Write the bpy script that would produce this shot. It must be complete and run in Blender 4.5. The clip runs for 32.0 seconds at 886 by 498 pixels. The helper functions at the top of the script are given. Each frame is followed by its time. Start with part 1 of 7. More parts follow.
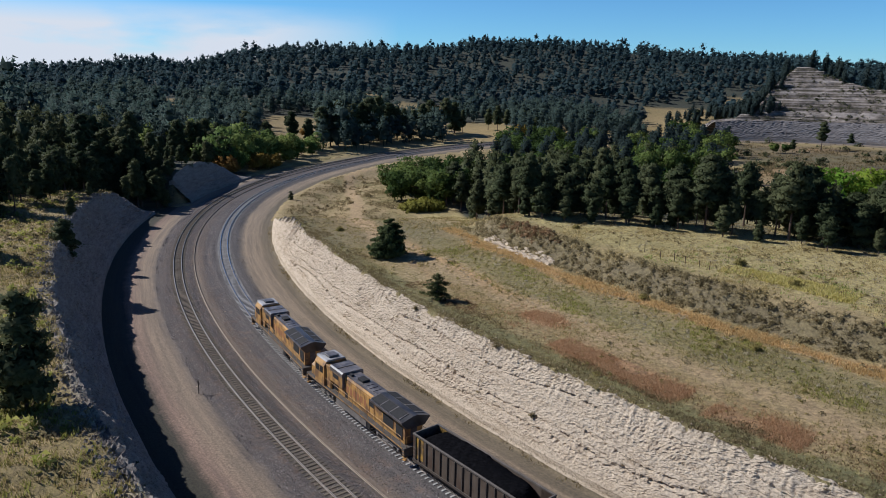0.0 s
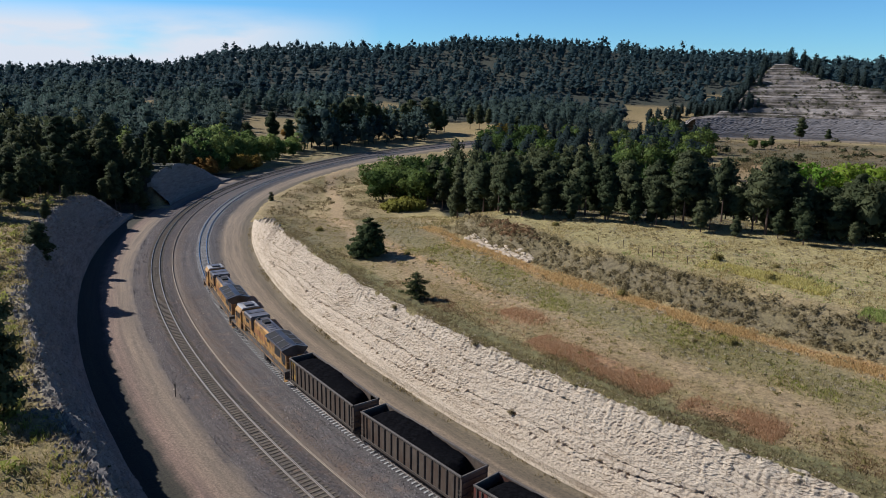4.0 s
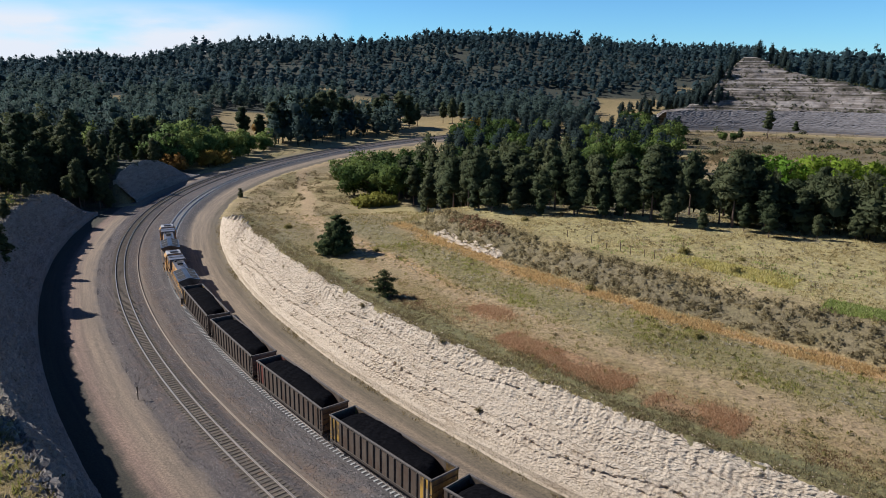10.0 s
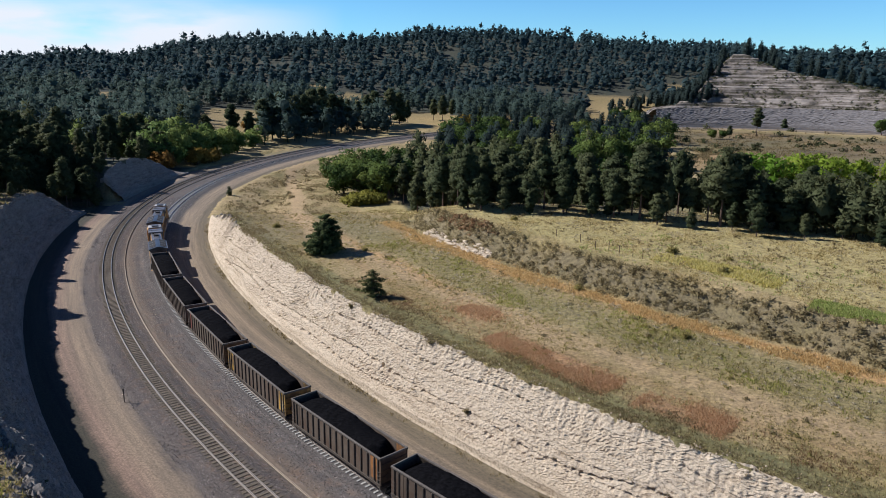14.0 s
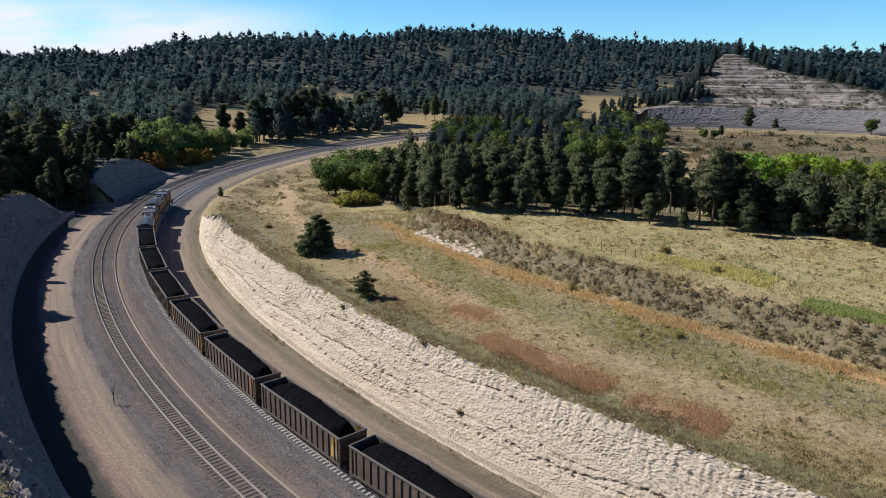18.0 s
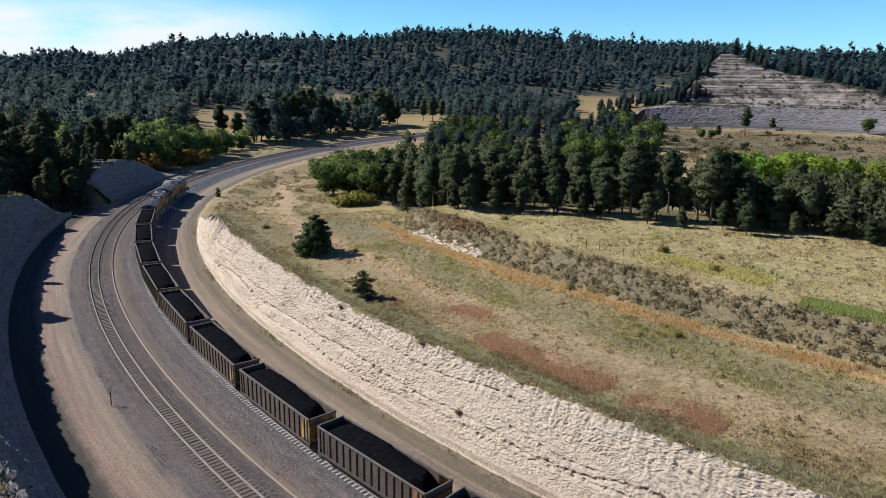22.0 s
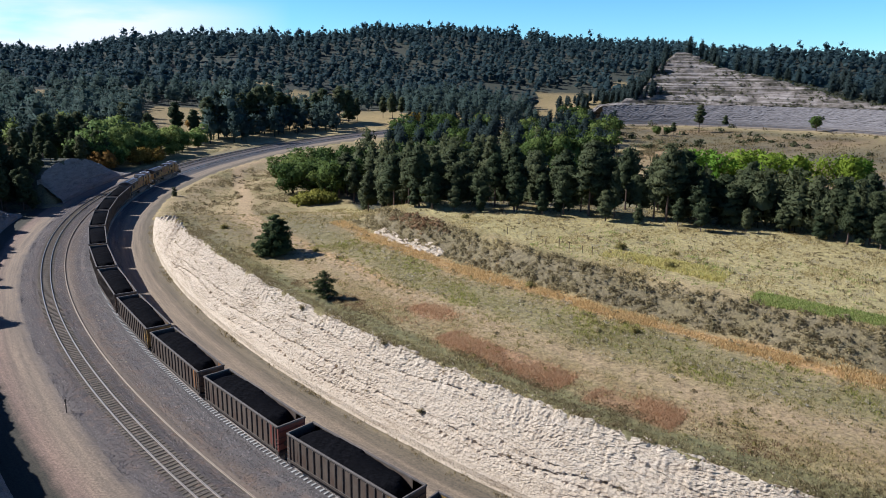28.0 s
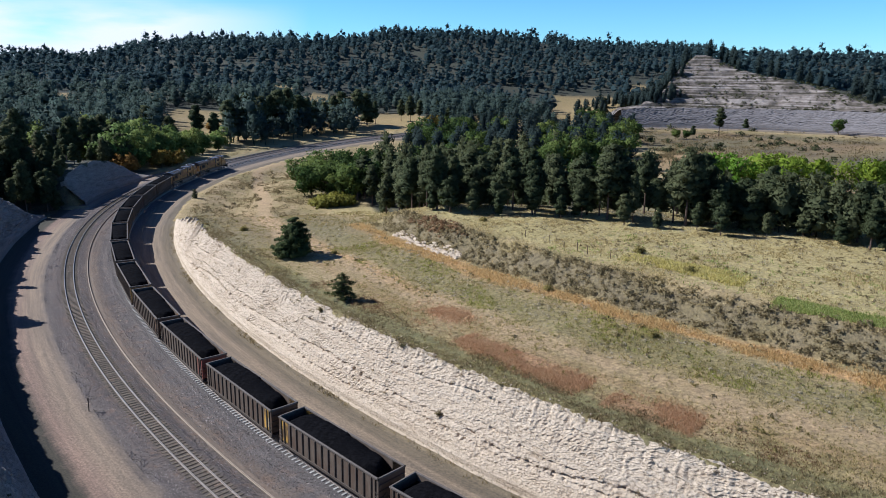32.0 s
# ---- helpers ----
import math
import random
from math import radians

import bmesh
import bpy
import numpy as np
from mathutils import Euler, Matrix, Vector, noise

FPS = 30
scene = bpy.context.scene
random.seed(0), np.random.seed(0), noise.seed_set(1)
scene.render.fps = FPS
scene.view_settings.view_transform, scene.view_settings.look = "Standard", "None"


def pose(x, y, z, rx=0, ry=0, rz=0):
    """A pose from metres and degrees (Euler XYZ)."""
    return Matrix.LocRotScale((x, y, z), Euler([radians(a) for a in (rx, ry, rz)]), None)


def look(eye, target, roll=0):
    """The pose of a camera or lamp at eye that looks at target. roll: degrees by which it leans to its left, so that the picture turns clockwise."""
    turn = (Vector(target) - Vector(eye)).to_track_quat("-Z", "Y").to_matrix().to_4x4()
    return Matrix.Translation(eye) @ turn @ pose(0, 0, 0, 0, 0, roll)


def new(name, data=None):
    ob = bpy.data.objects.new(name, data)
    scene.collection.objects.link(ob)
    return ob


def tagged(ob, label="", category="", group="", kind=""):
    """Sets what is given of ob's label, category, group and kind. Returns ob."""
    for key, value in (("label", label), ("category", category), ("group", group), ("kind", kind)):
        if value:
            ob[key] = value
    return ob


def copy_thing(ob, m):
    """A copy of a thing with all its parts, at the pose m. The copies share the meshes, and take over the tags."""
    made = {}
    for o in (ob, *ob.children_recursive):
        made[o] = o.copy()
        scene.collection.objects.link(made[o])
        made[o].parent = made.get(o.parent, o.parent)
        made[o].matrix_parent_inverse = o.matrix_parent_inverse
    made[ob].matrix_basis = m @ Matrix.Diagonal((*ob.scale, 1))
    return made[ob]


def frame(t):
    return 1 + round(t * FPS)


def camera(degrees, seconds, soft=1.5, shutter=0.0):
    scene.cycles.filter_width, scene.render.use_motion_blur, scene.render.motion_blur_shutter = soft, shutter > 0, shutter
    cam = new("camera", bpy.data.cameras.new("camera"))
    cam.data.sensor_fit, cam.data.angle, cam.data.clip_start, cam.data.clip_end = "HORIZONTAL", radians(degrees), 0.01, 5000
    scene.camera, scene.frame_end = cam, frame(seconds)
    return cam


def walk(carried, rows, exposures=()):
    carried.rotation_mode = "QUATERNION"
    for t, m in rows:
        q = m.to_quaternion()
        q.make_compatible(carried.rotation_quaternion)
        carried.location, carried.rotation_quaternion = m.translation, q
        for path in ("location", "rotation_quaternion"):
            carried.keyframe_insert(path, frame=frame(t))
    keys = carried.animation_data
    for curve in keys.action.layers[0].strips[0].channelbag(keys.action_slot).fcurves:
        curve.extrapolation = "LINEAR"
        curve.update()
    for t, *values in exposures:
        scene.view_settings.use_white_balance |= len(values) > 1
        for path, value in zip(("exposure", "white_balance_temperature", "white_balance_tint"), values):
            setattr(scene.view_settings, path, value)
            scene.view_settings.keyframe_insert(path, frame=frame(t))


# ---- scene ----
cam = camera(64, 32.0, soft=0.8)
PATH = [
    (0, (-2.13, -1.29, 35.27), (-10.13, 56.61, 21.69), 0.98),
    (0.5, (-2.10, -1.24, 35.24), (-9.92, 56.69, 21.73), 0.89),
    (1, (-2.06, -1.19, 35.19), (-9.56, 56.79, 21.70), 0.91),
    (1.5, (-1.99, -1.14, 35.13), (-9.24, 56.87, 21.63), 0.85),
    (2, (-1.88, -1.11, 35.08), (-9.02, 56.92, 21.59), 0.75),
    (2.5, (-1.73, -1.09, 35.04), (-9.01, 56.92, 21.58), 0.69),
    (3, (-1.57, -1.07, 35.02), (-8.65, 56.97, 21.55), 0.65),
    (3.5, (-1.43, -1.04, 35.03), (-8.29, 57.02, 21.50), 0.57),
    (5.5, (-1.03, -0.98, 35.06), (-7.46, 57.10, 21.42), 0.58),
    (6, (-0.96, -0.92, 35.04), (-7.20, 57.17, 21.36), 0.55),
    (6.5, (-0.84, -0.84, 35.02), (-6.92, 57.25, 21.30), 0.53),
    (7, (-0.72, -0.77, 35.02), (-6.61, 57.33, 21.25), 0.52),
    (7.5, (-0.63, -0.69, 35.03), (-6.27, 57.44, 21.25), 0.48),
    (8, (-0.56, -0.59, 35.05), (-5.97, 57.54, 21.24), 0.46),
    (8.5, (-0.50, -0.50, 35.09), (-5.73, 57.64, 21.19), 0.43),
    (9, (-0.43, -0.40, 35.13), (-5.45, 57.73, 21.13), 0.39),
    (9.5, (-0.36, -0.31, 35.19), (-5.23, 57.83, 21.18), 0.34),
    (10, (-0.29, -0.23, 35.28), (-4.99, 57.91, 21.21), 0.37),
    (10.5, (-0.22, -0.16, 35.37), (-4.79, 57.98, 21.25), 0.39),
    (11, (-0.14, -0.10, 35.43), (-4.55, 58.04, 21.28), 0.32),
    (11.5, (-0.08, -0.06, 35.50), (-4.38, 58.08, 21.32), 0.41),
    (12, (-0.04, -0.04, 35.57), (-4.35, 58.09, 21.33), 0.39),
    (12.5, (-0.02, -0.02, 35.62), (-4.22, 58.12, 21.41), 0.35),
    (13, (-0.01, 0.01, 35.65), (-4.13, 58.15, 21.42), 0.37),
    (13.5, (0.00, 0.06, 35.68), (-4.02, 58.20, 21.39), 0.41),
    (14, (0.03, 0.11, 35.71), (-3.92, 58.23, 21.35), 0.45),
    (14.5, (0.06, 0.14, 35.74), (-3.78, 58.28, 21.40), 0.41),
    (16.5, (0.03, 0.26, 35.66), (-3.46, 58.42, 21.32), 0.36),
    (17, (0.03, 0.32, 35.65), (-3.41, 58.48, 21.29), 0.31),
    (17.5, (0.03, 0.38, 35.64), (-3.38, 58.54, 21.29), 0.39),
    (18, (0.05, 0.44, 35.62), (-3.28, 58.60, 21.29), 0.40),
    (18.5, (0.07, 0.48, 35.62), (-3.07, 58.66, 21.31), 0.36),
    (19, (0.08, 0.53, 35.62), (-3.07, 58.69, 21.26), 0.36),
    (19.5, (0.07, 0.57, 35.62), (-3.11, 58.74, 21.24), 0.35),
    (20, (0.05, 0.60, 35.59), (-3.09, 58.77, 21.26), 0.37),
    (20.5, (0.06, 0.61, 35.55), (-3.02, 58.79, 21.18), 0.34),
    (21, (0.05, 0.62, 35.52), (-3.07, 58.79, 21.16), 0.35),
    (21.5, (0.03, 0.62, 35.49), (-3.13, 58.79, 21.14), 0.31),
    (22, (0.01, 0.59, 35.46), (-3.14, 58.79, 21.18), 0.31),
    (22.5, (-0.01, 0.56, 35.44), (-2.56, 58.78, 21.15), 0.34),
    (23, (0.00, 0.53, 35.46), (-1.57, 58.78, 21.15), 0.41),
    (23.5, (0.04, 0.51, 35.53), (-1.18, 58.76, 21.17), 0.44),
    (24, (0.05, 0.50, 35.59), (-1.18, 58.73, 21.17), 0.39),
    (24.5, (0.04, 0.48, 35.65), (-1.21, 58.72, 21.25), 0.37),
    (25, (0.01, 0.46, 35.72), (-1.26, 58.70, 21.33), 0.40),
    (25.5, (-0.02, 0.44, 35.76), (-1.26, 58.68, 21.36), 0.35),
    (27.5, (0.02, 0.38, 35.86), (0.36, 58.58, 21.29), 0.53),
    (28, (0.01, 0.35, 35.89), (0.14, 58.56, 21.35), 0.51),
    (28.5, (-0.02, 0.31, 35.92), (0.07, 58.52, 21.38), 0.51),
    (29, (-0.06, 0.28, 35.96), (0.02, 58.50, 21.48), 0.50),
    (29.5, (-0.09, 0.25, 36.00), (-0.06, 58.47, 21.48), 0.50),
    (30, (-0.11, 0.22, 36.03), (-0.32, 58.43, 21.48), 0.49),
    (30.5, (-0.13, 0.19, 36.03), (-0.54, 58.41, 21.53), 0.48),
    (31, (-0.14, 0.17, 36.00), (-0.90, 58.39, 21.52), 0.45),
    (31.5, (-0.14, 0.17, 35.96), (-1.35, 58.40, 21.55), 0.44),
    (32, (-0.13, 0.16, 35.93), (-1.44, 58.41, 21.62), 0.47),
]

walk(cam, [(t, look(e, g, r)) for t, e, g, r in PATH], exposures=[(0, -0.07, 6020, 10), (6, 0.06, 6110, 10), (14, 0.22, 6180, 10), (21, 0.32, 6120, 10), (28, 0.42, 5860, 10), (32, 0.38, 5780, 10)])

# ---- world and sun ----
SUN_AZ = radians(-11)      # the way in which the sunlight travels, from +x
SUN_EL = radians(39.5)
world = bpy.data.worlds.new("sky")
scene.world = world
world.use_nodes = True
wt = world.node_tree
wt.nodes.clear()
w_out = wt.nodes.new("ShaderNodeOutputWorld")
w_bg = wt.nodes.new("ShaderNodeBackground")
w_sky = wt.nodes.new("ShaderNodeTexSky")
w_sky.sky_type = "NISHITA"
w_sky.sun_disc = False
w_sky.sun_elevation = SUN_EL
w_sky.sun_rotation = radians(-82)
w_sky.air_density, w_sky.dust_density, w_sky.ozone_density = 1.0, 0.0, 3.0
w_bg.inputs["Strength"].default_value = 0.052
# thin bright cloud low in the sky
w_co = wt.nodes.new("ShaderNodeTexCoord")
w_sep = wt.nodes.new("ShaderNodeSeparateXYZ")
w_map = wt.nodes.new("ShaderNodeMapping")
w_map.inputs["Scale"].default_value = (2.2, 2.2, 9.0)
w_noise = wt.nodes.new("ShaderNodeTexNoise")
w_noise.inputs["Scale"].default_value = 2.2
w_noise.inputs["Detail"].default_value = 7
w_ramp = wt.nodes.new("ShaderNodeMapRange")
w_ramp.inputs["From Min"].default_value, w_ramp.inputs["From Max"].default_value = 0.22, 0.46
w_side = wt.nodes.new("ShaderNodeMapRange")      # more cloud towards the sun's side
w_side.inputs["From Min"].default_value, w_side.inputs["From Max"].default_value = -0.20, -0.38
w_low = wt.nodes.new("ShaderNodeMapRange")
w_low.inputs["From Min"].default_value, w_low.inputs["From Max"].default_value = 0.098, 0.066
w_m1 = wt.nodes.new("ShaderNodeMath")
w_m1.operation = "MULTIPLY"
w_m2 = wt.nodes.new("ShaderNodeMath")
w_m2.operation = "MULTIPLY"
w_m2.use_clamp = True
w_mix = wt.nodes.new("ShaderNodeMixRGB")
w_mix.inputs["Color2"].default_value = (14.0, 14.6, 15.6, 1)
wt.links.new(w_co.outputs["Generated"], w_map.inputs["Vector"])
wt.links.new(w_co.outputs["Generated"], w_sep.inputs["Vector"])
wt.links.new(w_map.outputs["Vector"], w_noise.inputs["Vector"])
wt.links.new(w_noise.outputs["Fac"], w_ramp.inputs["Value"])
wt.links.new(w_sep.outputs["X"], w_side.inputs["Value"])
wt.links.new(w_sep.outputs["Z"], w_low.inputs["Value"])
wt.links.new(w_ramp.outputs["Result"], w_m1.inputs[0])
wt.links.new(w_side.outputs["Result"], w_m1.inputs[1])
wt.links.new(w_m1.outputs["Value"], w_m2.inputs[0])
wt.links.new(w_low.outputs["Result"], w_m2.inputs[1])
wt.links.new(w_m2.outputs["Value"], w_mix.inputs["Fac"])
w_tint = wt.nodes.new("ShaderNodeMixRGB")
w_tint.blend_type = "MULTIPLY"
w_tint.inputs["Fac"].default_value = 1.0
w_deep = wt.nodes.new("ShaderNodeMapRange")      # a clear sky deepens overhead
w_deep.inputs["From Min"].default_value, w_deep.inputs["From Max"].default_value = 0.0, 0.8
w_grad = wt.nodes.new("ShaderNodeMixRGB")
w_grad.inputs["Color1"].default_value = (1.06, 1.86, 2.55, 1)
w_grad.inputs["Color2"].default_value = (0.30, 0.355, 0.66, 1)
wt.links.new(w_sep.outputs["Z"], w_deep.inputs["Value"])
wt.links.new(w_deep.outputs["Result"], w_grad.inputs["Fac"])
wt.links.new(w_grad.outputs["Color"], w_tint.inputs["Color2"])
wt.links.new(w_sky.outputs["Color"], w_tint.inputs["Color1"])
wt.links.new(w_tint.outputs["Color"], w_mix.inputs["Color1"])
wt.links.new(w_mix.outputs["Color"], w_bg.inputs["Color"])
wt.links.new(w_bg.outputs["Background"], w_out.inputs["Surface"])

sun_way = Vector((math.cos(SUN_AZ) * math.cos(SUN_EL), math.sin(SUN_AZ) * math.cos(SUN_EL), -math.sin(SUN_EL)))
sun = new("sun", bpy.data.lights.new("sun", "SUN"))
sun.data.energy, sun.data.angle, sun.data.color = 4.85, radians(0.53), (1.0, 0.96, 0.92)
sun.matrix_world = look((-200, 40, 140), Vector((-200, 40, 140)) + sun_way)

# ---- materials ----
def ramp_node(nt, stops, interp="LINEAR"):
    r = nt.nodes.new("ShaderNodeValToRGB")
    r.color_ramp.interpolation = interp
    el = r.color_ramp.elements
    while len(el) < len(stops):
        el.new(0.5)
    for e, (p, c) in zip(el, stops):
        e.position, e.color = p, (*c, 1)
    return r


def noise_node(nt, scale, detail=4, rough=0.6, vec=None, stretch=None):
    n = nt.nodes.new("ShaderNodeTexNoise")
    n.inputs["Scale"].default_value, n.inputs["Detail"].default_value, n.inputs["Roughness"].default_value = scale, detail, rough
    if vec is None:
        vec = nt.nodes.new("ShaderNodeTexCoord").outputs["Object"]
    if stretch:
        mp = nt.nodes.new("ShaderNodeMapping")
        mp.inputs["Scale"].default_value = stretch
        nt.links.new(vec, mp.inputs["Vector"])
        vec = mp.outputs["Vector"]
    nt.links.new(vec, n.inputs["Vector"])
    return n


def math_node(nt, op, a, b=None):
    m = nt.nodes.new("ShaderNodeMath")
    m.operation = op
    for i, v in enumerate((a, b)):
        if v is None:
            continue
        if isinstance(v, (int, float)):
            m.inputs[i].default_value = v
        else:
            nt.links.new(v, m.inputs[i])
    return m.outputs[0]


def mix_node(nt, fac, a, b, blend="MIX"):
    m = nt.nodes.new("ShaderNodeMixRGB")
    m.blend_type = blend
    for i, v in enumerate((fac, a, b)):
        if isinstance(v, tuple):
            m.inputs[i].default_value = (*v, 1)
        elif isinstance(v, (int, float)):
            m.inputs[i].default_value = v
        else:
            nt.links.new(v, m.inputs[i])
    return m.outputs[0]


def bare(name, rough=0.8, metal=0.0):
    m = bpy.data.materials.new(name)
    m.use_nodes = True
    b = m.node_tree.nodes["Principled BSDF"]
    b.inputs["Roughness"].default_value, b.inputs["Metallic"].default_value = rough, metal
    return m, m.node_tree, b


def bump(nt, b, height, strength=0.5, dist=0.1):
    n = nt.nodes.new("ShaderNodeBump")
    n.inputs["Strength"].default_value, n.inputs["Distance"].default_value = strength, dist
    nt.links.new(height, n.inputs["Height"])
    nt.links.new(n.outputs["Normal"], b.inputs["Normal"])


def mat(name, c1, c2, scale=3.0, rough=0.8, metal=0.0, bump_k=0.0, bump_scale=None, coarse=None, coarse_scale=0.3, vary=0.0, stretch=None):
    """Two-tone grain, a coarser stain, a little variation from object to object."""
    m, nt, b = bare(name, rough, metal)
    n = noise_node(nt, scale, 5, 0.65, stretch=stretch)
    col = ramp_node(nt, [(0.3, c1), (0.72, c2)])
    nt.links.new(n.outputs["Fac"], col.inputs["Fac"])
    out = col.outputs["Color"]
    if coarse:
        n2 = noise_node(nt, coarse_scale, 3)
        f = ramp_node(nt, [(0.42, (0, 0, 0)), (0.62, (1, 1, 1))])
        nt.links.new(n2.outputs["Fac"], f.inputs["Fac"])
        out = mix_node(nt, f.outputs["Color"], out, coarse)
    if vary:
        oi = nt.nodes.new("ShaderNodeObjectInfo")
        hs = nt.nodes.new("ShaderNodeHueSaturation")
        v = math_node(nt, "ADD", math_node(nt, "MULTIPLY", oi.outputs["Random"], 2 * vary), 1 - vary)
        nt.links.new(v, hs.inputs["Value"])
        nt.links.new(out, hs.inputs["Color"])
        out = hs.outputs["Color"]
    nt.links.new(out, b.inputs["Base Color"])
    if bump_k:
        bump(nt, b, noise_node(nt, bump_scale or scale * 3, 4).outputs["Fac"], bump_k, 0.05)
    return m


def leafy(nt, b, color, share):
    """Light that passes through thin blades and leaves."""
    tr = nt.nodes.new("ShaderNodeBsdfTranslucent")
    mx = nt.nodes.new("ShaderNodeMixShader")
    mx.inputs["Fac"].default_value = share
    nt.links.new(color, tr.inputs["Color"])
    nt.links.new(b.outputs["BSDF"], mx.inputs[1])
    nt.links.new(tr.outputs["BSDF"], mx.inputs[2])
    nt.links.new(mx.outputs["Shader"], nt.nodes["Material Output"].inputs["Surface"])


def foliage(name, dark, light, scale=0.9, vary=0.35, island=0.35, share=0.35):
    """Leaves and needles: tone varies from clump to clump and from tree to tree."""
    m, nt, b = bare(name, 0.65)
    b.inputs["Specular IOR Level"].default_value = 0.06
    g = nt.nodes.new("ShaderNodeNewGeometry")
    oi = nt.nodes.new("ShaderNodeObjectInfo")
    n = noise_node(nt, scale, 3)
    f = math_node(nt, "ADD", math_node(nt, "MULTIPLY", g.outputs["Random Per Island"], island), math_node(nt, "MULTIPLY", n.outputs["Fac"], 1 - island))
    col = ramp_node(nt, [(0.2, dark), (0.8, light)])
    nt.links.new(f, col.inputs["Fac"])
    hs = nt.nodes.new("ShaderNodeHueSaturation")
    nt.links.new(math_node(nt, "ADD", math_node(nt, "MULTIPLY", oi.outputs["Random"], 2 * vary), 1 - vary), hs.inputs["Value"])
    nt.links.new(math_node(nt, "ADD", math_node(nt, "MULTIPLY", oi.outputs["Random"], -0.05), 0.525), hs.inputs["Hue"])
    nt.links.new(col.outputs["Color"], hs.inputs["Color"])
    nt.links.new(hs.outputs["Color"], b.inputs["Base Color"])
    leafy(nt, b, hs.outputs["Color"], share)
    return m


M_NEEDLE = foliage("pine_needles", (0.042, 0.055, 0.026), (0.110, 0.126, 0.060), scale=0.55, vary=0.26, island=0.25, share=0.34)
# mid and far needles carry the blue of distance haze in their colour
M_NEEDLE_MID_HAZE = foliage("hazy_slope_needles", (0.037, 0.061, 0.056), (0.094, 0.128, 0.110), scale=0.10, island=0.10, share=0.58)
M_NEEDLE_FAR_HAZE = foliage("hazy_far_needles", (0.045, 0.084, 0.094), (0.090, 0.138, 0.140), scale=0.05, island=0.06, share=0.62)
M_NEEDLE_YOUNG = foliage("young_needles", (0.034, 0.048, 0.020), (0.118, 0.140, 0.055), vary=0.1)
M_SHRUB = foliage("dark_shrub_leaves", (0.035, 0.044, 0.022), (0.105, 0.115, 0.055), vary=0.1)
M_LEAF = foliage("green_leaves", (0.042, 0.068, 0.017), (0.140, 0.195, 0.052), vary=0.4)
M_LEAF_FRESH = foliage("fresh_leaves", (0.075, 0.115, 0.030), (0.235, 0.310, 0.092), vary=0.25)
M_LEAF_LIME = foliage("lime_leaves", (0.10, 0.17, 0.015), (0.26, 0.36, 0.05), vary=0.1)
M_LEAF_YELLOW = foliage("yellow_green_leaves", (0.12, 0.125, 0.022), (0.33, 0.325, 0.07), vary=0.1)
M_LEAF_RUST = foliage("rust_leaves", (0.16, 0.095, 0.022), (0.36, 0.23, 0.06), vary=0.1)
M_BARK = mat("pine_bark", (0.06, 0.04, 0.03), (0.16, 0.10, 0.07), 4.0, 0.95, bump_k=0.6)
M_STEEL = mat("rail_steel", (0.19, 0.155, 0.125), (0.37, 0.32, 0.28), 6.0, 0.45, 0.45)
M_RAILHEAD = mat("polished_rail_head", (0.60, 0.59, 0.58), (0.76, 0.76, 0.77), 2.0, 0.27, 1.0)
M_RAILDULL = mat("worn_rail_head", (0.44, 0.385, 0.32), (0.58, 0.52, 0.44), 2.0, 0.45, 0.7)
M_RUST = mat("rusty_rail", (0.26, 0.20, 0.15), (0.42, 0.35, 0.27), 5.0, 0.8, 0.2)
M_TIE = mat("grey_sleeper", (0.105, 0.083, 0.057), (0.175, 0.141, 0.098), 5.0, 0.9, bump_k=0.3, vary=0.25)


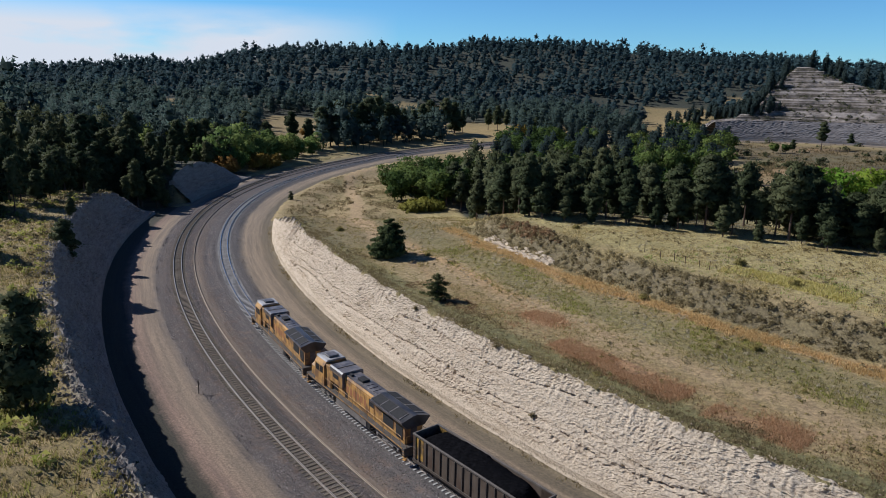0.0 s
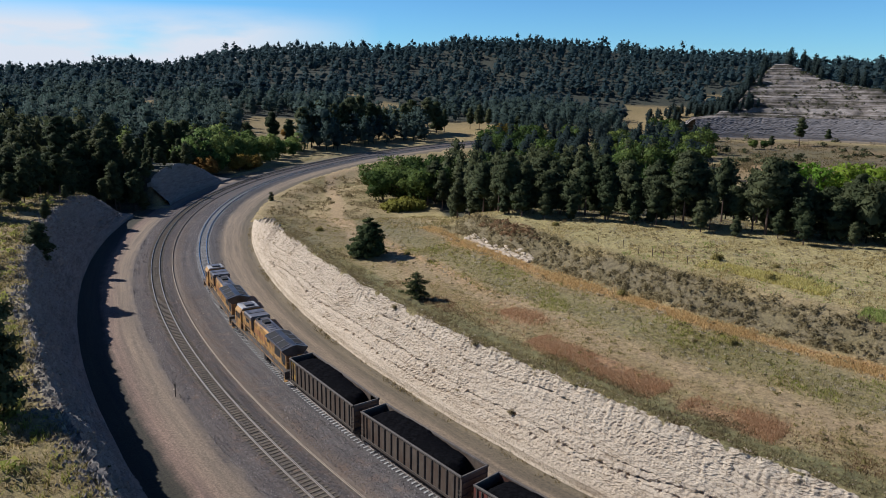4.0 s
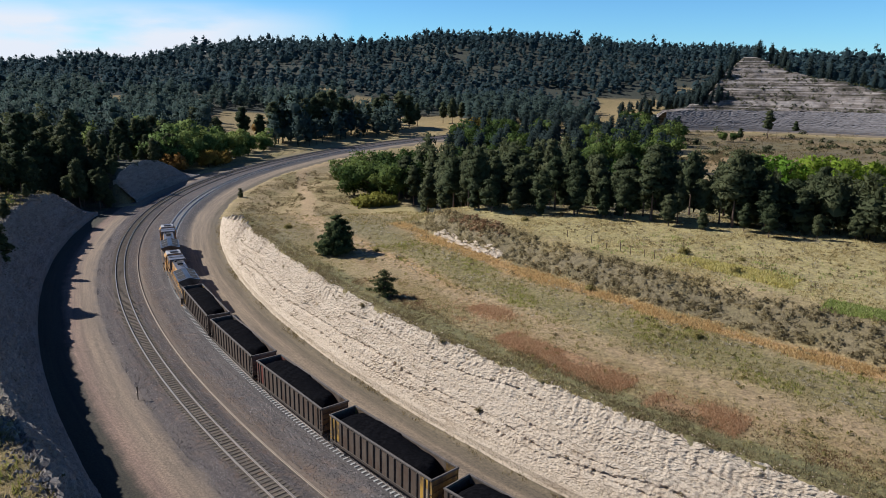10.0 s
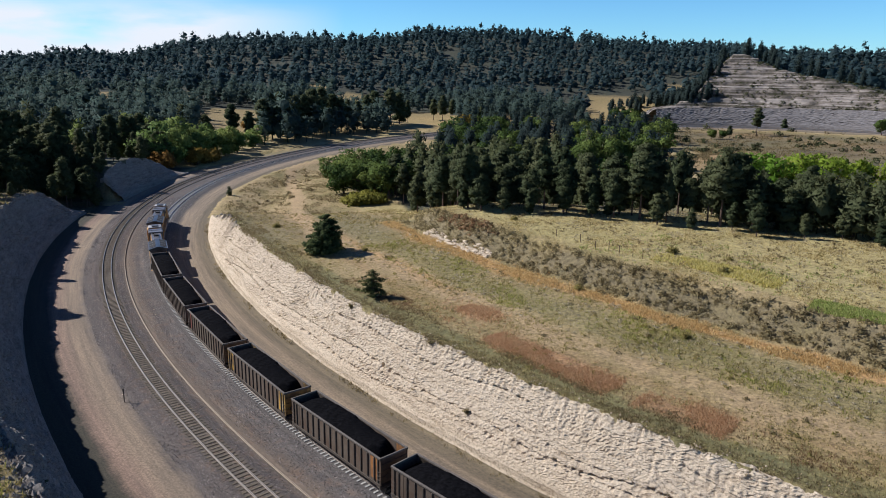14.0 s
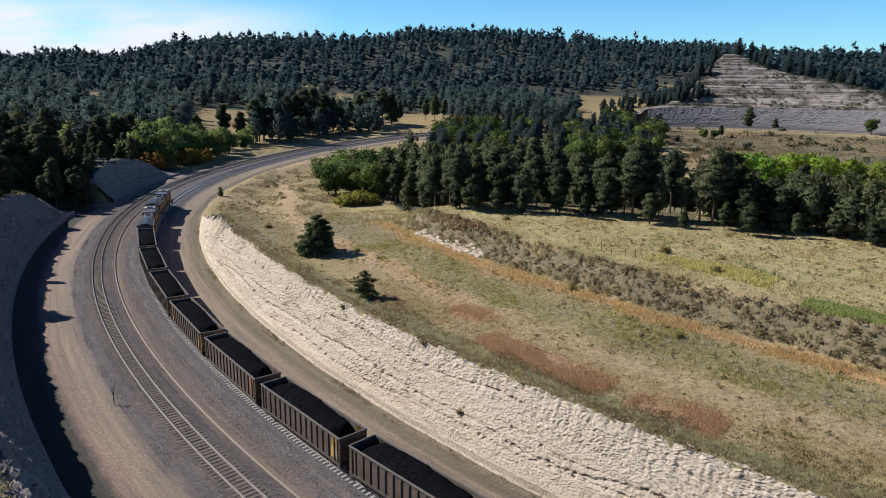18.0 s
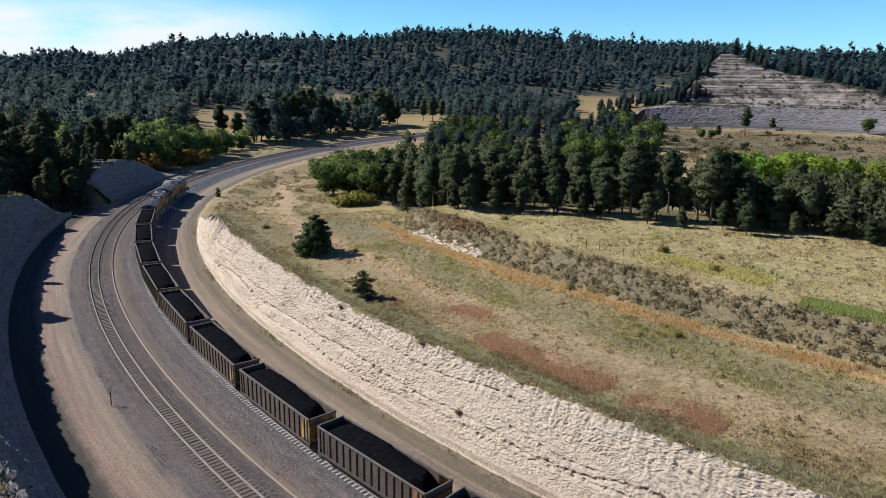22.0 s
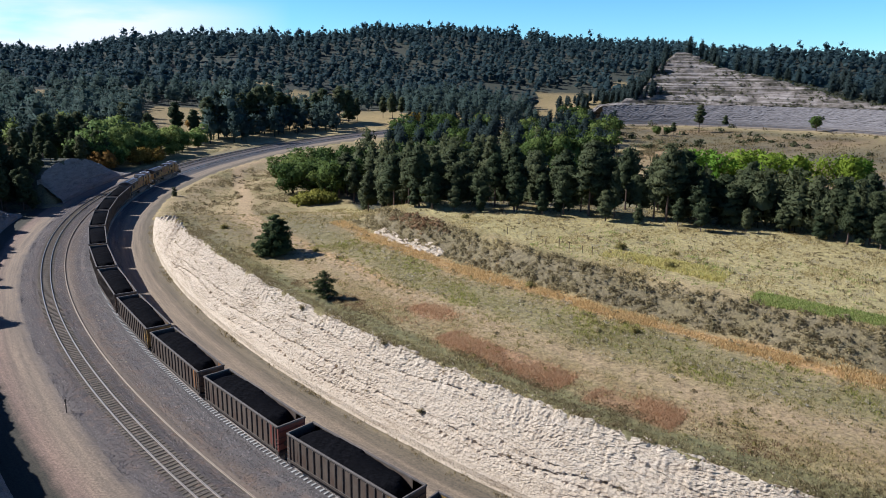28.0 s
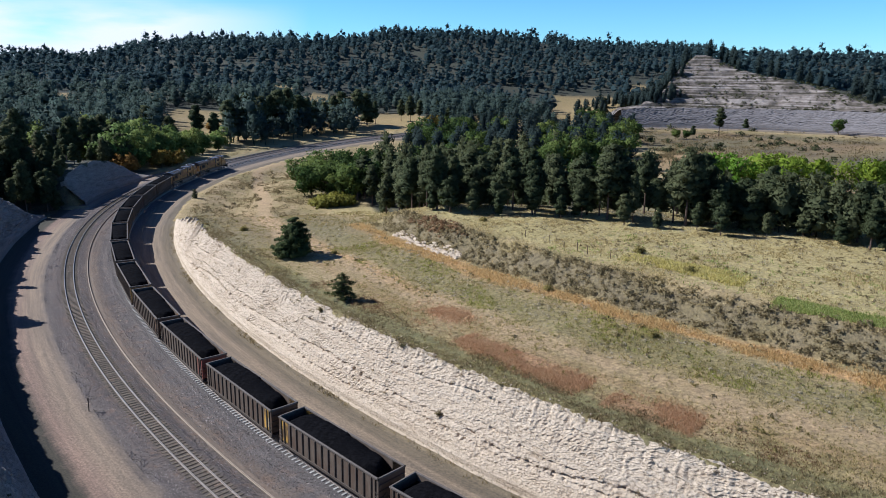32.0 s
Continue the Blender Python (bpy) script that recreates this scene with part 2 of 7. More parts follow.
def trackbed_material():
    m, nt, b = bare("trackbed", 0.95)
    at = nt.nodes.new("ShaderNodeAttribute")
    at.attribute_name = "side"
    n = noise_node(nt, 0.35, 4)
    n2 = noise_node(nt, 2.5, 4)
    o = math_node(nt, "ADD", at.outputs["Fac"], math_node(nt, "MULTIPLY", math_node(nt, "SUBTRACT", n.outputs["Fac"], 0.5), 1.6))
    o = math_node(nt, "ADD", o, math_node(nt, "MULTIPLY", math_node(nt, "SUBTRACT", n2.outputs["Fac"], 0.5), 0.6))
    al = nt.nodes.new("ShaderNodeAttribute")
    al.attribute_name = "along"
    cv = nt.nodes.new("ShaderNodeCombineXYZ")
    nt.links.new(math_node(nt, "MULTIPLY", al.outputs["Fac"], 0.045), cv.inputs["X"])
    nt.links.new(math_node(nt, "MULTIPLY", at.outputs["Fac"], 1.25), cv.inputs["Y"])
    ruts = noise_node(nt, 1.0, 5, 0.65, vec=cv.outputs["Vector"])
    rut_tone = ramp_node(nt, [(0.30, (0.66, 0.66, 0.68)), (0.70, (1.28, 1.24, 1.18))])
    nt.links.new(ruts.outputs["Fac"], rut_tone.inputs["Fac"])
    f = math_node(nt, "MULTIPLY", math_node(nt, "ADD", o, 22.0), 1 / 33.0)
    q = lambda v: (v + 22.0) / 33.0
    # weedy western toe strip, coloured near black for the cutting's shade
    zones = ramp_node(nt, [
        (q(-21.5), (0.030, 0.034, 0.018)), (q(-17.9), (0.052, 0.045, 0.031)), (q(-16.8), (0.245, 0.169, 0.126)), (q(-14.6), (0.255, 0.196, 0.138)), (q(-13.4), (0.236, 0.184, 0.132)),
        (q(-12.2), (0.126, 0.108, 0.096)), (q(-10.9), (0.101, 0.085, 0.077)), (q(-9.7), (0.110, 0.090, 0.073)), (q(-7.9), (0.110, 0.090, 0.073)), (q(-6.9), (0.095, 0.082, 0.076)), (q(-5.6), (0.176, 0.139, 0.105)),
        (q(-4.6), (0.165, 0.131, 0.102)), (q(-3.4), (0.119, 0.107, 0.100)), (q(2.6), (0.114, 0.104, 0.097)), (q(3.4), (0.153, 0.127, 0.098)),
        (q(4.2), (0.243, 0.189, 0.131)), (q(7.2), (0.248, 0.194, 0.132)), (q(8.3), (0.165, 0.134, 0.089)), (q(10.3), (0.186, 0.151, 0.096))])
    nt.links.new(f, zones.inputs["Fac"])
    # the western dirt road ends at the bend; grass and cinders go on
    past = nt.nodes.new("ShaderNodeMapRange")
    past.inputs["From Min"].default_value, past.inputs["From Max"].default_value = 186.0, 222.0
    nt.links.new(al.outputs["Fac"], past.inputs["Value"])
    west = nt.nodes.new("ShaderNodeMapRange")
    west.inputs["From Min"].default_value, west.inputs["From Max"].default_value = -11.6, -12.8
    nt.links.new(o, west.inputs["Value"])
    verge = mix_node(nt, math_node(nt, "MULTIPLY", past.outputs["Result"], west.outputs["Result"]), zones.outputs["Color"], (0.20, 0.165, 0.082))
    # darker ballast round the bend, blended in along the line
    old = nt.nodes.new("ShaderNodeMapRange")
    old.inputs["From Min"].default_value, old.inputs["From Max"].default_value = 90.0, 170.0
    nt.links.new(al.outputs["Fac"], old.inputs["Value"])
    inner = nt.nodes.new("ShaderNodeMapRange")
    inner.inputs["From Min"].default_value, inner.inputs["From Max"].default_value = 3.6, 2.4
    nt.links.new(o, inner.inputs["Value"])
    outer = nt.nodes.new("ShaderNodeMapRange")
    outer.inputs["From Min"].default_value, outer.inputs["From Max"].default_value = -12.2, -11.2
    nt.links.new(o, outer.inputs["Value"])
    bend_dark = math_node(nt, "MULTIPLY", math_node(nt, "MULTIPLY", old.outputs["Result"], 0.85), math_node(nt, "MULTIPLY", inner.outputs["Result"], outer.outputs["Result"]))
    verge = mix_node(nt, bend_dark, verge, (0.066, 0.060, 0.060))
    # rust-brown drifts among the ballast between the tracks
    drift = noise_node(nt, 0.75, 5, 0.7)
    stain = ramp_node(nt, [(0.50, (0, 0, 0)), (0.66, (0.62, 0.62, 0.62))])
    nt.links.new(drift.outputs["Fac"], stain.inputs["Fac"])
    mid = nt.nodes.new("ShaderNodeMapRange")
    mid.inputs["From Min"].default_value, mid.inputs["From Max"].default_value = -1.6, -2.8
    nt.links.new(o, mid.inputs["Value"])
    verge = mix_node(nt, math_node(nt, "MULTIPLY", math_node(nt, "MULTIPLY", stain.outputs["Color"], mid.outputs["Result"]), outer.outputs["Result"]), verge, (0.195, 0.130, 0.090))
    fine = noise_node(nt, 4.5, 8, 0.9)
    grit_tone = ramp_node(nt, [(0.36, (0.42, 0.42, 0.43)), (0.64, (1.66, 1.64, 1.64))])
    nt.links.new(fine.outputs["Fac"], grit_tone.inputs["Fac"])
    col = mix_node(nt, 1.0, verge, grit_tone.outputs["Color"], "MULTIPLY")
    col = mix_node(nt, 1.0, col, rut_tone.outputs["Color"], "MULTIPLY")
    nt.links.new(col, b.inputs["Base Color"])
    bump(nt, b, fine.outputs["Fac"], 0.8, 0.08)
    return m


def ground_material():
    """Dry grassland: straw, green, sage and orange tones in drifts, bare soil where 'bare' says so."""
    m, nt, b = bare("grassland", 0.95)
    big = noise_node(nt, 0.035, 4)
    mid = noise_node(nt, 0.22, 5, 0.7)
    fine = noise_node(nt, 2.2, 6, 0.8)
    base = ramp_node(nt, [(0.34, (0.195, 0.163, 0.06)), (0.45, (0.30, 0.232, 0.098)), (0.57, (0.42, 0.308, 0.158)), (0.68, (0.26, 0.212, 0.08))])
    f = math_node(nt, "ADD", math_node(nt, "MULTIPLY", big.outputs["Fac"], 0.45), math_node(nt, "MULTIPLY", mid.outputs["Fac"], 0.55))
    nt.links.new(f, base.inputs["Fac"])
    col = base.outputs["Color"]
    for name, tone in (("straw", (0.475, 0.390, 0.165)), ("green", (0.195, 0.183, 0.068)), ("rusty", (0.36, 0.205, 0.10)), ("orange", (0.53, 0.315, 0.132)), ("sage", (0.205, 0.162, 0.090)), ("bare", (0.44, 0.305, 0.165)), ("darken", (0.044, 0.047, 0.030)), ("chalk", (0.50, 0.415, 0.30))):
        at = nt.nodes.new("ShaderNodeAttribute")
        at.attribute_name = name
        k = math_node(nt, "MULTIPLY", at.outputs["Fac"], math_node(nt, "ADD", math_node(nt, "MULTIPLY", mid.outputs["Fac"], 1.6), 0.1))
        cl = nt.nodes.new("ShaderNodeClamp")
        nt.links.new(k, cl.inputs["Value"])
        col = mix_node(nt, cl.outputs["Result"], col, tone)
    grit_tone = ramp_node(nt, [(0.32, (0.42, 0.42, 0.42)), (0.68, (1.5, 1.5, 1.45))])
    nt.links.new(fine.outputs["Fac"], grit_tone.inputs["Fac"])
    col = mix_node(nt, 1.0, col, grit_tone.outputs["Color"], "MULTIPLY")
    nt.links.new(col, b.inputs["Base Color"])
    h = math_node(nt, "ADD", fine.outputs["Fac"], math_node(nt, "MULTIPLY", mid.outputs["Fac"], 2.0))
    bump(nt, b, h, 0.9, 0.25)
    return m


def chalk_material(name, a, c, d, flat=(0.25, 0.25, 1.6)):
    m, nt, b = bare(name, 0.95)
    lay = noise_node(nt, 1.0, 6, 0.7, stretch=flat)
    fine = noise_node(nt, 4.2, 7, 0.85)
    col = ramp_node(nt, [(0.28, d), (0.45, a), (0.7, c)])
    nt.links.new(lay.outputs["Fac"], col.inputs["Fac"])
    # low fine noise darkens the bump's hollows, their shade put into the colour
    grit_tone = ramp_node(nt, [(0.40, (0.40, 0.36, 0.33)), (0.455, (0.97, 0.96, 0.95)), (0.60, (1.12, 1.12, 1.12))])
    nt.links.new(fine.outputs["Fac"], grit_tone.inputs["Fac"])
    nt.links.new(mix_node(nt, 1.0, col.outputs["Color"], grit_tone.outputs["Color"], "MULTIPLY"), b.inputs["Base Color"])
    bump(nt, b, math_node(nt, "ADD", fine.outputs["Fac"], math_node(nt, "MULTIPLY", lay.outputs["Fac"], 1.2)), 0.9, 0.16)
    return m


M_BED = trackbed_material()
M_GROUND = ground_material()
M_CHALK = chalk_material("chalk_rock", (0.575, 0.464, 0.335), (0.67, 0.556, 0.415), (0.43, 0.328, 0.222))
# the same chalk, coloured darker for the shade on the western faces
M_CHALK_SHADED = chalk_material("shaded_chalk", (0.225, 0.194, 0.165), (0.31, 0.274, 0.236), (0.14, 0.12, 0.10))
# grey rock of the bluff's lower cutting, toned down further for its shade
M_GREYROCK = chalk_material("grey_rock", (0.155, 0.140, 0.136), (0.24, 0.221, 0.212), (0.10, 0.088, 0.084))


def bluff_material():
    """Thin pale ledges of chalk with dark, overgrown bands between them."""
    m, nt, b = bare("bluff_rock", 0.95)
    lay = noise_node(nt, 1.0, 5, 0.6, stretch=(0.016, 0.016, 1.05))
    patch = noise_node(nt, 0.10, 4, 0.7)
    fine = noise_node(nt, 0.9, 5, 0.75)
    f = math_node(nt, "ADD", lay.outputs["Fac"], math_node(nt, "MULTIPLY", math_node(nt, "SUBTRACT", patch.outputs["Fac"], 0.5), 0.62))
    f = math_node(nt, "ADD", f, math_node(nt, "MULTIPLY", math_node(nt, "SUBTRACT", fine.outputs["Fac"], 0.5), 0.25))
    col = ramp_node(nt, [(0.40, (0.055, 0.047, 0.030)), (0.48, (0.130, 0.106, 0.086)), (0.55, (0.195, 0.164, 0.138)), (0.66, (0.315, 0.272, 0.236))])
    nt.links.new(f, col.inputs["Fac"])
    nt.links.new(col.outputs["Color"], b.inputs["Base Color"])
    bump(nt, b, math_node(nt, "ADD", fine.outputs["Fac"], lay.outputs["Fac"]), 0.9, 0.5)
    return m


M_BLUFF = bluff_material()

# ---- line of the railway ----
GRADE = 0.0155
KNOT_S = (-300, -130, -80, 0, 60, 120, 180, 240, 320, 420, 540, 640, 680, 760)
KNOT_K = (0.0, 0.0, -3.34, -3.63, -3.87, -4.92, -5.52, -3.49, -4.75, -6.80, -7.92, -8.4, 0.0, 0.0)
LS = np.arange(-300, 761, 2.0)
LK = np.interp(LS, KNOT_S, np.array(KNOT_K) / 1000)
_th = np.cumsum(LK) * 2
_i0 = int(np.argmin(abs(LS)))
LTH = 0.8017 + _th - _th[_i0]
LX, LY = np.cumsum(-np.sin(LTH)) * 2, np.cumsum(np.cos(LTH)) * 2
LX, LY = -13.64 + LX - LX[_i0], 60.84 + LY - LY[_i0]


def level(s):
    return GRADE * np.clip(s, -300, 660)


def on_line(s, o, z=0.0):
    """World points: s along the line, o to its right, z over the rail head."""
    s = np.asarray(s, float)
    x, y, t = np.interp(s, LS, LX), np.interp(s, LS, LY), np.interp(s, LS, LTH)
    return x + np.cos(t) * o, y + np.sin(t) * o, level(s) + z


def to_line(x, y):
    """s and o of plan points."""
    x, y = np.ravel(x), np.ravel(y)
    s, o = np.empty(len(x)), np.empty(len(x))
    for a in range(0, len(x), 20000):
        px, py = x[a:a + 20000, None], y[a:a + 20000, None]
        d = (px - LX[None, ::3]) ** 2 + (py - LY[None, ::3]) ** 2
        i = d.argmin(1) * 3
        ex, ey = px[:, 0] - LX[i], py[:, 0] - LY[i]
        side = np.cos(LTH[i]) * ex + np.sin(LTH[i]) * ey
        bend = np.clip(1 + LK[i] * side, 0.35, 50)
        s[a:a + 20000] = LS[i] + (np.cos(LTH[i]) * ey - np.sin(LTH[i]) * ex) / bend
        o[a:a + 20000] = side
    return s, o


def smooth(v):
    v = np.clip(v, 0, 1)
    return v * v * (3 - 2 * v)


def lumps(x, y, scale, seed=0.0):
    """Soft plan noise from a few waves, about -1 to 1."""
    x, y = x / scale, y / scale
    return (np.sin(1.3 * x + 0.7 * y + seed) + np.sin(-0.8 * x + 1.7 * y + 2.1 * seed + 1) + 0.6 * np.sin(2.7 * x + 1.9 * y + seed * 3.3) + 0.6 * np.sin(2.3 * x - 3.1 * y + 1.7 * seed)) / 3.2


def vnoise(x, y, seed=0):
    """Value noise in the plane, -1 to 1."""
    x, y = np.asarray(x, float), np.asarray(y, float)
    ix, iy = np.floor(x).astype(np.int64), np.floor(y).astype(np.int64)
    fx, fy = smooth(x - ix), smooth(y - iy)

    def rnd(i, j):
        h = (i * 374761393 + j * 668265263 + seed * 144665) & 0x7FFFFFFF
        h = ((h ^ (h >> 13)) * 1274126177) & 0x7FFFFFFF
        return ((h ^ (h >> 16)) & 0xFFFF) / 32767.5 - 1

    a = rnd(ix, iy) * (1 - fx) + rnd(ix + 1, iy) * fx
    b = rnd(ix, iy + 1) * (1 - fx) + rnd(ix + 1, iy + 1) * fx
    return a * (1 - fy) + b * fy


def wall_right(s):
    s = np.asarray(s, float)
    ragged = (0.45 * np.sin(s * 1.25) + 0.35 * np.sin(s * 2.6 + 1) + 0.25 * np.sin(s * 4.3)) * smooth((s - 72) / 12) * smooth((118 - s) / 14)
    return np.maximum(0, ragged + np.interp(s, (-300, -70, -40, 60, 90, 104, 114, 122), (5.5, 6.6, 7.0, 7.0, 5.0, 2.9, 1.0, 0.0)))


def face_width(s):
    """How far the sunny face leans back: it narrows to nothing at its northern tip."""
    s = np.asarray(s, float)
    return np.where(s > 80, 4.3 * np.clip((wall_right(s) / 5.0) ** 0.85, 0.10, 1), 4.3)


def wall_left(s):
    s = np.asarray(s, float)
    worn = (0.22 * np.sin(s * 0.37) + 0.18 * np.sin(s * 0.93 + 1.0) + 0.14 * np.sin(s * 2.3)) * (s < 108)
    return worn + np.interp(s, (-300, -60, 10, 60, 100, 112, 120, 126, 130, 132, 144, 146, 150, 158, 166, 174, 182, 188, 192), (8.0, 8.2, 8.9, 9.9, 9.3, 8.4, 6.9, 4.6, 1.8, 0.0, 0.0, 6.2, 7.6, 8.4, 8.3, 6.9, 4.0, 1.0, 0.0))


def bluff_top(s):
    return np.interp(s, (474, 486, 496, 502, 508, 514, 520, 526, 533, 541, 550, 560, 570, 580, 592, 606, 640, 700, 760), (0.0, 8.5, 9.8, 13.0, 20.0, 33.0, 41.0, 40.5, 35.0, 30.0, 27.2, 25.0, 21.8, 18.2, 14.8, 12.0, 10.5, 9.0, 6.0))


def bluff_height(s, d):
    """Height over the rail behind the line, d metres outside it."""
    top = bluff_top(s)
    low = np.minimum(top, 9.5) * smooth((d - 15) / 3.5)
    return (low + np.clip((d - 27) * 0.62, 0, np.maximum(top - 9.5, 0))) * (1 - smooth((d - 95) / 110))


def ground_height(x, y):
    x, y = np.ravel(np.asarray(x, float)), np.ravel(np.asarray(y, float))
    s, o = to_line(x, y)
    zt = level(s)
    r = np.hypot(x, y)
    az = np.degrees(np.arctan2(x, np.maximum(y, 1e-3)))
    # inside of the curve: cut, terrace, old bank, plateau, then the creek
    cut = zt + wall_right(s) * smooth((o - 10.6) / (face_width(s) - 0.35)) + 0.03 * np.clip(o - 14, 0, 40)
    cut = cut + 3.2 * smooth((o - 41 - 1.5 * lumps(x, y, 9, 3)) / 5.0) * smooth((66 - s) / 14)
    cut = cut + 0.25 * lumps(x, y, 11, 1) * smooth((o - 15) / 8)
    bank = zt - 0.42 - 3.0 * smooth((o - 12) / 14)
    inner = bank + (cut - bank) * smooth((134 - s) / 26)
    fall = smooth((y - 128 + 0.22 * np.clip(x, 0, 200)) / 70) * smooth((o - 14) / 20)
    valley = 1.0 + 0.012 * np.clip(y - 150, -50, 300) + 0.02 * np.clip(x, 0, 300) + 0.8 * lumps(x, y, 40, 2)
    valley = np.where(o < 60, valley + (zt - 0.5 - valley) * smooth((40 - o) / 30), valley)
    inner = inner + (valley - inner) * np.where(y > 100, fall, 0)
    # outside: cut, then woods that climb
    d = -o
    toe = np.where(s > 140, 16.3, 22.0)
    left = zt + wall_left(s) * smooth((d - toe) / 4.2) + np.clip(d - 28, 0, 80) * 0.04
    left = left + 0.5 * lumps(x, y, 14, 5) * smooth((d - 27) / 10)
    left = left + np.where(s > 180, np.clip(d - 20, 0, 120) * 0.015, 0)
    w = smooth((s - 438) / 26)
    out = left + (zt + bluff_height(s, d) - 10.0 * smooth((d - 4) / 7) * (1 - smooth((d - 90) / 20)) - left) * w
    z = np.where(o > 0, inner, out)
    # wooded hills all round the bend
    ridge = np.interp(az, (-90, -40, -37, -34, -30, -27, -25.3, -23, -20, -17, -12, -8, -3, 1, 5, 13, 16, 20, 24, 27, 30, 40, 90), (24, 24, 27, 35, 36, 34, 45, 55, 56, 54, 57, 60, 67, 69, 66, 60, 60, 50, 47, 44, 38, 34, 32))
    start = np.interp(az, (-90, -40, -25, -10, 5, 20, 40, 90), (120, 200, 400, 480, 520, 560, 560, 500))
    hill = ridge * smooth((r - start) / np.interp(az, (-60, -25, -15, 40), (750, 620, 420, 420))) * np.where(y > -60, 1, 0)
    hill = hill + 5 * lumps(x, y, 90, 7) * smooth((r - start) / 200) + 2.0 * lumps(x, y, 37, 8) * smooth((r - start) / 150)
    outside = smooth((d - 30) / 40) * np.where(o < 0, 1, 0)
    z = z + hill * outside * (1 - w * (1 - smooth((d - 95) / 110)))
    # the railway's own bed lies under its gravel
    bed = np.where((d < toe + 1.0) & (o < np.where(s > 122, 9.7, 10.4)), 1, 0)
    z = np.where(bed > 0, np.minimum(z, zt - 1.1), z)
    # under the rock faces
    z = np.where((o >= 10.4) & (o < 10.1 + face_width(s)) & (s < 122), zt + wall_right(s) * (o - 10.3) / face_width(s) - np.minimum(2.0, 0.4 + 0.5 * wall_right(s)), z)
    z = np.where((d >= toe - 2.0) & (d < toe + 4.0) & (s < 192), zt + wall_left(s) * np.clip((d - toe + 0.5) / 4.8, 0, 1) - np.minimum(2.2, 0.45 + 0.5 * wall_left(s)), z)
    return z


def height_at(x, y):
    return float(ground_height(np.array([x]), np.array([y]))[0])


# ---- mesh helpers ----
def mesh_of(name, verts, faces, material, smooth_shade=False):
    me = bpy.data.meshes.new(name)
    verts, faces = np.asarray(verts, float), np.asarray(faces)
    n = faces.shape[1]
    me.vertices.add(len(verts))
    me.vertices.foreach_set("co", verts.ravel())
    me.loops.add(faces.size)
    me.loops.foreach_set("vertex_index", faces.ravel().astype(np.int32))
    me.polygons.add(len(faces))
    me.polygons.foreach_set("loop_start", np.arange(0, faces.size, n, dtype=np.int32))
    me.polygons.foreach_set("use_smooth", np.full(len(faces), smooth_shade))
    me.update(calc_edges=True)
    me.validate()
    me.materials.append(material)
    return me


def grid_faces(nu, nv):
    i = np.arange(nu - 1)[:, None] * nv + np.arange(nv - 1)[None, :]
    return np.stack([i, i + nv, i + nv + 1, i + 1], -1).reshape(-1, 4)


def add_attr(me, name, values):
    a = me.attributes.new(name, "FLOAT", "POINT")
    a.data.foreach_set("value", np.asarray(values, np.float32).ravel())


def part(name, bm, material, parent, label=""):
    me = bpy.data.meshes.new(name)
    bm.to_mesh(me)
    bm.free()
    me.materials.append(material)
    ob = new(name, me)
    ob.parent = parent
    if label:
        tagged(ob, label)
    return ob


# ---- the ground ----
TRAIL = ((-66, 268), (-71, 256), (-70, 243), (-64, 222), (-55, 197), (-50, 178), (-38, 140), (-30, 120), (-24, 112))


def meadow(x, y):
    """Open glades on the slopes."""
    g = np.zeros(len(x))
    az, r = np.degrees(np.arctan2(x, y)), np.hypot(x, y)
    for ma, wa, r0, r1 in ((-20.3, 2.6, 315, 495), (-10.3, 2.3, 455, 575), (-5.8, 3.2, 385, 490), (9.9, 2.8, 470, 650), (-13.7, 1.2, 540, 600), (-29.5, 1.3, 490, 550), (-26.9, 1.1, 530, 600), (-23.5, 1.0, 510, 560), (13.8, 1.0, 640, 720)):
        g = np.maximum(g, 1 - ((az - ma) / wa) ** 4 - ((r - (r0 + r1) / 2) / ((r1 - r0) / 2)) ** 4 + 0.25 * lumps(x, y, 12, 2))
    return g > 0


def steps(lo, hi, fine, far_lo, far_hi, grow=1.09):
    mid = list(np.arange(lo, hi + 1e-6, fine))
    a, st = mid[-1], fine
    while a < far_hi:
        st = min(st * grow, 160)
        a += st
        mid.append(a)
    a, st = mid[0], fine
    while a > far_lo:
        st = min(st * grow, 160)
        a -= st
        mid.insert(0, a)
    return np.array(mid)


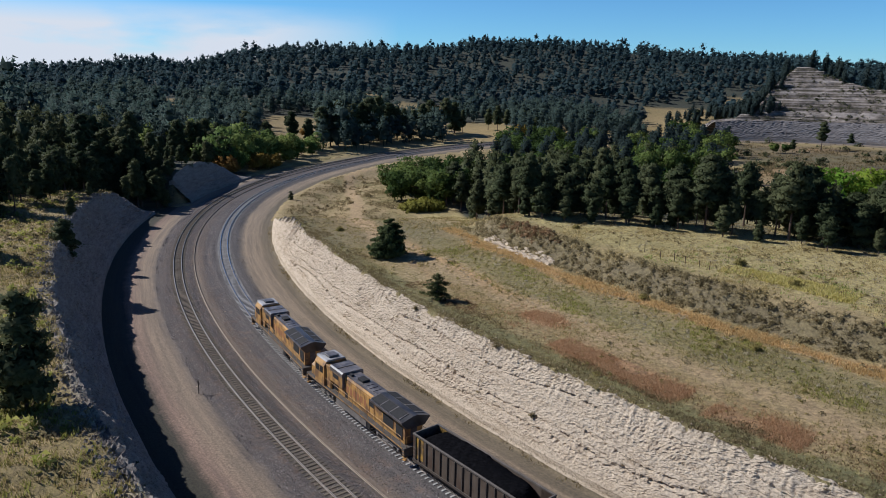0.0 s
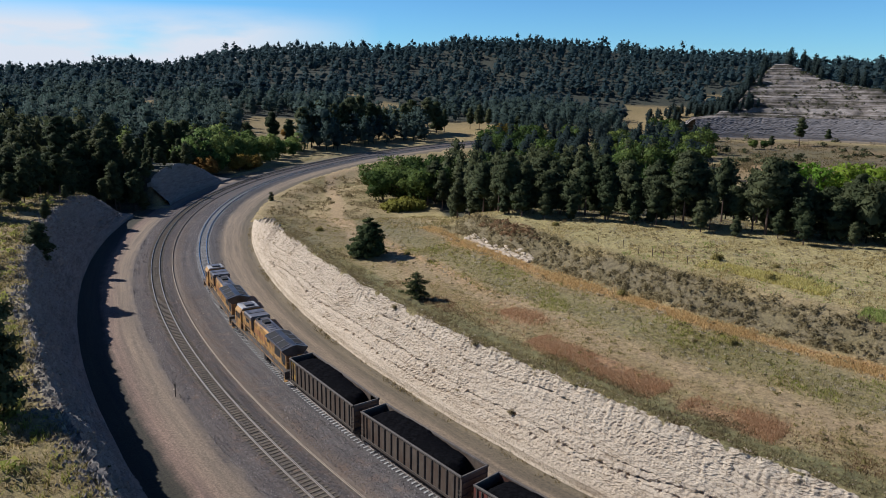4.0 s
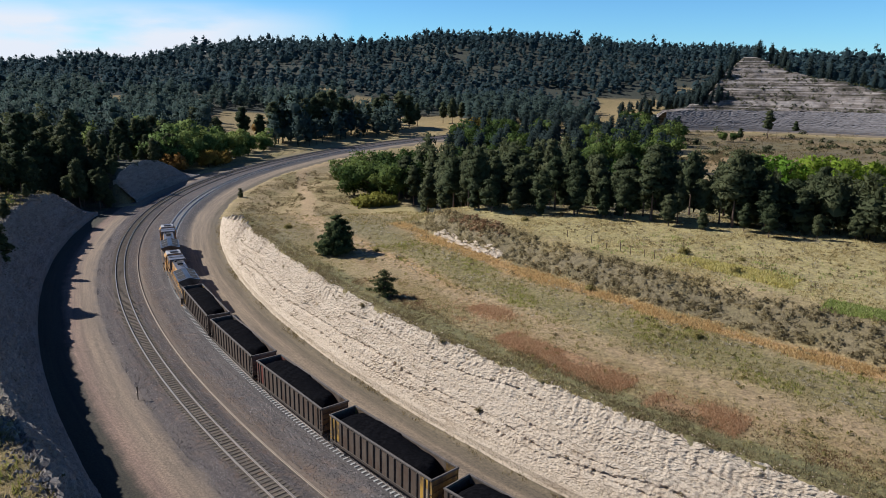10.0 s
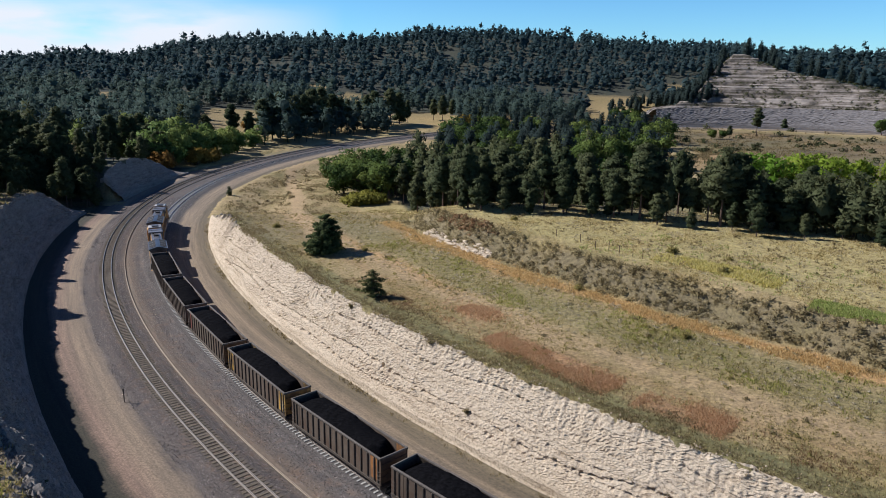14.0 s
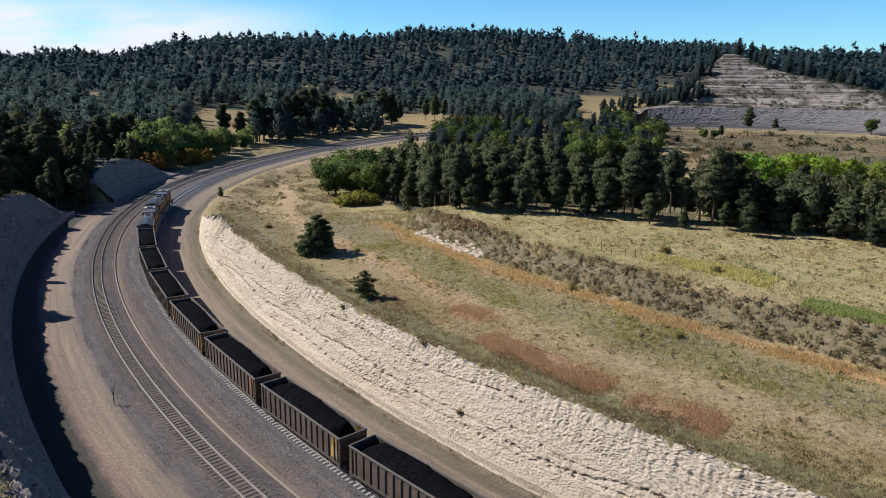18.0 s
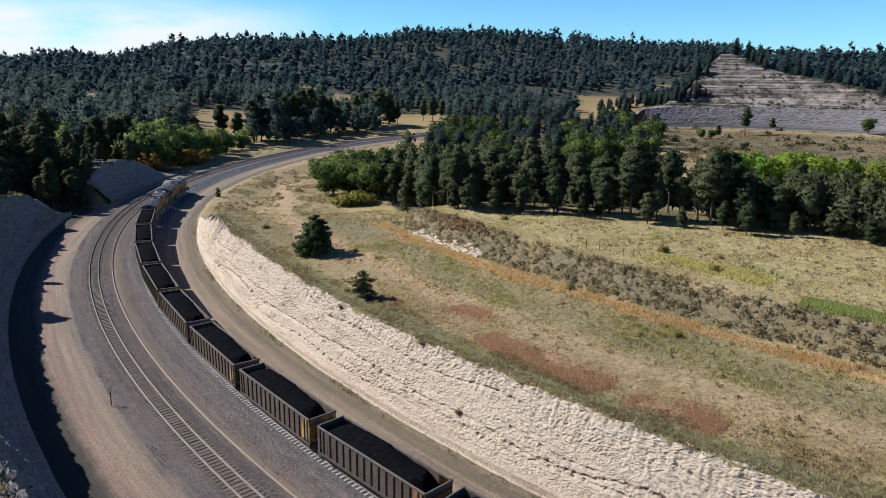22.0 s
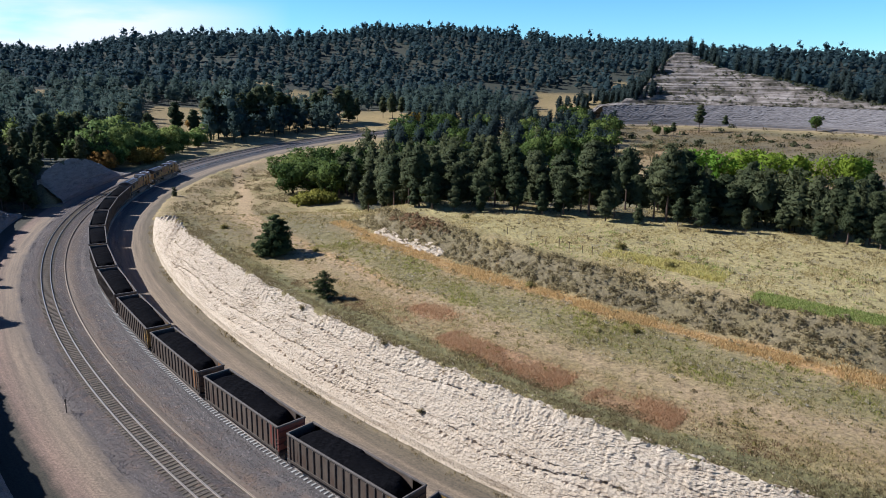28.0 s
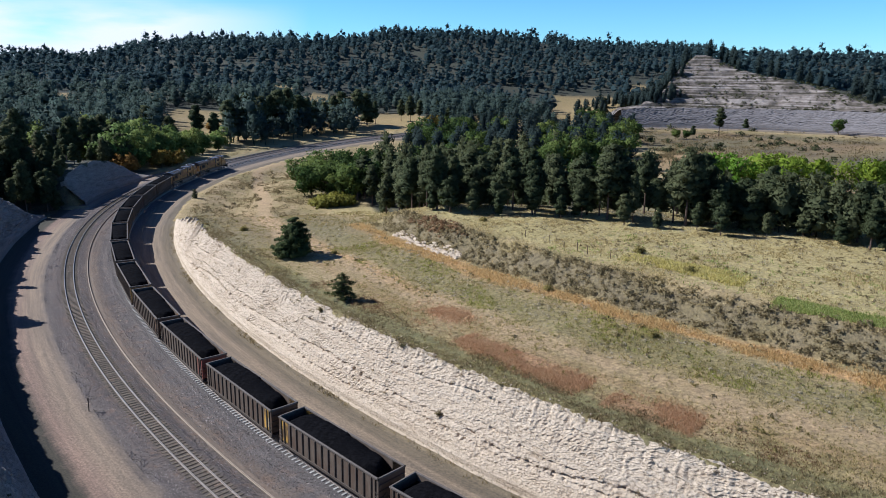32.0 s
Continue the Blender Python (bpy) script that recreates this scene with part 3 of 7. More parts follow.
def build_ground():
    gx = steps(-112, 62, 0.9, -2600, 2600)
    gy = steps(28, 170, 0.9, -900, 3200, 1.05)
    xx, yy = np.meshgrid(gx, gy, indexing="ij")
    x, y = xx.ravel(), yy.ravel()
    z = ground_height(x, y)
    me = mesh_of("ground", np.stack([x, y, z], 1), grid_faces(len(gx), len(gy))[:, ::-1], M_GROUND, True)
    s, o = to_line(x, y)
    r = np.hypot(x, y)
    wob = 1.5 * lumps(x, y, 7, 4)
    near = smooth((140 - s) / 20)
    add_attr(me, "straw", 0.8 * smooth((o - 46) / 4) * near + 0.15 * smooth((r - 300) / 60) * (o < 0))
    add_attr(me, "green", 0.55 * smooth((r - 330) / 40) * (o < -20) + (0.75 + 0.3 * lumps(x, y, 17, 12)) * smooth((o - 14) / 10) * smooth((s - 455) / 30) + 0.5 * smooth((4.5 - abs(o + wob - 32.5)) / 3) * near + 0.95 * smooth((2.3 - abs(o + wob * 0.4 - 16.2)) / 1.2) * near)
    add_attr(me, "rusty", smooth((2.0 - abs(o + wob * 0.4 - np.where(s < -19.5, 18.9, 20.4))) / 1.2) * (smooth((10.5 - abs(s + 9)) / 4) + smooth((6 - abs(s + 25.5)) / 3)) + smooth((2.0 - abs(o - 24)) / 1.5) * smooth((4 - abs(s - 7.5)) / 2) + (0.45 + 0.45 * lumps(x, y, 21, 6)) * smooth((o - 14) / 10) * smooth((s - 455) / 30) + 0.4 * smooth((2 - abs(o + wob - 22.5)) / 2) * near)
    add_attr(me, "orange", smooth((1.9 - abs(o + wob - 39.0)) / 1.6) * smooth((62 - s) / 10) + 0.35 * smooth((r - 330) / 40) * (o < -20) + 0.95 * smooth((1.9 - abs(o + wob - 27.0)) / 1.6) * smooth((s - 8) / 15) * near)
    add_attr(me, "sage", smooth((2.7 - abs(o + wob * 0.5 - 43.3)) / 1.6) * smooth((60 - s) / 10) + 0.25 * smooth((2.2 - abs(o + wob * 0.4 - 16.0)) / 1.2) * near + 0.62 * smooth((s - 38) / 30) * smooth((o - 15) / 2) * smooth((44 - o) / 6) * near + 0.15 * smooth((o - 14) / 10) * smooth((s - 455) / 30))
    trail = np.full(len(x), 99.0)
    for (ax, ay), (bx, by) in zip(TRAIL, TRAIL[1:]):
        t = np.clip(((x - ax) * (bx - ax) + (y - ay) * (by - ay)) / ((bx - ax) ** 2 + (by - ay) ** 2), 0, 1)
        trail = np.minimum(trail, np.hypot(x - ax - t * (bx - ax), y - ay - t * (by - ay)))
    add_attr(me, "bare", 0.78 * smooth((3.0 - abs(o + wob - 25.8)) / 2.5) * near + smooth((2.6 - trail) / 1.5))
    # near-black ground tone: under woods, over the western brow, in the far field
    add_attr(me, "darken", smooth((y - np.interp(x, (-60, -52, -36, -25, -12, -5, 13, 27, 39, 51, 60, 80, 130), (240, 228, 203, 185, 135, 125, 123.5, 119.5, 113.5, 113, 105, 96, 80)) - 4) / 8) * smooth((260 - y) / 20) * smooth((62 - x) / 22) * (o > 30) + np.where(s > 126, smooth((-o - 17) / 4), smooth((-o - 34) / 10) * 0.8) * (s < 200) + 2.0 * smooth((-o - 70) / 20) * smooth((r - 330) / 60) * (1 - 0.85 * meadow(x, y)) + (0.50 + 0.4 * lumps(x, y, 13, 9)) * smooth((o - 14) / 10) * smooth((112 - o) / 20) * smooth((s - 455) / 30))
    add_attr(me, "chalk", np.where((o > 0) & (o < 10.1 + face_width(s)) & (s < 121), 1, 0) + np.where((o < -20) & (o > -27) & (s < 124), 1, 0))
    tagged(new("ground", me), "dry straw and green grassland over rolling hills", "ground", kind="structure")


build_ground()


def build_trackbed():
    prof = np.array([(-22.6, -0.5), (-21, -0.62), (-19, -0.62), (-17, -0.58), (-15, -0.55), (-13.4, -0.52), (-12.4, -0.50), (-11.6, -0.46), (-11.1, -0.30), (-10.6, -0.23), (-9.5, -0.23), (-8.1, -0.23), (-7.2, -0.23), (-6.8, -0.28), (-6.2, -0.40), (-5.2, -0.40), (-4.0, -0.42), (-2.9, -0.40), (-2.3, -0.26), (-1.9, -0.23), (-0.8, -0.23), (0.8, -0.23), (1.9, -0.23), (2.3, -0.28), (3.1, -0.5), (4.0, -0.55), (5.5, -0.5), (7.2, -0.52), (8.4, -0.62), (9.4, -0.80), (10.2, -0.65), (11.2, -0.35)])
    ss = np.concatenate([np.arange(-300, -70, 6.0), np.arange(-70, 200, 1.0), np.arange(200, 661, 4.0)])
    S2, O2 = np.meshgrid(ss, prof[:, 0], indexing="ij")
    Z2 = np.broadcast_to(prof[:, 1], S2.shape) + 0.05 * lumps(S2, O2, 2.3, 2) * (abs(O2 + 4.5) > 7.2)
    Z2 = np.where((S2 > 121) & (O2 > 10.0), -0.35 - 0.35 * (O2 - 9.0), Z2)
    x, y, z = on_line(S2, O2, Z2)
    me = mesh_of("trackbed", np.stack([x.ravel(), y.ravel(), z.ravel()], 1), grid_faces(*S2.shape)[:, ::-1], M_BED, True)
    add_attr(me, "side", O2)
    add_attr(me, "along", S2)
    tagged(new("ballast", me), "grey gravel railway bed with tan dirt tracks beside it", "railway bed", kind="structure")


build_trackbed()


def rock_face(name, material, s0, s1, ds, height, o0, o1, side, label, rough=0.14, over=0.7, n=110, width=None, drop=0.45):
    """A blasted rock cutting: foot at o0, brow at o1, ragged, with a lip over the brow."""
    ss = np.arange(s0, s1 + 0.01, ds)
    u = np.linspace(-0.08, 1.0, n)
    S2, U2 = np.meshgrid(ss, u, indexing="ij")
    H = np.broadcast_to(height(ss)[:, None], S2.shape)
    O2 = o0 + (o1 - o0 if width is None else width(ss)[:, None]) * U2
    Z2 = H * np.clip(U2, -0.1, 1.0) - 0.5 * (U2 < 0.01)
    k = np.minimum(H / 5.0, 1) * np.clip(np.minimum(U2 * 6, 1), 0.15, 1)
    warp = Z2 + 0.8 * vnoise(S2 / 9, Z2 / 4, 3)
    skew = S2 * 0.12
    ridge = 0.9 * vnoise(S2 / 5.5, warp / 3.5, 1)
    for k0, (wave, amp, turn) in enumerate(((1.1, 0.40, 0.12), (0.55, 0.38, -0.2), (0.32, 0.50, 0.3), (0.21, 0.72, -0.35), (0.155, 0.80, 0.2))):
        ca, sa = math.cos(turn), math.sin(turn)
        p1, p2 = (S2 + skew) * 0.75, warp * 1.9
        ridge = ridge + amp * vnoise((p1 * ca - p2 * sa) / wave, (p1 * sa + p2 * ca) / wave, 20 + k0) * (0.55 + 0.45 * vnoise(S2 / 3.1, Z2 / 1.7, 40 + k0))
    upper = smooth((U2 - 0.45) / 0.4)
    ridge = ridge + upper * (0.42 * vnoise(S2 / 0.55 + 0.3 * Z2, Z2 / 1.6, 61) + 0.6 * vnoise(S2 / 0.33 - 0.2 * Z2, Z2 / 1.8, 62))
    pits = np.clip(vnoise(S2 / 0.42, Z2 / 0.26, 12) * 2.4 - 0.35, 0, 1) * smooth(vnoise(S2 / 9, Z2 / 2.5, 15) * 1.2 + 0.75)
    ledge = 0.55 * np.exp(-((warp - 0.20 * H - 0.4 * vnoise(S2 / 12, S2 * 0, 17)) / 0.14) ** 2) + 0.6 * np.exp(-((warp - 0.42 * H - 0.5 * vnoise(S2 / 13, S2 * 0, 18)) / 0.14) ** 2) * smooth(vnoise(S2 / 15, S2 * 0, 19) * 3 + 0.4) + np.exp(-((warp - 0.30 * H - 0.5 * vnoise(S2 / 14, S2 * 0, 7)) / 0.16) ** 2) + 0.7 * np.exp(-((warp - 0.72 * H - 0.5 * vnoise(S2 / 11, S2 * 0, 8)) / 0.12) ** 2) * smooth(vnoise(S2 / 17, S2 * 0, 9) * 3)
    O2 = O2 + side * k * (rough * ridge + 0.16 * ledge + 0.48 * ledge * pits)
    Z2 = Z2 + 0.4 * rough * k * vnoise(S2 / 0.6, Z2 / 0.4, 6) + smooth((U2 - 0.8) / 0.2) * (0.11 * vnoise(S2 / 0.6, S2 * 0, 4) + 0.16 * vnoise(S2 / 2.6, S2 * 0, 14)) * np.minimum(H / 3, 1)
    x, y, z = on_line(S2, O2, Z2)
    lip = on_line(S2[:, -1], O2[:, -1] + side * over, Z2[:, -1] - drop)
    x, y, z = (np.concatenate([a, b[:, None]], 1) for a, b in zip((x, y, z), lip))
    f = grid_faces(x.shape[0], x.shape[1])
    if side > 0:
        f = f[:, ::-1]
    me = mesh_of(name, np.stack([x.ravel(), y.ravel(), z.ravel()], 1), f, material)
    return tagged(new(name, me), label, "rock cutting", kind="structure")


rock_face("rock_wall_east", M_CHALK, -62, 121, 0.10, wall_right, 10.3, 14.6, 1, "pale chalk rock cutting, rough and sunlit", over=0.6, width=face_width, drop=0.26)
rock_face("rock_wall_west", M_CHALK_SHADED, -60, 132, 0.3, wall_left, -20.9, -26.1, -1, "chalk rock cutting in deep shade, its rock coloured darker for it", rough=0.30, n=90)
rock_face("rock_wall_far", M_CHALK_SHADED, 145.5, 191, 0.4, wall_left, -15.8, -20.6, -1, "chalk rock cutting at the bend, its rock coloured darker for shade", over=1.2)


def build_bluff():
    ss = np.arange(478, 680, 1.2)
    dd = np.concatenate([np.linspace(18.6, 27, 7), np.linspace(27.5, 95, 130)])
    S2, D2 = np.meshgrid(ss, dd, indexing="ij")
    Z2 = bluff_height(S2, D2)
    terr = 2.6
    zz = np.maximum(Z2 - 9.5, 0) + 1.1 * lumps(S2, D2, 18, 3) + 0.8 * vnoise(S2 / 9, D2 / 9, 8)
    stepz = terr * (np.floor(zz / terr) + smooth((zz / terr % 1.0) * 2.2 - 0.9))
    Z2 = np.where(Z2 > 9.6, 9.5 + 0.6 * np.maximum(stepz, 0) + 0.4 * np.maximum(zz, 0), Z2) + 0.9 * vnoise(S2 / 5, D2 / 4, 4) + 0.55 * vnoise(S2 / 2.2, D2 / 1.6, 5)
    top = bluff_top(S2)
    Z2 = np.where(D2 > 27 + (np.maximum(top - 9.5, 0)) / 0.62 + 6, -6, Z2)
    Z2 = np.where(top < 2, -4, Z2)
    x, y, z = on_line(S2, -D2, Z2)
    me = mesh_of("bluff", np.stack([x.ravel(), y.ravel(), z.ravel()], 1), grid_faces(*S2.shape), M_BLUFF)
    tagged(new("bluff", me), "terraced grey chalk bluff behind the railway", "bluff", kind="structure")


build_bluff()
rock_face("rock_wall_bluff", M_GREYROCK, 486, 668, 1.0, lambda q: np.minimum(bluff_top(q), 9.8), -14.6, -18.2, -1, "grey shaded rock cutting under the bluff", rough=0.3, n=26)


# ---- rails and sleepers ----
def build_rail(name, o, material, s0, s1, z_top=0.0, polish=None):
    prof = [(-0.075, -0.18), (0.075, -0.18), (0.075, -0.15), (0.012, -0.13), (0.012, -0.05), (0.036, -0.04), (0.036, 0.0), (-0.036, 0.0), (-0.036, -0.04), (-0.012, -0.05), (-0.012, -0.13), (-0.075, -0.15)]
    ss = np.concatenate([np.arange(s0, -70, 5.0), np.arange(max(s0, -70), min(s1, 200), 1.5), np.arange(200, s1 + 1, 3.0)])
    rows = [np.stack(on_line(ss, o + a, z_top + b), 1) for a, b in prof + prof[:1]]
    v = np.stack(rows, 1)
    me = mesh_of(name, v.reshape(-1, 3), grid_faces(v.shape[0], v.shape[1]), material)
    if polish:
        me.materials.append(polish)
        j = np.arange(len(me.polygons)) % len(prof)
        me.polygons.foreach_set("material_index", np.where((j >= 5) & (j <= 7), 1, 0).astype(np.int32))
    return new(name, me)


for k, (o, m) in enumerate(((-9.52, M_STEEL), (-8.08, M_STEEL), (-0.72, M_STEEL), (0.72, M_STEEL))):
    tagged(build_rail("rail", o, m, -290, 655, polish=M_RAILHEAD if o > -2 else M_RAILDULL), "worn steel running rail on sleepers", "rail", group="running rails")
tagged(build_rail("spare_rail", -5.8, M_RUST, -120, 300, -0.20), "rusty spare rail lying between the tracks", "rail")


def box_mesh(name, sx, sy, sz, material, bevel=0.0):
    bm = bmesh.new()
    bmesh.ops.create_cube(bm, size=1)
    bmesh.ops.scale(bm, vec=(sx, sy, sz), verts=bm.verts)
    if bevel:
        bmesh.ops.bevel(bm, geom=bm.edges[:], offset=bevel, segments=1, affect="EDGES")
    me = bpy.data.meshes.new(name)
    bm.to_mesh(me)
    bm.free()
    me.materials.append(material)
    return me


# ---- train ----
M_CARBODY = mat("weathered_car_steel", (0.082, 0.060, 0.042), (0.150, 0.112, 0.080), 2.0, 0.8, bump_k=0.15, coarse=(0.090, 0.056, 0.036), coarse_scale=0.45, vary=0.12, stretch=(1.0, 1.0, 0.35))
M_CARPOST = mat("weathered_post_steel", (0.055, 0.041, 0.030), (0.10, 0.076, 0.056), 3.0, 0.8, bump_k=0.15)
M_CARDARK = mat("dark_rusty_steel", (0.045, 0.035, 0.03), (0.10, 0.075, 0.055), 3.0, 0.8, bump_k=0.2)
M_CARRIM = mat("rubbed_rim_steel", (0.092, 0.076, 0.062), (0.165, 0.138, 0.115), 2.5, 0.75)
M_CARYELLOW = mat("faded_yellow_paint", (0.48, 0.275, 0.045), (0.65, 0.385, 0.075), 1.8, 0.6, coarse=(0.16, 0.10, 0.045), coarse_scale=0.7)
M_CARRED = mat("faded_red_paint", (0.17, 0.05, 0.035), (0.26, 0.08, 0.055), 1.8, 0.55, coarse=(0.11, 0.055, 0.04), coarse_scale=0.9)
M_CARBROWN = mat("brown_end_paint", (0.085, 0.053, 0.033), (0.145, 0.094, 0.058), 1.8, 0.6, coarse=(0.06, 0.043, 0.031), coarse_scale=0.8)
M_CAROCHRE = mat("ochre_end_paint", (0.29, 0.175, 0.045), (0.44, 0.265, 0.07), 1.8, 0.6, coarse=(0.12, 0.075, 0.035), coarse_scale=0.8)
M_CARORANGE = mat("rusty_orange_paint", (0.30, 0.125, 0.040), (0.42, 0.19, 0.06), 1.8, 0.6, coarse=(0.14, 0.075, 0.04), coarse_scale=0.8)
M_CARPATCH = mat("pale_tan_patch", (0.36, 0.275, 0.16), (0.50, 0.40, 0.25), 1.8, 0.6, coarse=(0.20, 0.15, 0.09), coarse_scale=0.9)
M_COAL = mat("coal", (0.0028, 0.0028, 0.0032), (0.0115, 0.011, 0.0125), 3.0, 0.95, bump_k=0.9, bump_scale=5, coarse=(0.0055, 0.0055, 0.0065), coarse_scale=0.4)
M_WHEEL = mat("wheel_steel", (0.06, 0.05, 0.045), (0.14, 0.12, 0.10), 4.0, 0.6, 0.4)
M_ORANGE = mat("yellow_orange_loco_paint", (0.45, 0.235, 0.066), (0.60, 0.335, 0.10), 2.2, 0.6, coarse=(0.21, 0.115, 0.055), coarse_scale=0.8, stretch=(1.6, 1.6, 0.3))
M_WALK = mat("dusty_walkway_paint", (0.072, 0.060, 0.050), (0.135, 0.115, 0.095), 2.0, 0.8, coarse=(0.06, 0.05, 0.04), coarse_scale=0.6)
M_LOCOGREY = mat("grey_loco_roof", (0.115, 0.100, 0.092), (0.23, 0.205, 0.19), 1.6, 0.34, coarse=(0.07, 0.060, 0.055), coarse_scale=0.7)
M_CABROOF = mat("pale_cab_roof", (0.38, 0.37, 0.355), (0.56, 0.545, 0.53), 1.6, 0.5, coarse=(0.18, 0.165, 0.155), coarse_scale=0.8)
M_LOCOSOOT = mat("sooty_loco_roof", (0.016, 0.015, 0.0145), (0.048, 0.044, 0.042), 1.6, 0.33, coarse=(0.07, 0.064, 0.06), coarse_scale=0.5)
M_LOCODARK = mat("sooty_loco_grille", (0.012, 0.0115, 0.011), (0.030, 0.028, 0.027), 3.0, 0.85)
M_LOCORED = mat("red_loco_lettering", (0.33, 0.13, 0.06), (0.42, 0.19, 0.08), 2.0, 0.6)
M_GLASS = mat("dark_cab_glass", (0.015, 0.017, 0.02), (0.03, 0.033, 0.036), 1.0, 0.12)
M_SILVER = mat("silver_truck_paint", (0.13, 0.115, 0.10), (0.25, 0.225, 0.20), 2.5, 0.6)
TRAIN = []


def boxes_bm(items):
    """One bmesh from boxes (x0, x1, y0, y1, z0, z1), edges lightly broken."""
    bm = bmesh.new()
    for x0, x1, y0, y1, z0, z1 in items:
        r = bmesh.ops.create_cube(bm, size=1, matrix=Matrix.LocRotScale(((x0 + x1) / 2, (y0 + y1) / 2, (z0 + z1) / 2), None, (x1 - x0, y1 - y0, z1 - z0)))
        e = {e for v in r["verts"] for e in v.link_edges}
        w = min(x1 - x0, y1 - y0, z1 - z0)
        if w > 0.12:
            bmesh.ops.bevel(bm, geom=list(e), offset=min(0.03, w * 0.12), segments=1, affect="EDGES")
    return bm


def prism_bm(outline, x0, x1):
    """An outline in y, z drawn out along x."""
    bm = bmesh.new()
    a = [bm.verts.new((x0, y, z)) for y, z in outline]
    b = [bm.verts.new((x1, y, z)) for y, z in outline]
    n = len(a)
    for i in range(n):
        bm.faces.new((a[i], a[(i + 1) % n], b[(i + 1) % n], b[i]))
    bm.faces.new(a[::-1])
    bm.faces.new(b)
    bmesh.ops.recalc_face_normals(bm, faces=bm.faces[:])
    return bm


def rod_bm(points, r=0.025, sides=6):
    """A bent rod through points."""
    bm = bmesh.new()
    for p, q in zip(points, points[1:]):
        p, q = Vector(p), Vector(q)
        d = q - p
        m = Matrix.Translation((p + q) / 2) @ d.to_track_quat("Z", "Y").to_matrix().to_4x4()
        bmesh.ops.create_cone(bm, cap_ends=True, segments=sides, radius1=r, radius2=r, depth=d.length + r, matrix=m)
    return bm


def wheel_bm(r=0.46):
    bm = bmesh.new()
    for rad, dep, y in ((r, 0.10, 0), (r + 0.03, 0.03, 0.06), (r * 0.45, 0.16, 0)):
        bmesh.ops.create_cone(bm, cap_ends=True, segments=18, radius1=rad, radius2=rad, depth=dep, matrix=Matrix.Translation((0, y, 0)) @ Matrix.Rotation(radians(90), 4, "X"))
    return bm


WHEEL_MESH = bpy.data.meshes.new("wheel")
_w = wheel_bm()
_w.to_mesh(WHEEL_MESH)
_w.free()
WHEEL_MESH.materials.append(M_WHEEL)


def link(name, me, parent, m=None, label=""):
    ob = new(name, me)
    ob.parent = parent
    if m is not None:
        ob.matrix_basis = m
    if label:
        tagged(ob, label)
    return ob


def truck(parent, x, axles, half, material):
    """A bogie: side frames with springs, a bolster, its wheels."""
    side = 0.98
    items = []
    for sy in (-1, 1):
        y0, y1 = sorted((sy * (side - 0.08), sy * (side + 0.08)))
        items += [(x - half - 0.25, x + half + 0.25, y0, y1, 0.62, 0.80), (x - half * 0.55, x + half * 0.55, y0, y1, 0.28, 0.46)]
        for a in axles:
            items.append((x + a - 0.16, x + a + 0.16, y0 - 0.03, y1 + 0.03, 0.36, 0.66))
        items.append((x - 0.22, x + 0.22, y0, y1, 0.3, 0.7))
    items.append((x - 0.2, x + 0.2, -side, side, 0.5, 0.78))
    bogie = part("bogie", boxes_bm(items), material, parent)
    for a in axles:
        for sy in (-1, 1):
            link("wheel", WHEEL_MESH, bogie, pose(x + a, sy * 0.75, 0.46, 0, 0, 0 if sy < 0 else 180))
    return bogie


def coal_load():
    """Heaped coal with sloping ends, rough on top."""
    nx, ny = 60, 13
    u, v = np.meshgrid(np.linspace(-1, 1, nx), np.linspace(-1, 1, ny), indexing="ij")
    x, y = u * 7.05, v * 1.42
    e = np.clip(((1 - abs(u)) * 7.05 - np.where(u > 0, 0, 0.9 * v ** 2)) / np.where(u > 0, 1.3, 1.9), 0, 1)
    z = np.where(u > 0, 3.12, 2.55) + np.where(u > 0, 0.84, 1.41) * smooth(e) * (1 - 0.28 * v ** 2) + 0.10 * smooth(e) * np.sin(u * 4 + 1)
    z = z + 0.05 * lumps(x, y, 0.5, 2) + 0.04 * lumps(x, y, 0.21, 5)
    me = mesh_of("coal_load", np.stack([x.ravel(), y.ravel(), z.ravel()], 1), grid_faces(nx, ny), M_COAL)
    return me


M_COAL.node_tree.nodes["Principled BSDF"].inputs["Specular IOR Level"].default_value = 0.02
COAL_MESH = coal_load()
POST_MESH = box_mesh("side_post", 0.16, 0.12, 2.25, M_CARPOST, 0.02)
RUNG_MESH = box_mesh("rung", 0.42, 0.05, 0.035, M_CARRIM)


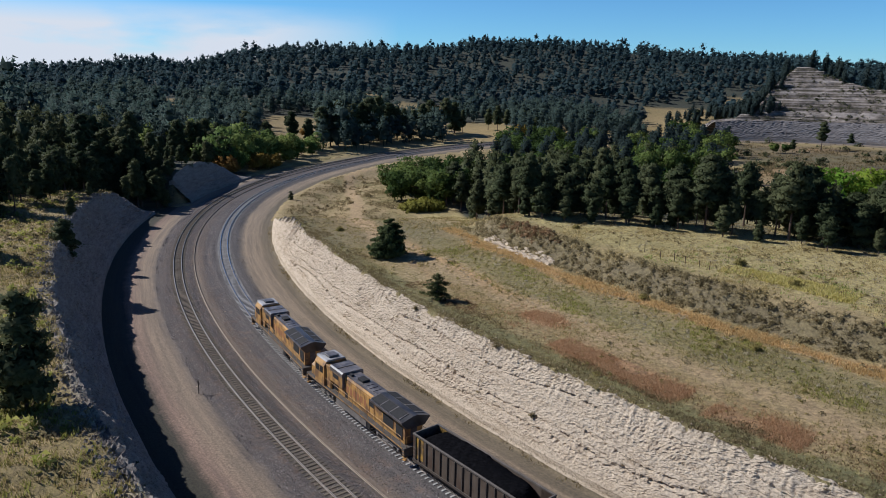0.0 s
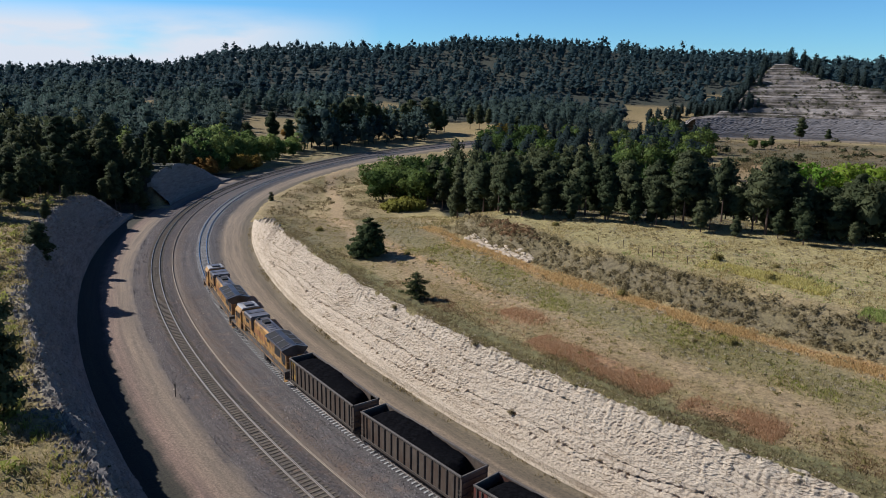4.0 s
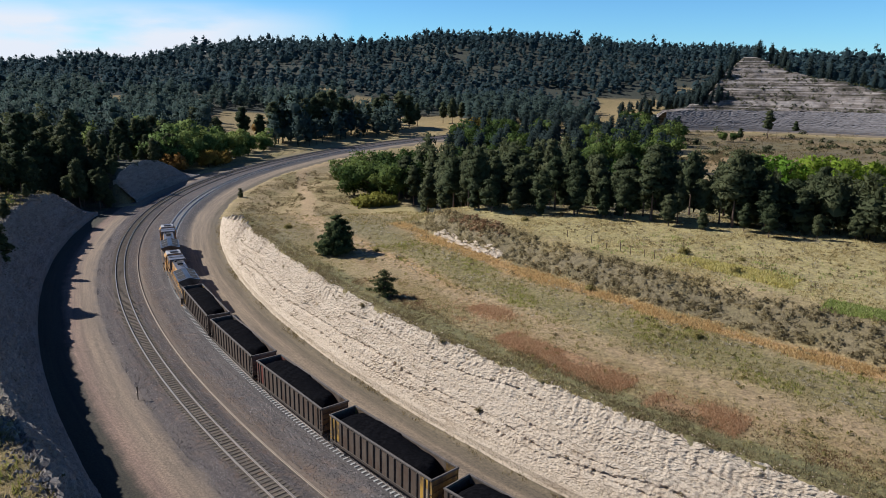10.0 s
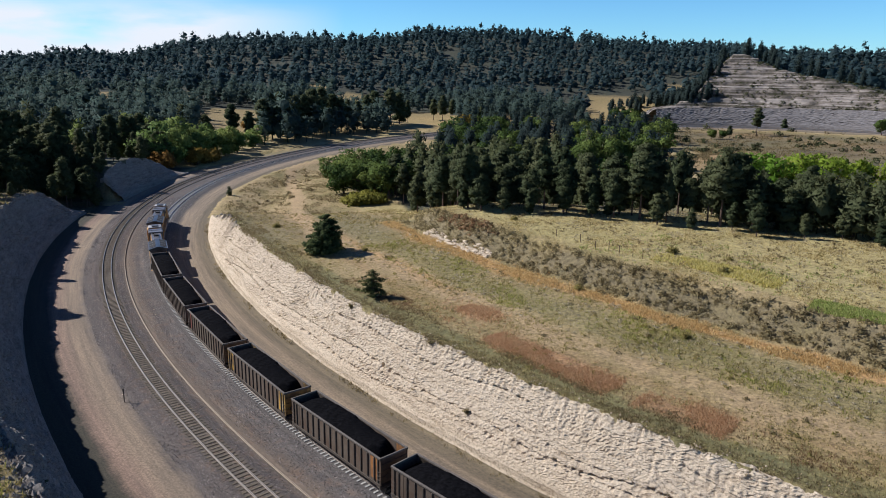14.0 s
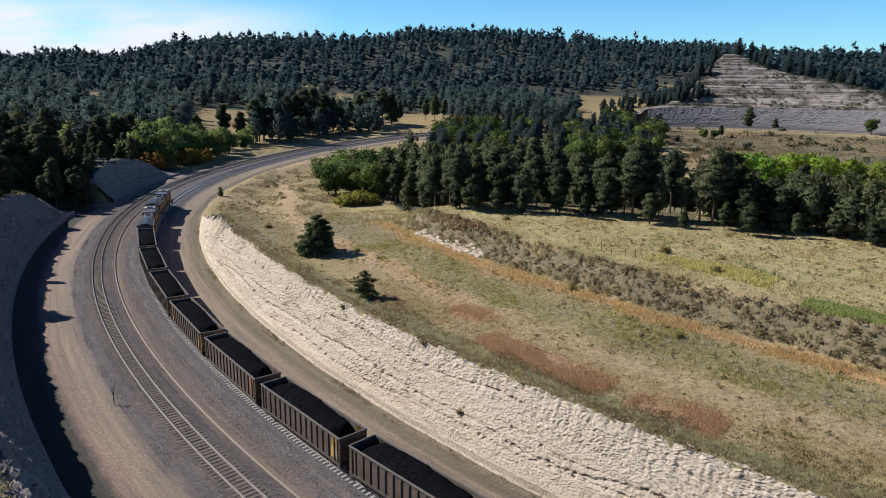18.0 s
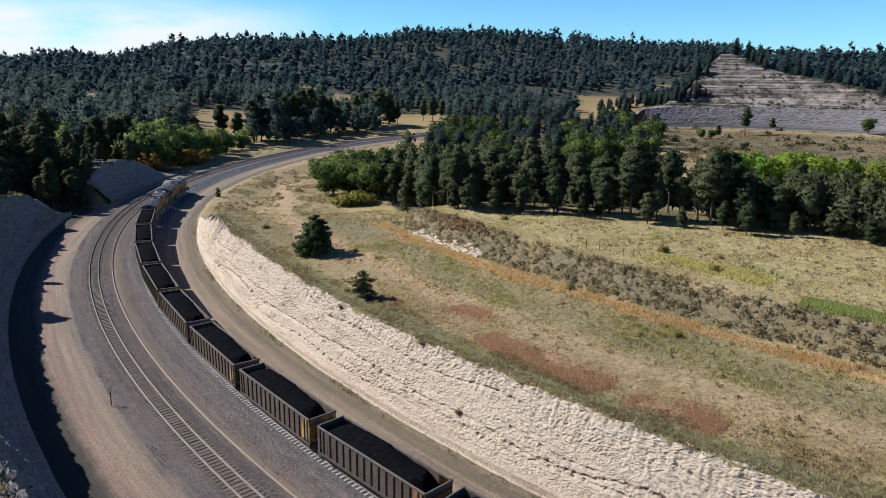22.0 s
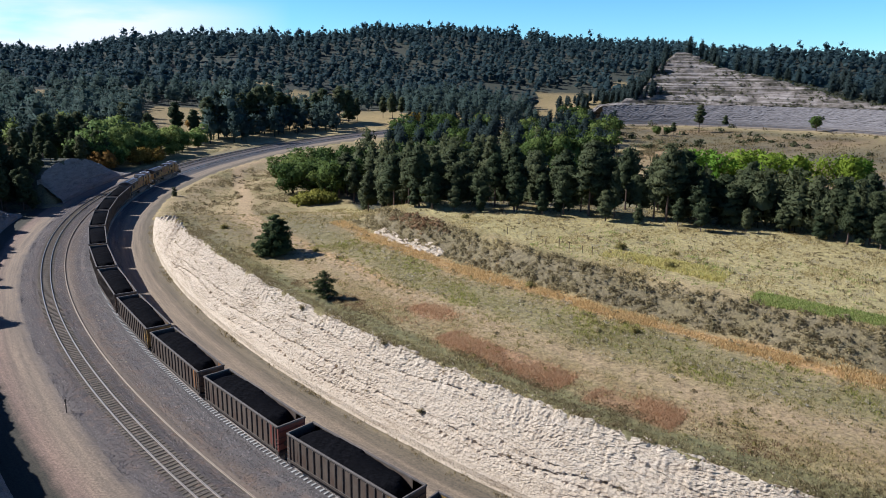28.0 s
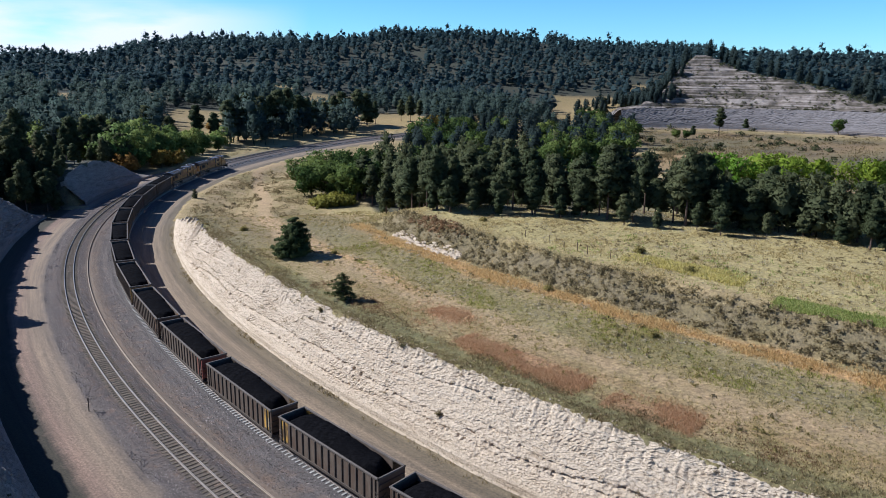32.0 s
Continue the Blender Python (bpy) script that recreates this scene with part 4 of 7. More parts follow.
def coal_car(front_paint, rear_paint, label, end_paint=M_CARBROWN):
    bright = (M_CARYELLOW, M_CARORANGE)
    th = new("coal_car")
    L, W = 7.45, 1.56
    posts = 14
    for sy in (-1, 1):
        part("side_sheet", boxes_bm([(-L + 0.42, L - 0.42, *sorted((sy * (W - 0.16), sy * (W - 0.11))), 1.15, 3.70)]), M_CARBODY, th)
        part("top_chord", boxes_bm([(-L, L, *sorted((sy * (W - 0.18), sy * W)), 3.68, 3.86)]), M_CARRIM, th)
        part("side_sill", boxes_bm([(-L, L, *sorted((sy * (W - 0.2), sy * (W - 0.02))), 1.0, 1.28)]), M_CARPOST, th)
        for i in range(posts):
            x = -L + 0.95 + (2 * L - 1.9) * i / (posts - 1)
            link("side_post", POST_MESH, th, pose(x, sy * (W - 0.07), 2.47))
        for sx, paint in ((1, front_paint), (-1, rear_paint)):
            part("corner_panel", boxes_bm([(*sorted((sx * (L - 0.42), sx * (L - 0.02))), *sorted((sy * (W - 0.16), sy * (W - 0.085))), 1.15, 3.69)]), end_paint if paint in bright else paint, th)
            part("marked_panel", boxes_bm([(*sorted((sx * (L - 1.52), sx * (L - 0.42))), *sorted((sy * (W - 0.16), sy * (W - 0.095))), 1.5, 3.69)]), paint, th)
            if sx < 0 and paint == M_CARYELLOW:
                part("stencil_patch", boxes_bm([(*sorted((sx * (L - 0.86), sx * (L - 0.50))), *sorted((sy * (W - 0.13), sy * (W - 0.088))), 1.75, 2.75)]), M_CARPATCH, th)
            part("panel_post", boxes_bm([(*sorted((sx * (L - 0.47), sx * (L - 0.36))), *sorted((sy * (W - 0.13), sy * (W - 0.01))), 1.25, 3.69)]), M_CARPOST, th)
            for k in range(5):
                link("rung", RUNG_MESH, th, pose(sx * (L - 0.32), sy * (W - 0.03), 0.95 + 0.38 * k))
    for sx, paint in ((1, front_paint), (-1, rear_paint)):
        part("end_sheet", boxes_bm([(*sorted((sx * (L - 0.12), sx * (L - 0.06))), -W + 0.1, W - 0.1, 1.35, 3.70)]), end_paint if paint in bright else paint, th)
        part("end_chord", boxes_bm([(*sorted((sx * (L - 0.16), sx * L)), -W, W, 3.68, 3.86)]), M_CARRIM, th)
        for z in (1.9, 2.5, 3.1):
            part("end_rib", boxes_bm([(*sorted((sx * (L - 0.06), sx * (L + 0.05))), -W + 0.15, W - 0.15, z, z + 0.12)]), end_paint if paint in bright else paint, th)
        part("end_platform", boxes_bm([(*sorted((sx * (L - 0.6), sx * (L + 0.15))), -1.35, 1.35, 1.02, 1.14)]), M_CARDARK, th)
        part("coupler", boxes_bm([(*sorted((sx * (L - 0.5), sx * (L + 0.62))), -0.13, 0.13, 0.75, 1.0), (*sorted((sx * (L + 0.38), sx * (L + 0.66))), -0.2, 0.2, 0.68, 1.06)]), M_CARDARK, th)
        truck(th, sx * 5.9, (-0.89, 0.89), 0.89, M_CARDARK)
    part("floor", boxes_bm([(-L, L, -W + 0.12, W - 0.12, 1.02, 1.16)]), M_CARDARK, th)
    for sx in (-1, 1):
        part("end_lining", boxes_bm([(*sorted((sx * (L - 0.16), sx * (L - 0.125))), -W + 0.17, W - 0.17, 2.9, 3.68)]), M_CARDARK, th)
    part("tub", boxes_bm([(-4.3, 4.3, -1.15, -0.28, 0.42, 1.05), (-4.3, 4.3, 0.28, 1.15, 0.42, 1.05)]), M_CARDARK, th)
    bm = bmesh.new()
    bmesh.ops.create_cone(bm, cap_ends=True, segments=16, radius1=0.27, radius2=0.27, depth=0.05, matrix=Matrix.Translation((-L - 0.12, 0.75, 2.0)) @ Matrix.Rotation(radians(90), 4, "Y"))
    part("brake_wheel", bm, M_CARDARK, th)
    link("coal_load", COAL_MESH, th, None, "black heaped coal")
    return tagged(th, label, "coal car", group="coal cars of the train")


def handrail(parent, sy, x0, x1):
    n = max(2, int((x1 - x0) / 1.5))
    for i in range(n + 1):
        x = x0 + (x1 - x0) * i / n
        part("stanchion", rod_bm([(x, sy * 1.47, 1.62), (x, sy * 1.47, 2.62)], 0.022, 5), M_ORANGE, parent)
    part("handrail", rod_bm([(x0, sy * 1.47, 2.62), (x1, sy * 1.47, 2.62)], 0.024, 5), M_ORANGE, parent)


def locomotive():
    """Six-axle road diesel, nose towards +x."""
    th = new("locomotive")
    part("underframe", boxes_bm([(-10.4, 10.4, -1.5, 1.5, 1.32, 1.62), (-10.7, -10.3, -1.5, 1.5, 0.75, 1.62), (10.3, 10.7, -1.5, 1.5, 0.55, 1.62)]), M_WALK, th)
    part("fuel_tank", prism_bm([(-1.45, 1.25), (-1.45, 0.62), (-1.05, 0.32), (1.05, 0.32), (1.45, 0.62), (1.45, 1.25)], -3.3, 3.3), M_SILVER, th)
    part("air_tank", boxes_bm([(-4.1, -3.5, -1.4, 1.4, 0.75, 1.25)]), M_LOCODARK, th)
    for x in (-6.9, 6.9):
        truck(th, x, (-1.95, 0.0, 1.95), 1.95, M_SILVER)
    for sx in (-1, 1):
        part("coupler", boxes_bm([(*sorted((sx * 10.4, sx * 11.15)), -0.14, 0.14, 0.75, 1.02)]), M_LOCODARK, th)
        for sy in (-1, 1):
            for k in range(4):
                part("step", boxes_bm([(*sorted((sx * 10.3, sx * 10.7)), *sorted((sy * 1.1, sy * 1.52)), 0.35 + 0.3 * k, 0.40 + 0.3 * k)]), M_ORANGE, th)
    # engine hood
    hood = part("engine_hood", prism_bm([(-0.98, 1.62), (-0.98, 3.95), (-0.80, 4.22), (0.80, 4.22), (0.98, 3.95), (0.98, 1.62)], -4.4, 4.6), M_ORANGE, th)
    for i in range(9):
        for sy in (-1, 1):
            part("hood_door", boxes_bm([(-4.2 + i * 0.97, -4.2 + i * 0.97 + 0.90, *sorted((sy * 0.97, sy * 1.015)), 1.72, 3.75)]), M_ORANGE, hood)
    for sy in (-1, 1):
        for x0, x1, z0, z1 in ((3.55, 4.3, 1.75, 2.85), (4.35, 4.9, 1.75, 2.3), (-4.15, -3.2, 2.9, 3.6), (1.4, 2.0, 1.75, 2.4), (-9.6, -8.4, 1.9, 3.2)):
            part("louvre_panel", boxes_bm([(x0, x1, *sorted((sy * 1.0, sy * 1.03)), z0, z1)]), M_LOCODARK, hood)
    part("hood_roof", boxes_bm([(-4.4, 4.6, -0.86, 0.86, 4.20, 4.28)]), M_LOCOGREY, th)
    part("exhaust_stack", boxes_bm([(-0.9, 0.3, -0.42, 0.42, 4.28, 4.55)]), M_LOCODARK, th)
    part("dynamic_brake_hood", prism_bm([(-1.32, 3.95), (-1.32, 4.35), (-1.15, 4.5), (1.15, 4.5), (1.32, 4.35), (1.32, 3.95)], 2.1, 5.0), M_LOCOGREY, th)
    part("roof_joint", boxes_bm([(3.5, 3.62, -1.14, 1.14, 4.5, 4.53)]), M_LOCODARK, th)
    part("cabinet_back", boxes_bm([(2.07, 2.115, -1.28, 1.28, 2.74, 3.94)]), M_LOCOGREY, th)
    part("brake_cabinet", prism_bm([(-1.30, 2.70), (-1.30, 3.95), (1.30, 3.95), (1.30, 2.70)], 2.12, 4.98), M_ORANGE, th)
    for sy in (-1, 1):
        part("brake_grille", boxes_bm([(3.0, 4.3, *sorted((sy * 1.295, sy * 1.33)), 3.35, 3.85)]), M_LOCODARK, th)
        part("side_grille", boxes_bm([(-7.9, -6.0, *sorted((sy * 0.99, sy * 1.03)), 2.3, 3.3)]), M_LOCODARK, th)
    part("inverter_cabinet", boxes_bm([(4.95, 6.1, -1.28, 1.28, 1.62, 4.2)]), M_ORANGE, th)
    for i in range(4):
        part("roof_hatch", boxes_bm([(-3.9 + 0.75 * i, -3.3 + 0.75 * i, -0.5, 0.5, 4.28, 4.34)]), M_LOCOGREY, th)
    # radiator cab at the tail, with its wings
    part("radiator_body", prism_bm([(-1.0, 1.62), (-1.0, 3.45), (1.0, 3.45), (1.0, 1.62)], -10.0, -4.35), M_ORANGE, th)
    wings = part("radiator_housing", prism_bm([(-1.0, 3.35), (-1.58, 3.98), (-1.58, 4.16), (-0.25, 4.56), (0.25, 4.56), (1.58, 4.16), (1.58, 3.98), (1.0, 3.35)], -10.35, -4.3), M_LOCOSOOT, th)
    for sy in (-1, 1):
        part("wing_edge", boxes_bm([(-10.36, -4.3, *sorted((sy * 1.52, sy * 1.60)), 4.0, 4.19)]), M_LOCOGREY, wings)
        for i in range(4):
            g = part("grille_frame", boxes_bm([(-9.7 + 1.75 * i, -9.55 + 1.75 * i, -0.56, 0.56, -0.02, 0.045)]), M_LOCOGREY, wings)
            g.matrix_basis = pose(0, sy * 0.9, 4.375, -sy * 16.7)
        for i in range(3):
            x = -9.5 + 1.75 * i
            bm = boxes_bm([(x, x + 1.55, -0.52, 0.52, -0.02, 0.03)])
            g = part("radiator_grille", bm, M_LOCODARK, wings)
            g.matrix_basis = pose(0, sy * 0.9, 4.375, -sy * 16.7)
    part("rear_door", boxes_bm([(-10.05, -9.98, -0.35, 0.35, 1.75, 3.3)]), M_LOCOGREY, th)
    part("rear_headlight", boxes_bm([(-10.1, -9.95, -0.3, 0.3, 3.45, 3.7)]), M_GLASS, th)
    # cab and nose
    cab = part("cab", prism_bm([(-1.5, 1.62), (-1.5, 3.9), (-1.15, 4.45), (1.15, 4.45), (1.5, 3.9), (1.5, 1.62)], 6.1, 8.4), M_ORANGE, th)
    part("cab_roof", prism_bm([(-1.22, 4.40), (-1.1, 4.58), (1.1, 4.58), (1.22, 4.40)], 6.0, 8.55), M_CABROOF, cab)
    part("roof_aircon", boxes_bm([(6.5, 7.7, -0.6, 0.6, 4.55, 4.80)]), M_LOCOGREY, cab)
    for sy in (-1, 1):
        for x in (6.4, 7.35):
            part("side_window", boxes_bm([(x, x + 0.78, *sorted((sy * 1.49, sy * 1.525)), 3.0, 3.75)]), M_GLASS, cab)
        part("windscreen", boxes_bm([(8.38, 8.43, *sorted((sy * 0.15, sy * 1.25)), 3.1, 3.9)]), M_GLASS, cab)
    part("nose", prism_bm([(-1.1, 1.62), (-1.1, 2.7), (-0.75, 3.0), (0.75, 3.0), (1.1, 2.7), (1.1, 1.62)], 8.4, 10.1), M_ORANGE, th)
    part("nose_headlight", boxes_bm([(10.05, 10.15, -0.28, 0.28, 2.35, 2.6)]), M_GLASS, th)
    for sy in (-1, 1):
        for i in range(6):
            part("red_lettering", boxes_bm([(-2.6 + 0.75 * i, -2.1 + 0.75 * i, *sorted((sy * 1.016, sy * 1.022)), 2.5, 3.25)]), M_LOCORED, hood)
        part("side_stripe", boxes_bm([(-10.3, 10.3, *sorted((sy * 1.495, sy * 1.512)), 1.46, 1.56)]), M_ORANGE, th)
        handrail(th, sy, -10.0, 5.9)
        for k in range(4):
            part("cab_step", boxes_bm([(5.75, 6.1, *sorted((sy * 1.3, sy * 1.52)), 0.4 + 0.32 * k, 0.45 + 0.32 * k)]), M_LOCODARK, th)
    for y in (-1.2, 1.2):
        part("end_rail", rod_bm([(-10.55, y, 1.6), (-10.55, y, 2.7), (-10.55, y * 0.35, 2.7), (-10.55, y * 0.35, 1.6)], 0.024, 5), M_ORANGE, th)
    part("horn", boxes_bm([(1.2, 1.7, 0.3, 0.62, 4.28, 4.5)]), M_LOCODARK, th)
    return tagged(th, "orange-yellow diesel locomotive with grey roof and red stripe", "locomotive", group="locomotives of the train")


_loco = locomotive()
TRAIN.append((_loco, -33.45))
TRAIN.append((copy_thing(_loco, pose(0, 0, 0)), -11.15))
_cars = {
    "plain": coal_car(M_CARBROWN, M_CARBODY, "weathered grey-brown ribbed coal car heaped with black coal"),
    "yellow": coal_car(M_CARYELLOW, M_CARYELLOW, "grey-brown coal car with yellow end panels, heaped with coal", M_CAROCHRE),
    "ochre": coal_car(M_CARBODY, M_CARYELLOW, "grey-brown coal car with an ochre yellow rear end, heaped with coal", M_CAROCHRE),
    "orange": coal_car(M_CARBODY, M_CARORANGE, "grey-brown coal car with a rusty orange rear panel, heaped with coal"),
    "tail": coal_car(M_CARBODY, M_CARYELLOW, "grey-brown coal car with one yellow end, heaped with coal"),
    "nose": coal_car(M_CARYELLOW, M_CARBODY, "grey-brown coal car with yellow leading corner, heaped with coal"),
    "red": coal_car(M_CARRED, M_CARBROWN, "grey-brown coal car with red leading corner, heaped with coal"),
    "redtail": coal_car(M_CARBODY, M_CARRED, "grey-brown coal car with red rear end, heaped with coal"),
}
_order = ["nose", "plain", "red", "yellow", "orange", "tail", "ochre", "orange", "redtail", "tail", "nose", "plain", "tail", "plain", "redtail"]
_used = set()
for _i, _kind in enumerate(_order):
    _ob = copy_thing(_cars[_kind], pose(0, 0, 0)) if _kind in _used else _cars[_kind]
    _used.add(_kind)
    TRAIN.append((_ob, 8.09 + 16.18 * _i))


# ---- trees ----
rng = np.random.default_rng(7)


def unit(v):
    return v / np.maximum(np.linalg.norm(v, axis=-1, keepdims=True), 1e-9)


def tri_soup(centres, size, n, rs, flat=0.6, spike=1.0):
    """n loose triangles round each centre: needle sprays or leaves."""
    c = np.repeat(centres, n, 0)
    sz = np.repeat(np.broadcast_to(size, len(centres)), n)[:, None]
    a = rs.normal(size=(len(c), 3))
    a[:, 2] *= flat
    mid = c + a * sz * 0.55
    d1 = rs.normal(size=(len(c), 3))
    d1 /= np.linalg.norm(d1, axis=1)[:, None]
    d2 = rs.normal(size=(len(c), 3))
    d2 /= np.linalg.norm(d2, axis=1)[:, None]
    p = mid + d1 * sz * 0.62 * spike
    q = mid - d1 * sz * 0.42 + d2 * sz * 0.36
    r = mid - d1 * sz * 0.36 - d2 * sz * 0.36
    return np.stack([p, q, r], 1).reshape(-1, 3)


def pine_clumps(rs, h, spread, bare_share, count, lean=0.0, taper=0.48):
    """Clump centres of an open, irregular pine crown: boughs in loose layers, each with its own reach and droop."""
    out = []
    layers = max(5, int(count / 14))
    phase = rs.uniform(0, 6.28)
    sway = rs.normal(0, 0.10, 2) * spread
    for k in range(layers):
        u = (k + rs.uniform(0.1, 0.7)) / layers
        z = h * (bare_share + (0.97 - bare_share) * u)
        prof = spread * min(1, u * 1.9 + 0.50) * (1 - u) ** taper * rs.uniform(0.66, 1.15) + 0.28
        boughs = int(rs.integers(5, 8)) if u < 0.75 else 4
        for b in range(boughs):
            if rs.uniform() < 0.10:
                continue
            a = phase + k * 1.9 + 6.283 * b / boughs + rs.uniform(-0.45, 0.45)
            reach = prof * rs.uniform(0.55, 1.12)
            rise = rs.uniform(-0.35, 0.35) * h / layers
            for f in (0.35, 0.68, 1.0)[: 3 if reach > 1.1 else 2]:
                f = f * rs.uniform(0.88, 1.08)
                out.append((math.cos(a) * reach * f + sway[0] * u + lean * z, math.sin(a) * reach * f + sway[1] * u, z + rise - 0.10 * reach * f * f + rs.normal(0, 0.12)))
    for u in (0.955, 0.985):
        out.append((sway[0] * u + lean * h * u, sway[1] * u, h * u))
    return np.array(out)


def pine_lobes(rs, h, spread, bare_share, count, lean=0.0):
    """An old ponderosa: rounded masses of needles on uneven boughs. Gives clump centres and the mass that each belongs to."""
    lobes, n = [], int(rs.integers(11, 15))
    phase = rs.uniform(0, 6.28)
    for k in range(n):
        u = (k + rs.uniform(0.0, 0.9)) / n
        wide = spread * min(1, 0.62 + 0.95 * u) * (1 - u) ** 0.40
        a, off = phase + 2.4 * k + rs.uniform(-0.5, 0.5), wide * rs.uniform(0.30, 0.72)
        rad = wide * rs.uniform(0.40, 0.58) + 0.42
        lobes.append((math.cos(a) * off + lean * h * u, math.sin(a) * off, h * (bare_share + (0.93 - bare_share) * u), rad))
    lobes.append((lean * h, 0, h * 0.93, 0.07 * h * rs.uniform(0.7, 1.2)))
    out, own = [], []
    area = np.array([b[3] ** 2 for b in lobes])
    for i, m in zip(range(len(lobes)), np.maximum(6, count * area / area.sum()).astype(int)):
        bx, by, bz, br = lobes[i]
        d = unit(rs.normal(size=(m, 3)) + (0, 0, 0.25)) * rs.uniform(0.55, 1.08, (m, 1)) * (br, br, br * 0.66)
        out.append(d + (bx, by, bz))
        own.append(np.tile((bx, by, bz - 0.25 * br), (m, 1)))
    return np.concatenate(out), np.concatenate(own), lobes


def trunk_bm(h, r, limbs=(), lean=0.0, top=0.96):
    bm = bmesh.new()
    rings = []
    for k in range(7):
        u = k / 6
        rr = r * (1 - 0.88 * u) * (1.35 if k == 0 else 1)
        rings.append([bm.verts.new((math.cos(a) * rr + lean * h * top * u, math.sin(a) * rr, h * top * u - (0.3 if k == 0 else 0))) for a in [6.283 * j / 7 for j in range(7)]])
    for a, b in zip(rings, rings[1:]):
        for j in range(7):
            bm.faces.new((a[j], a[(j + 1) % 7], b[(j + 1) % 7], b[j]))
    bm.faces.new(rings[-1])
    for p, q, lr in limbs:
        p, q = Vector(p), Vector(q)
        d = q - p
        if d.length > 0.2:
            bmesh.ops.create_cone(bm, cap_ends=False, segments=4, radius1=lr, radius2=lr * 0.35, depth=d.length, matrix=Matrix.Translation((p + q) / 2) @ d.to_track_quat("Z", "Y").to_matrix().to_4x4())
    return bm


def tri_mesh(name, verts, material, normals=None):
    """Loose triangles; normals, one a triangle, round the foliage off so that it takes light as a soft mass."""
    verts = np.asarray(verts, float)
    if normals is not None:
        t = verts.reshape(-1, 3, 3)
        turned = (np.cross(t[:, 1] - t[:, 0], t[:, 2] - t[:, 0]) * normals).sum(1) < 0
        t = np.where(turned[:, None, None], t[:, [0, 2, 1]], t)
        verts = t.reshape(-1, 3)
    me = mesh_of(name, verts, np.arange(len(verts)).reshape(-1, 3), material, normals is not None)
    if normals is not None:
        a = me.attributes.new("custom_normal", "FLOAT_VECTOR", "POINT")
        a.data.foreach_set("vector", np.repeat(normals, 3, 0).astype(np.float32).ravel())
        me.update()
    return me


def soft_normals(verts, hub, squash=0.5, clumps=None, share=0.5, lift=0.2):
    """Outward normals of a crown round its hub, and of each clump round its own centre."""
    mid = np.asarray(verts, float).reshape(-1, 3, 3).mean(1)
    n = unit((mid - hub) * (1, 1, squash))
    if clumps is not None:
        n = n * (1 - share) + unit(mid - np.repeat(clumps, len(mid) // len(clumps), 0)) * share
    return unit(n + (0, 0, lift))


def pine(seed, h, spread, bare_share, clumps, per, size, label, needle=None, taper=0.34):
    rs = np.random.default_rng(seed)
    lean = rs.uniform(-0.02, 0.02)
    c = pine_clumps(rs, h, spread, bare_share, clumps, lean, taper)
    th = new("pine_tree")
    limbs = [((lean * z, 0, z - 0.25), (x * 0.95, y * 0.95, z), 0.05) for x, y, z in c[:: max(1, len(c) // 45)]]
    part("trunk", trunk_bm(h, 0.011 * h + 0.05, limbs, lean), M_BARK, th)
    sz = size * (1.05 - 0.40 * c[:, 2] / h)
    v = tri_soup(c, sz, per, rs, 0.42)
    link("crown", tri_mesh("crown", v, needle or M_NEEDLE, soft_normals(v, (lean * h * 0.5, 0, h * (0.4 + 0.4 * bare_share)), 0.3, c, 0.5)), th)
    return tagged(th, label, "tree")


def old_pine(seed, h, spread, bare_share, clumps, per, size, label):
    rs = np.random.default_rng(seed)
    lean = rs.uniform(-0.025, 0.025)
    c, own, lobes = pine_lobes(rs, h, spread, bare_share, clumps, lean)
    th = new("pine_tree")
    limbs = [((lean * z, 0, z - 0.5), (x, y, z), 0.07) for x, y, z, _ in lobes]
    part("trunk", trunk_bm(h, 0.011 * h + 0.06, limbs, lean), M_BARK, th)
    v = tri_soup(c, size, per, rs, 0.5)
    n = unit(0.8 * soft_normals(v, (lean * h * 0.5, 0, h * (0.42 + 0.4 * bare_share)), 0.3, own, 0.62) + 0.2 * soft_normals(v, (0, 0, 0), 1.0, c, 1.0))
    link("crown", tri_mesh("crown", v, M_NEEDLE, n), th)
    return tagged(th, label, "tree")


def broadleaf(seed, h, spread, clumps, per, size, material, label, name="broadleaf_tree", bare_share=0.06):
    rs = np.random.default_rng(seed)
    th = new(name)
    blobs = [(rs.normal(0, spread * 0.42), rs.normal(0, spread * 0.42), h * rs.uniform(bare_share + 0.2, 0.84), spread * rs.uniform(0.35, 0.6)) for _ in range(9)]
    c = []
    for _ in range(clumps):
        bx, by, bz, br = blobs[rs.integers(len(blobs))]
        d = rs.normal(size=3)
        d /= np.linalg.norm(d)
        d *= br * rs.uniform(0.75, 1.05)
        c.append((bx + d[0], by + d[1], max(h * bare_share * 0.5, bz + d[2] * 0.85)))
    limbs = [((0, 0, h * 0.25), (bx, by, bz), 0.02 * h) for bx, by, bz, br in blobs]
    part("trunk", trunk_bm(h, 0.02 * h + 0.04, limbs, 0.0, 0.6), M_BARK, th)
    c = np.array(c)
    v = tri_soup(c, size, per, rs, 0.8, 0.8)
    own = np.array(blobs)[[int(np.argmin([np.hypot(np.hypot(p[0] - b[0], p[1] - b[1]), p[2] - b[2]) / b[3] for b in blobs])) for p in c]][:, :3]
    n = unit(0.75 * soft_normals(v, (0, 0, h * 0.45), 0.8, own, 0.7) + 0.25 * soft_normals(v, (0, 0, 0), 1.0, c, 1.0))
    link("crown", tri_mesh("crown", v, material, n), th)
    return tagged(th, label, "tree")


